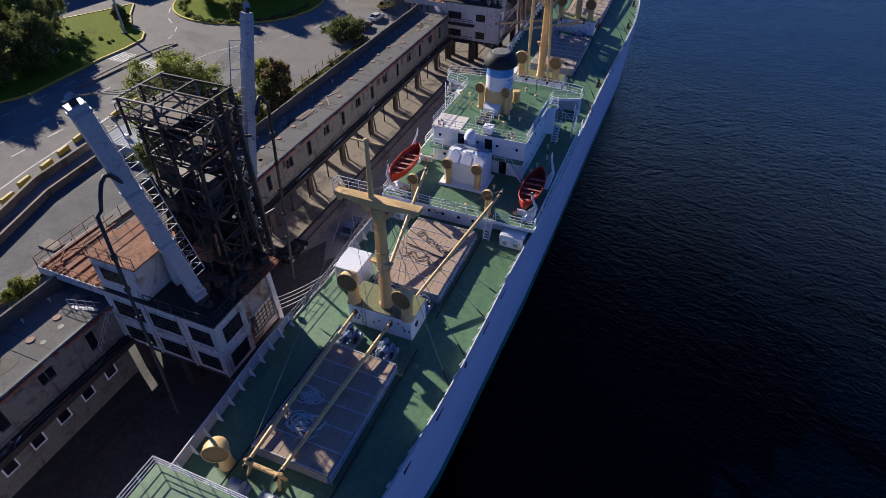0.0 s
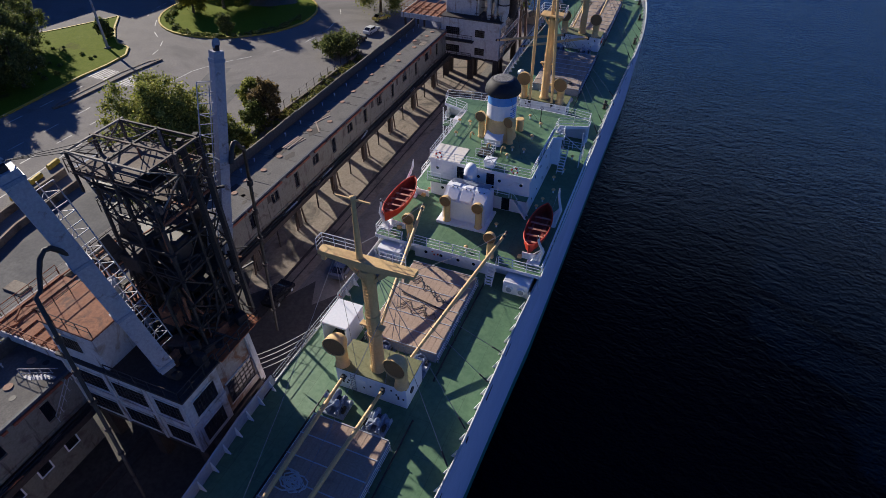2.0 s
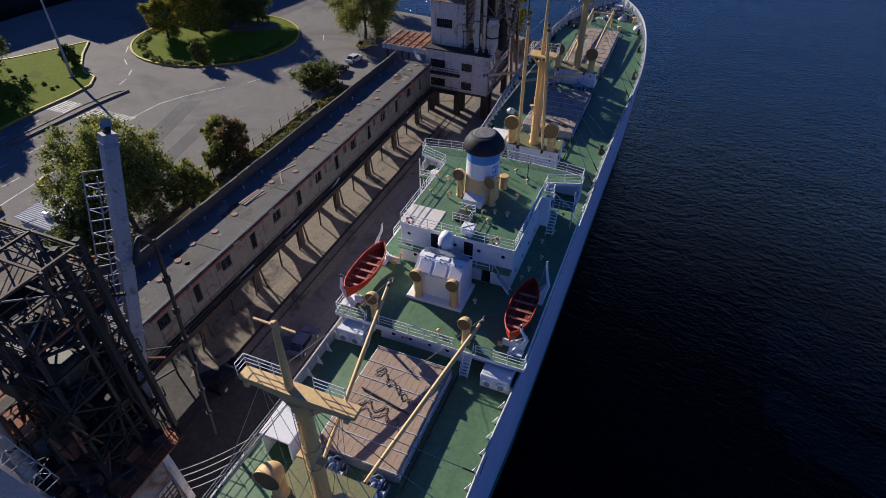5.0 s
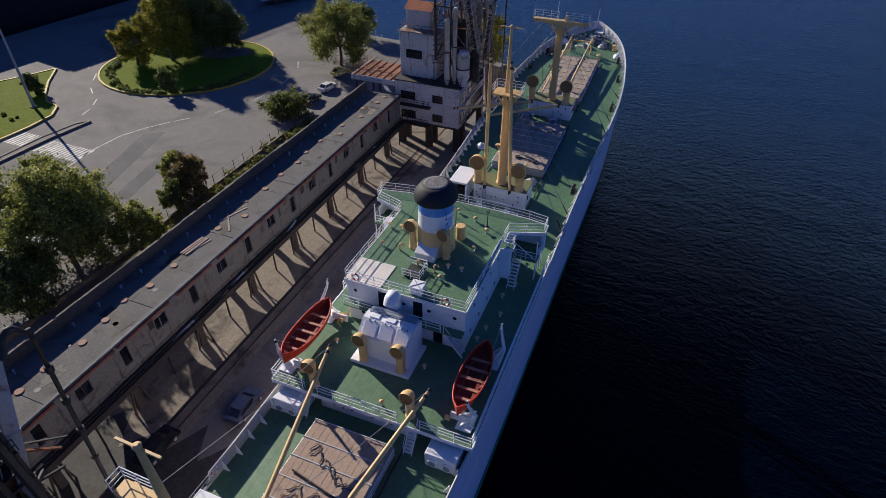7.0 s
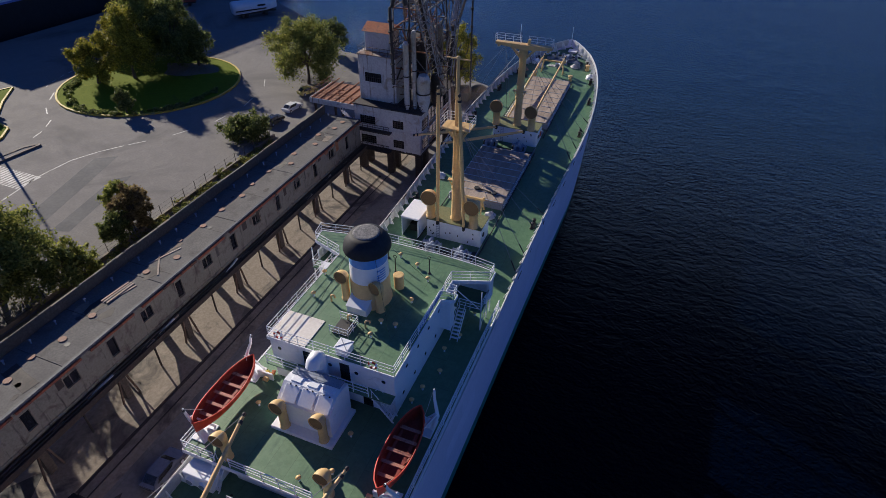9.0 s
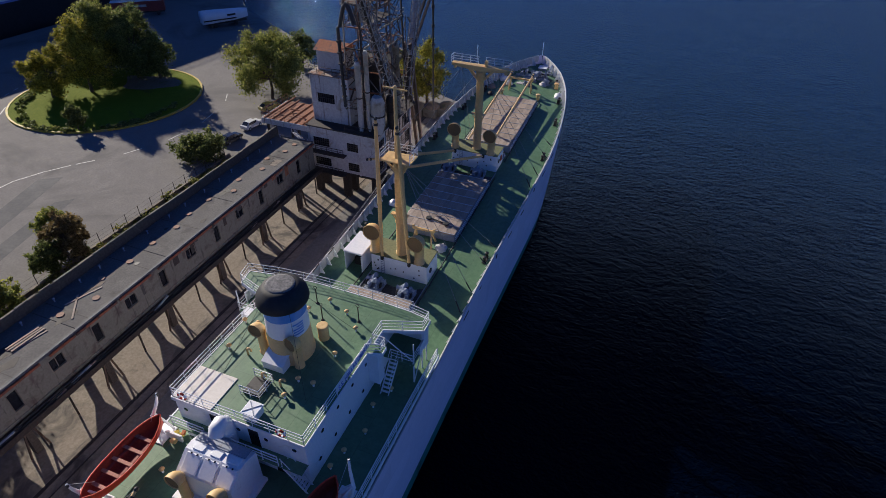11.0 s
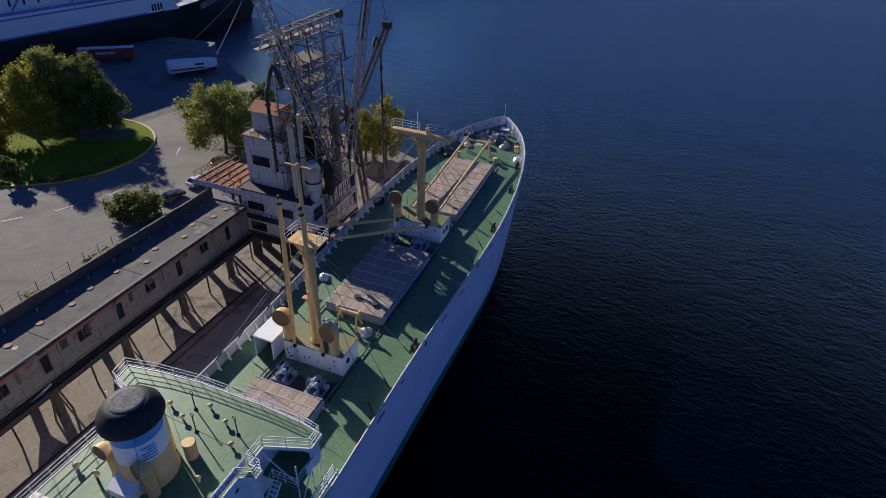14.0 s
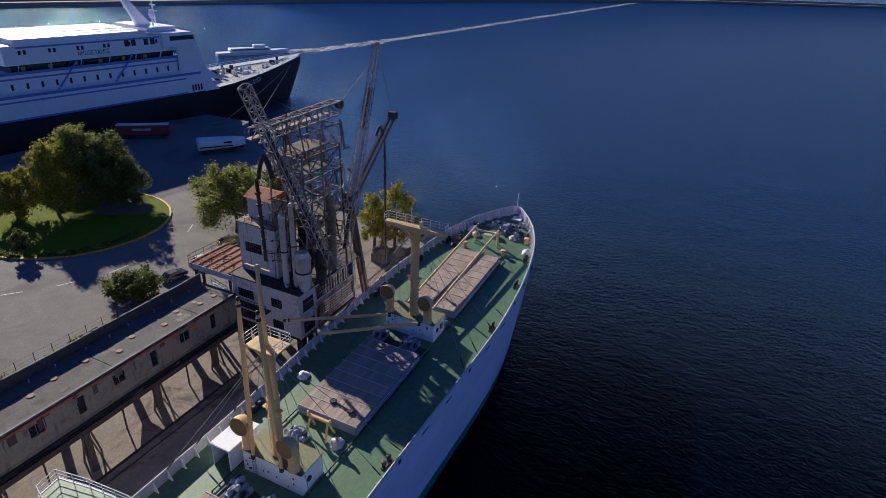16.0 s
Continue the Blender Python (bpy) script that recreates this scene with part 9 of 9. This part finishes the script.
wake_c = [(-218, 331, 7.0), (-203, 352, 8.0), (-197, 401, 6.0), (-187, 514, 5.0), (-175, 700, 5.0), (-142, 1132, 6.0)]
wake = M()
rng_ = np.random.default_rng(12)
for (ax, ay, wa), (bx, by, wb) in zip(wake_c, wake_c[1:]):
    a, b = Vector((ax, ay, 0)), Vector((bx, by, 0))
    d = (b - a).normalized()
    s = Vector((d.y, -d.x, 0))
    for k in range(int(140 + (b - a).length * 2.2)):
        t = rng_.uniform()
        c = a.lerp(b, t) + s * rng_.normal(0, lerp(wa, wb, t) * 0.42) + Vector((0, 0, SEA + 0.05))
        l, w = rng_.uniform(0.8, 4.0), rng_.uniform(0.2, 0.9)
        wake.add([c - d * l, c + s * w, c + d * l, c - s * w], [(0, 1, 2, 3)])
solo("wake_foam", wake, FOAM, "pale broken foam of a boat's wake", "foam", kind="stuff")

mb2 = pose(-219, 320, SEA, 0, 0, -31) @ Matrix.Diagonal((1.0, 1.35, 0.78, 1.0))
pb = thing("passing_boat", "small white passenger boat heading past the ferry", "boat", (-219, 320, SEA))
rows_ = []
for i in range(11):
    u = i / 10
    w = 3.2 * (1 - max(0, (u - 0.6) / 0.4) ** 2)
    rows_ += [(-w * 0.8, -15 + 30 * u, -0.5), (-w, -15 + 30 * u, 2.0 + 1.2 * u * u), (w, -15 + 30 * u, 2.0 + 1.2 * u * u), (w * 0.8, -15 + 30 * u, -0.5)]
part("hull", M().add(rows_, [(i * 4 + k, (i + 1) * 4 + k, (i + 1) * 4 + k + 1, i * 4 + k + 1) for i in range(10) for k in range(3)] + [(0, 1, 2, 3)], False, mb2), FERRY_WHITE, pb)
part("cabin", M().box(-2.4, 2.4, -10, 7, 2.0, 4.6, 0.4, mb2), FERRY_WHITE, pb)
part("window_band", M().box(-2.43, 2.43, -9, 6, 3.2, 4.0, 0.0, mb2), GLASS_DARK, pb)
part("wheelhouse", M().box(-1.7, 1.7, 0, 5, 4.6, 6.6, 0.3, mb2), FERRY_WHITE, pb)
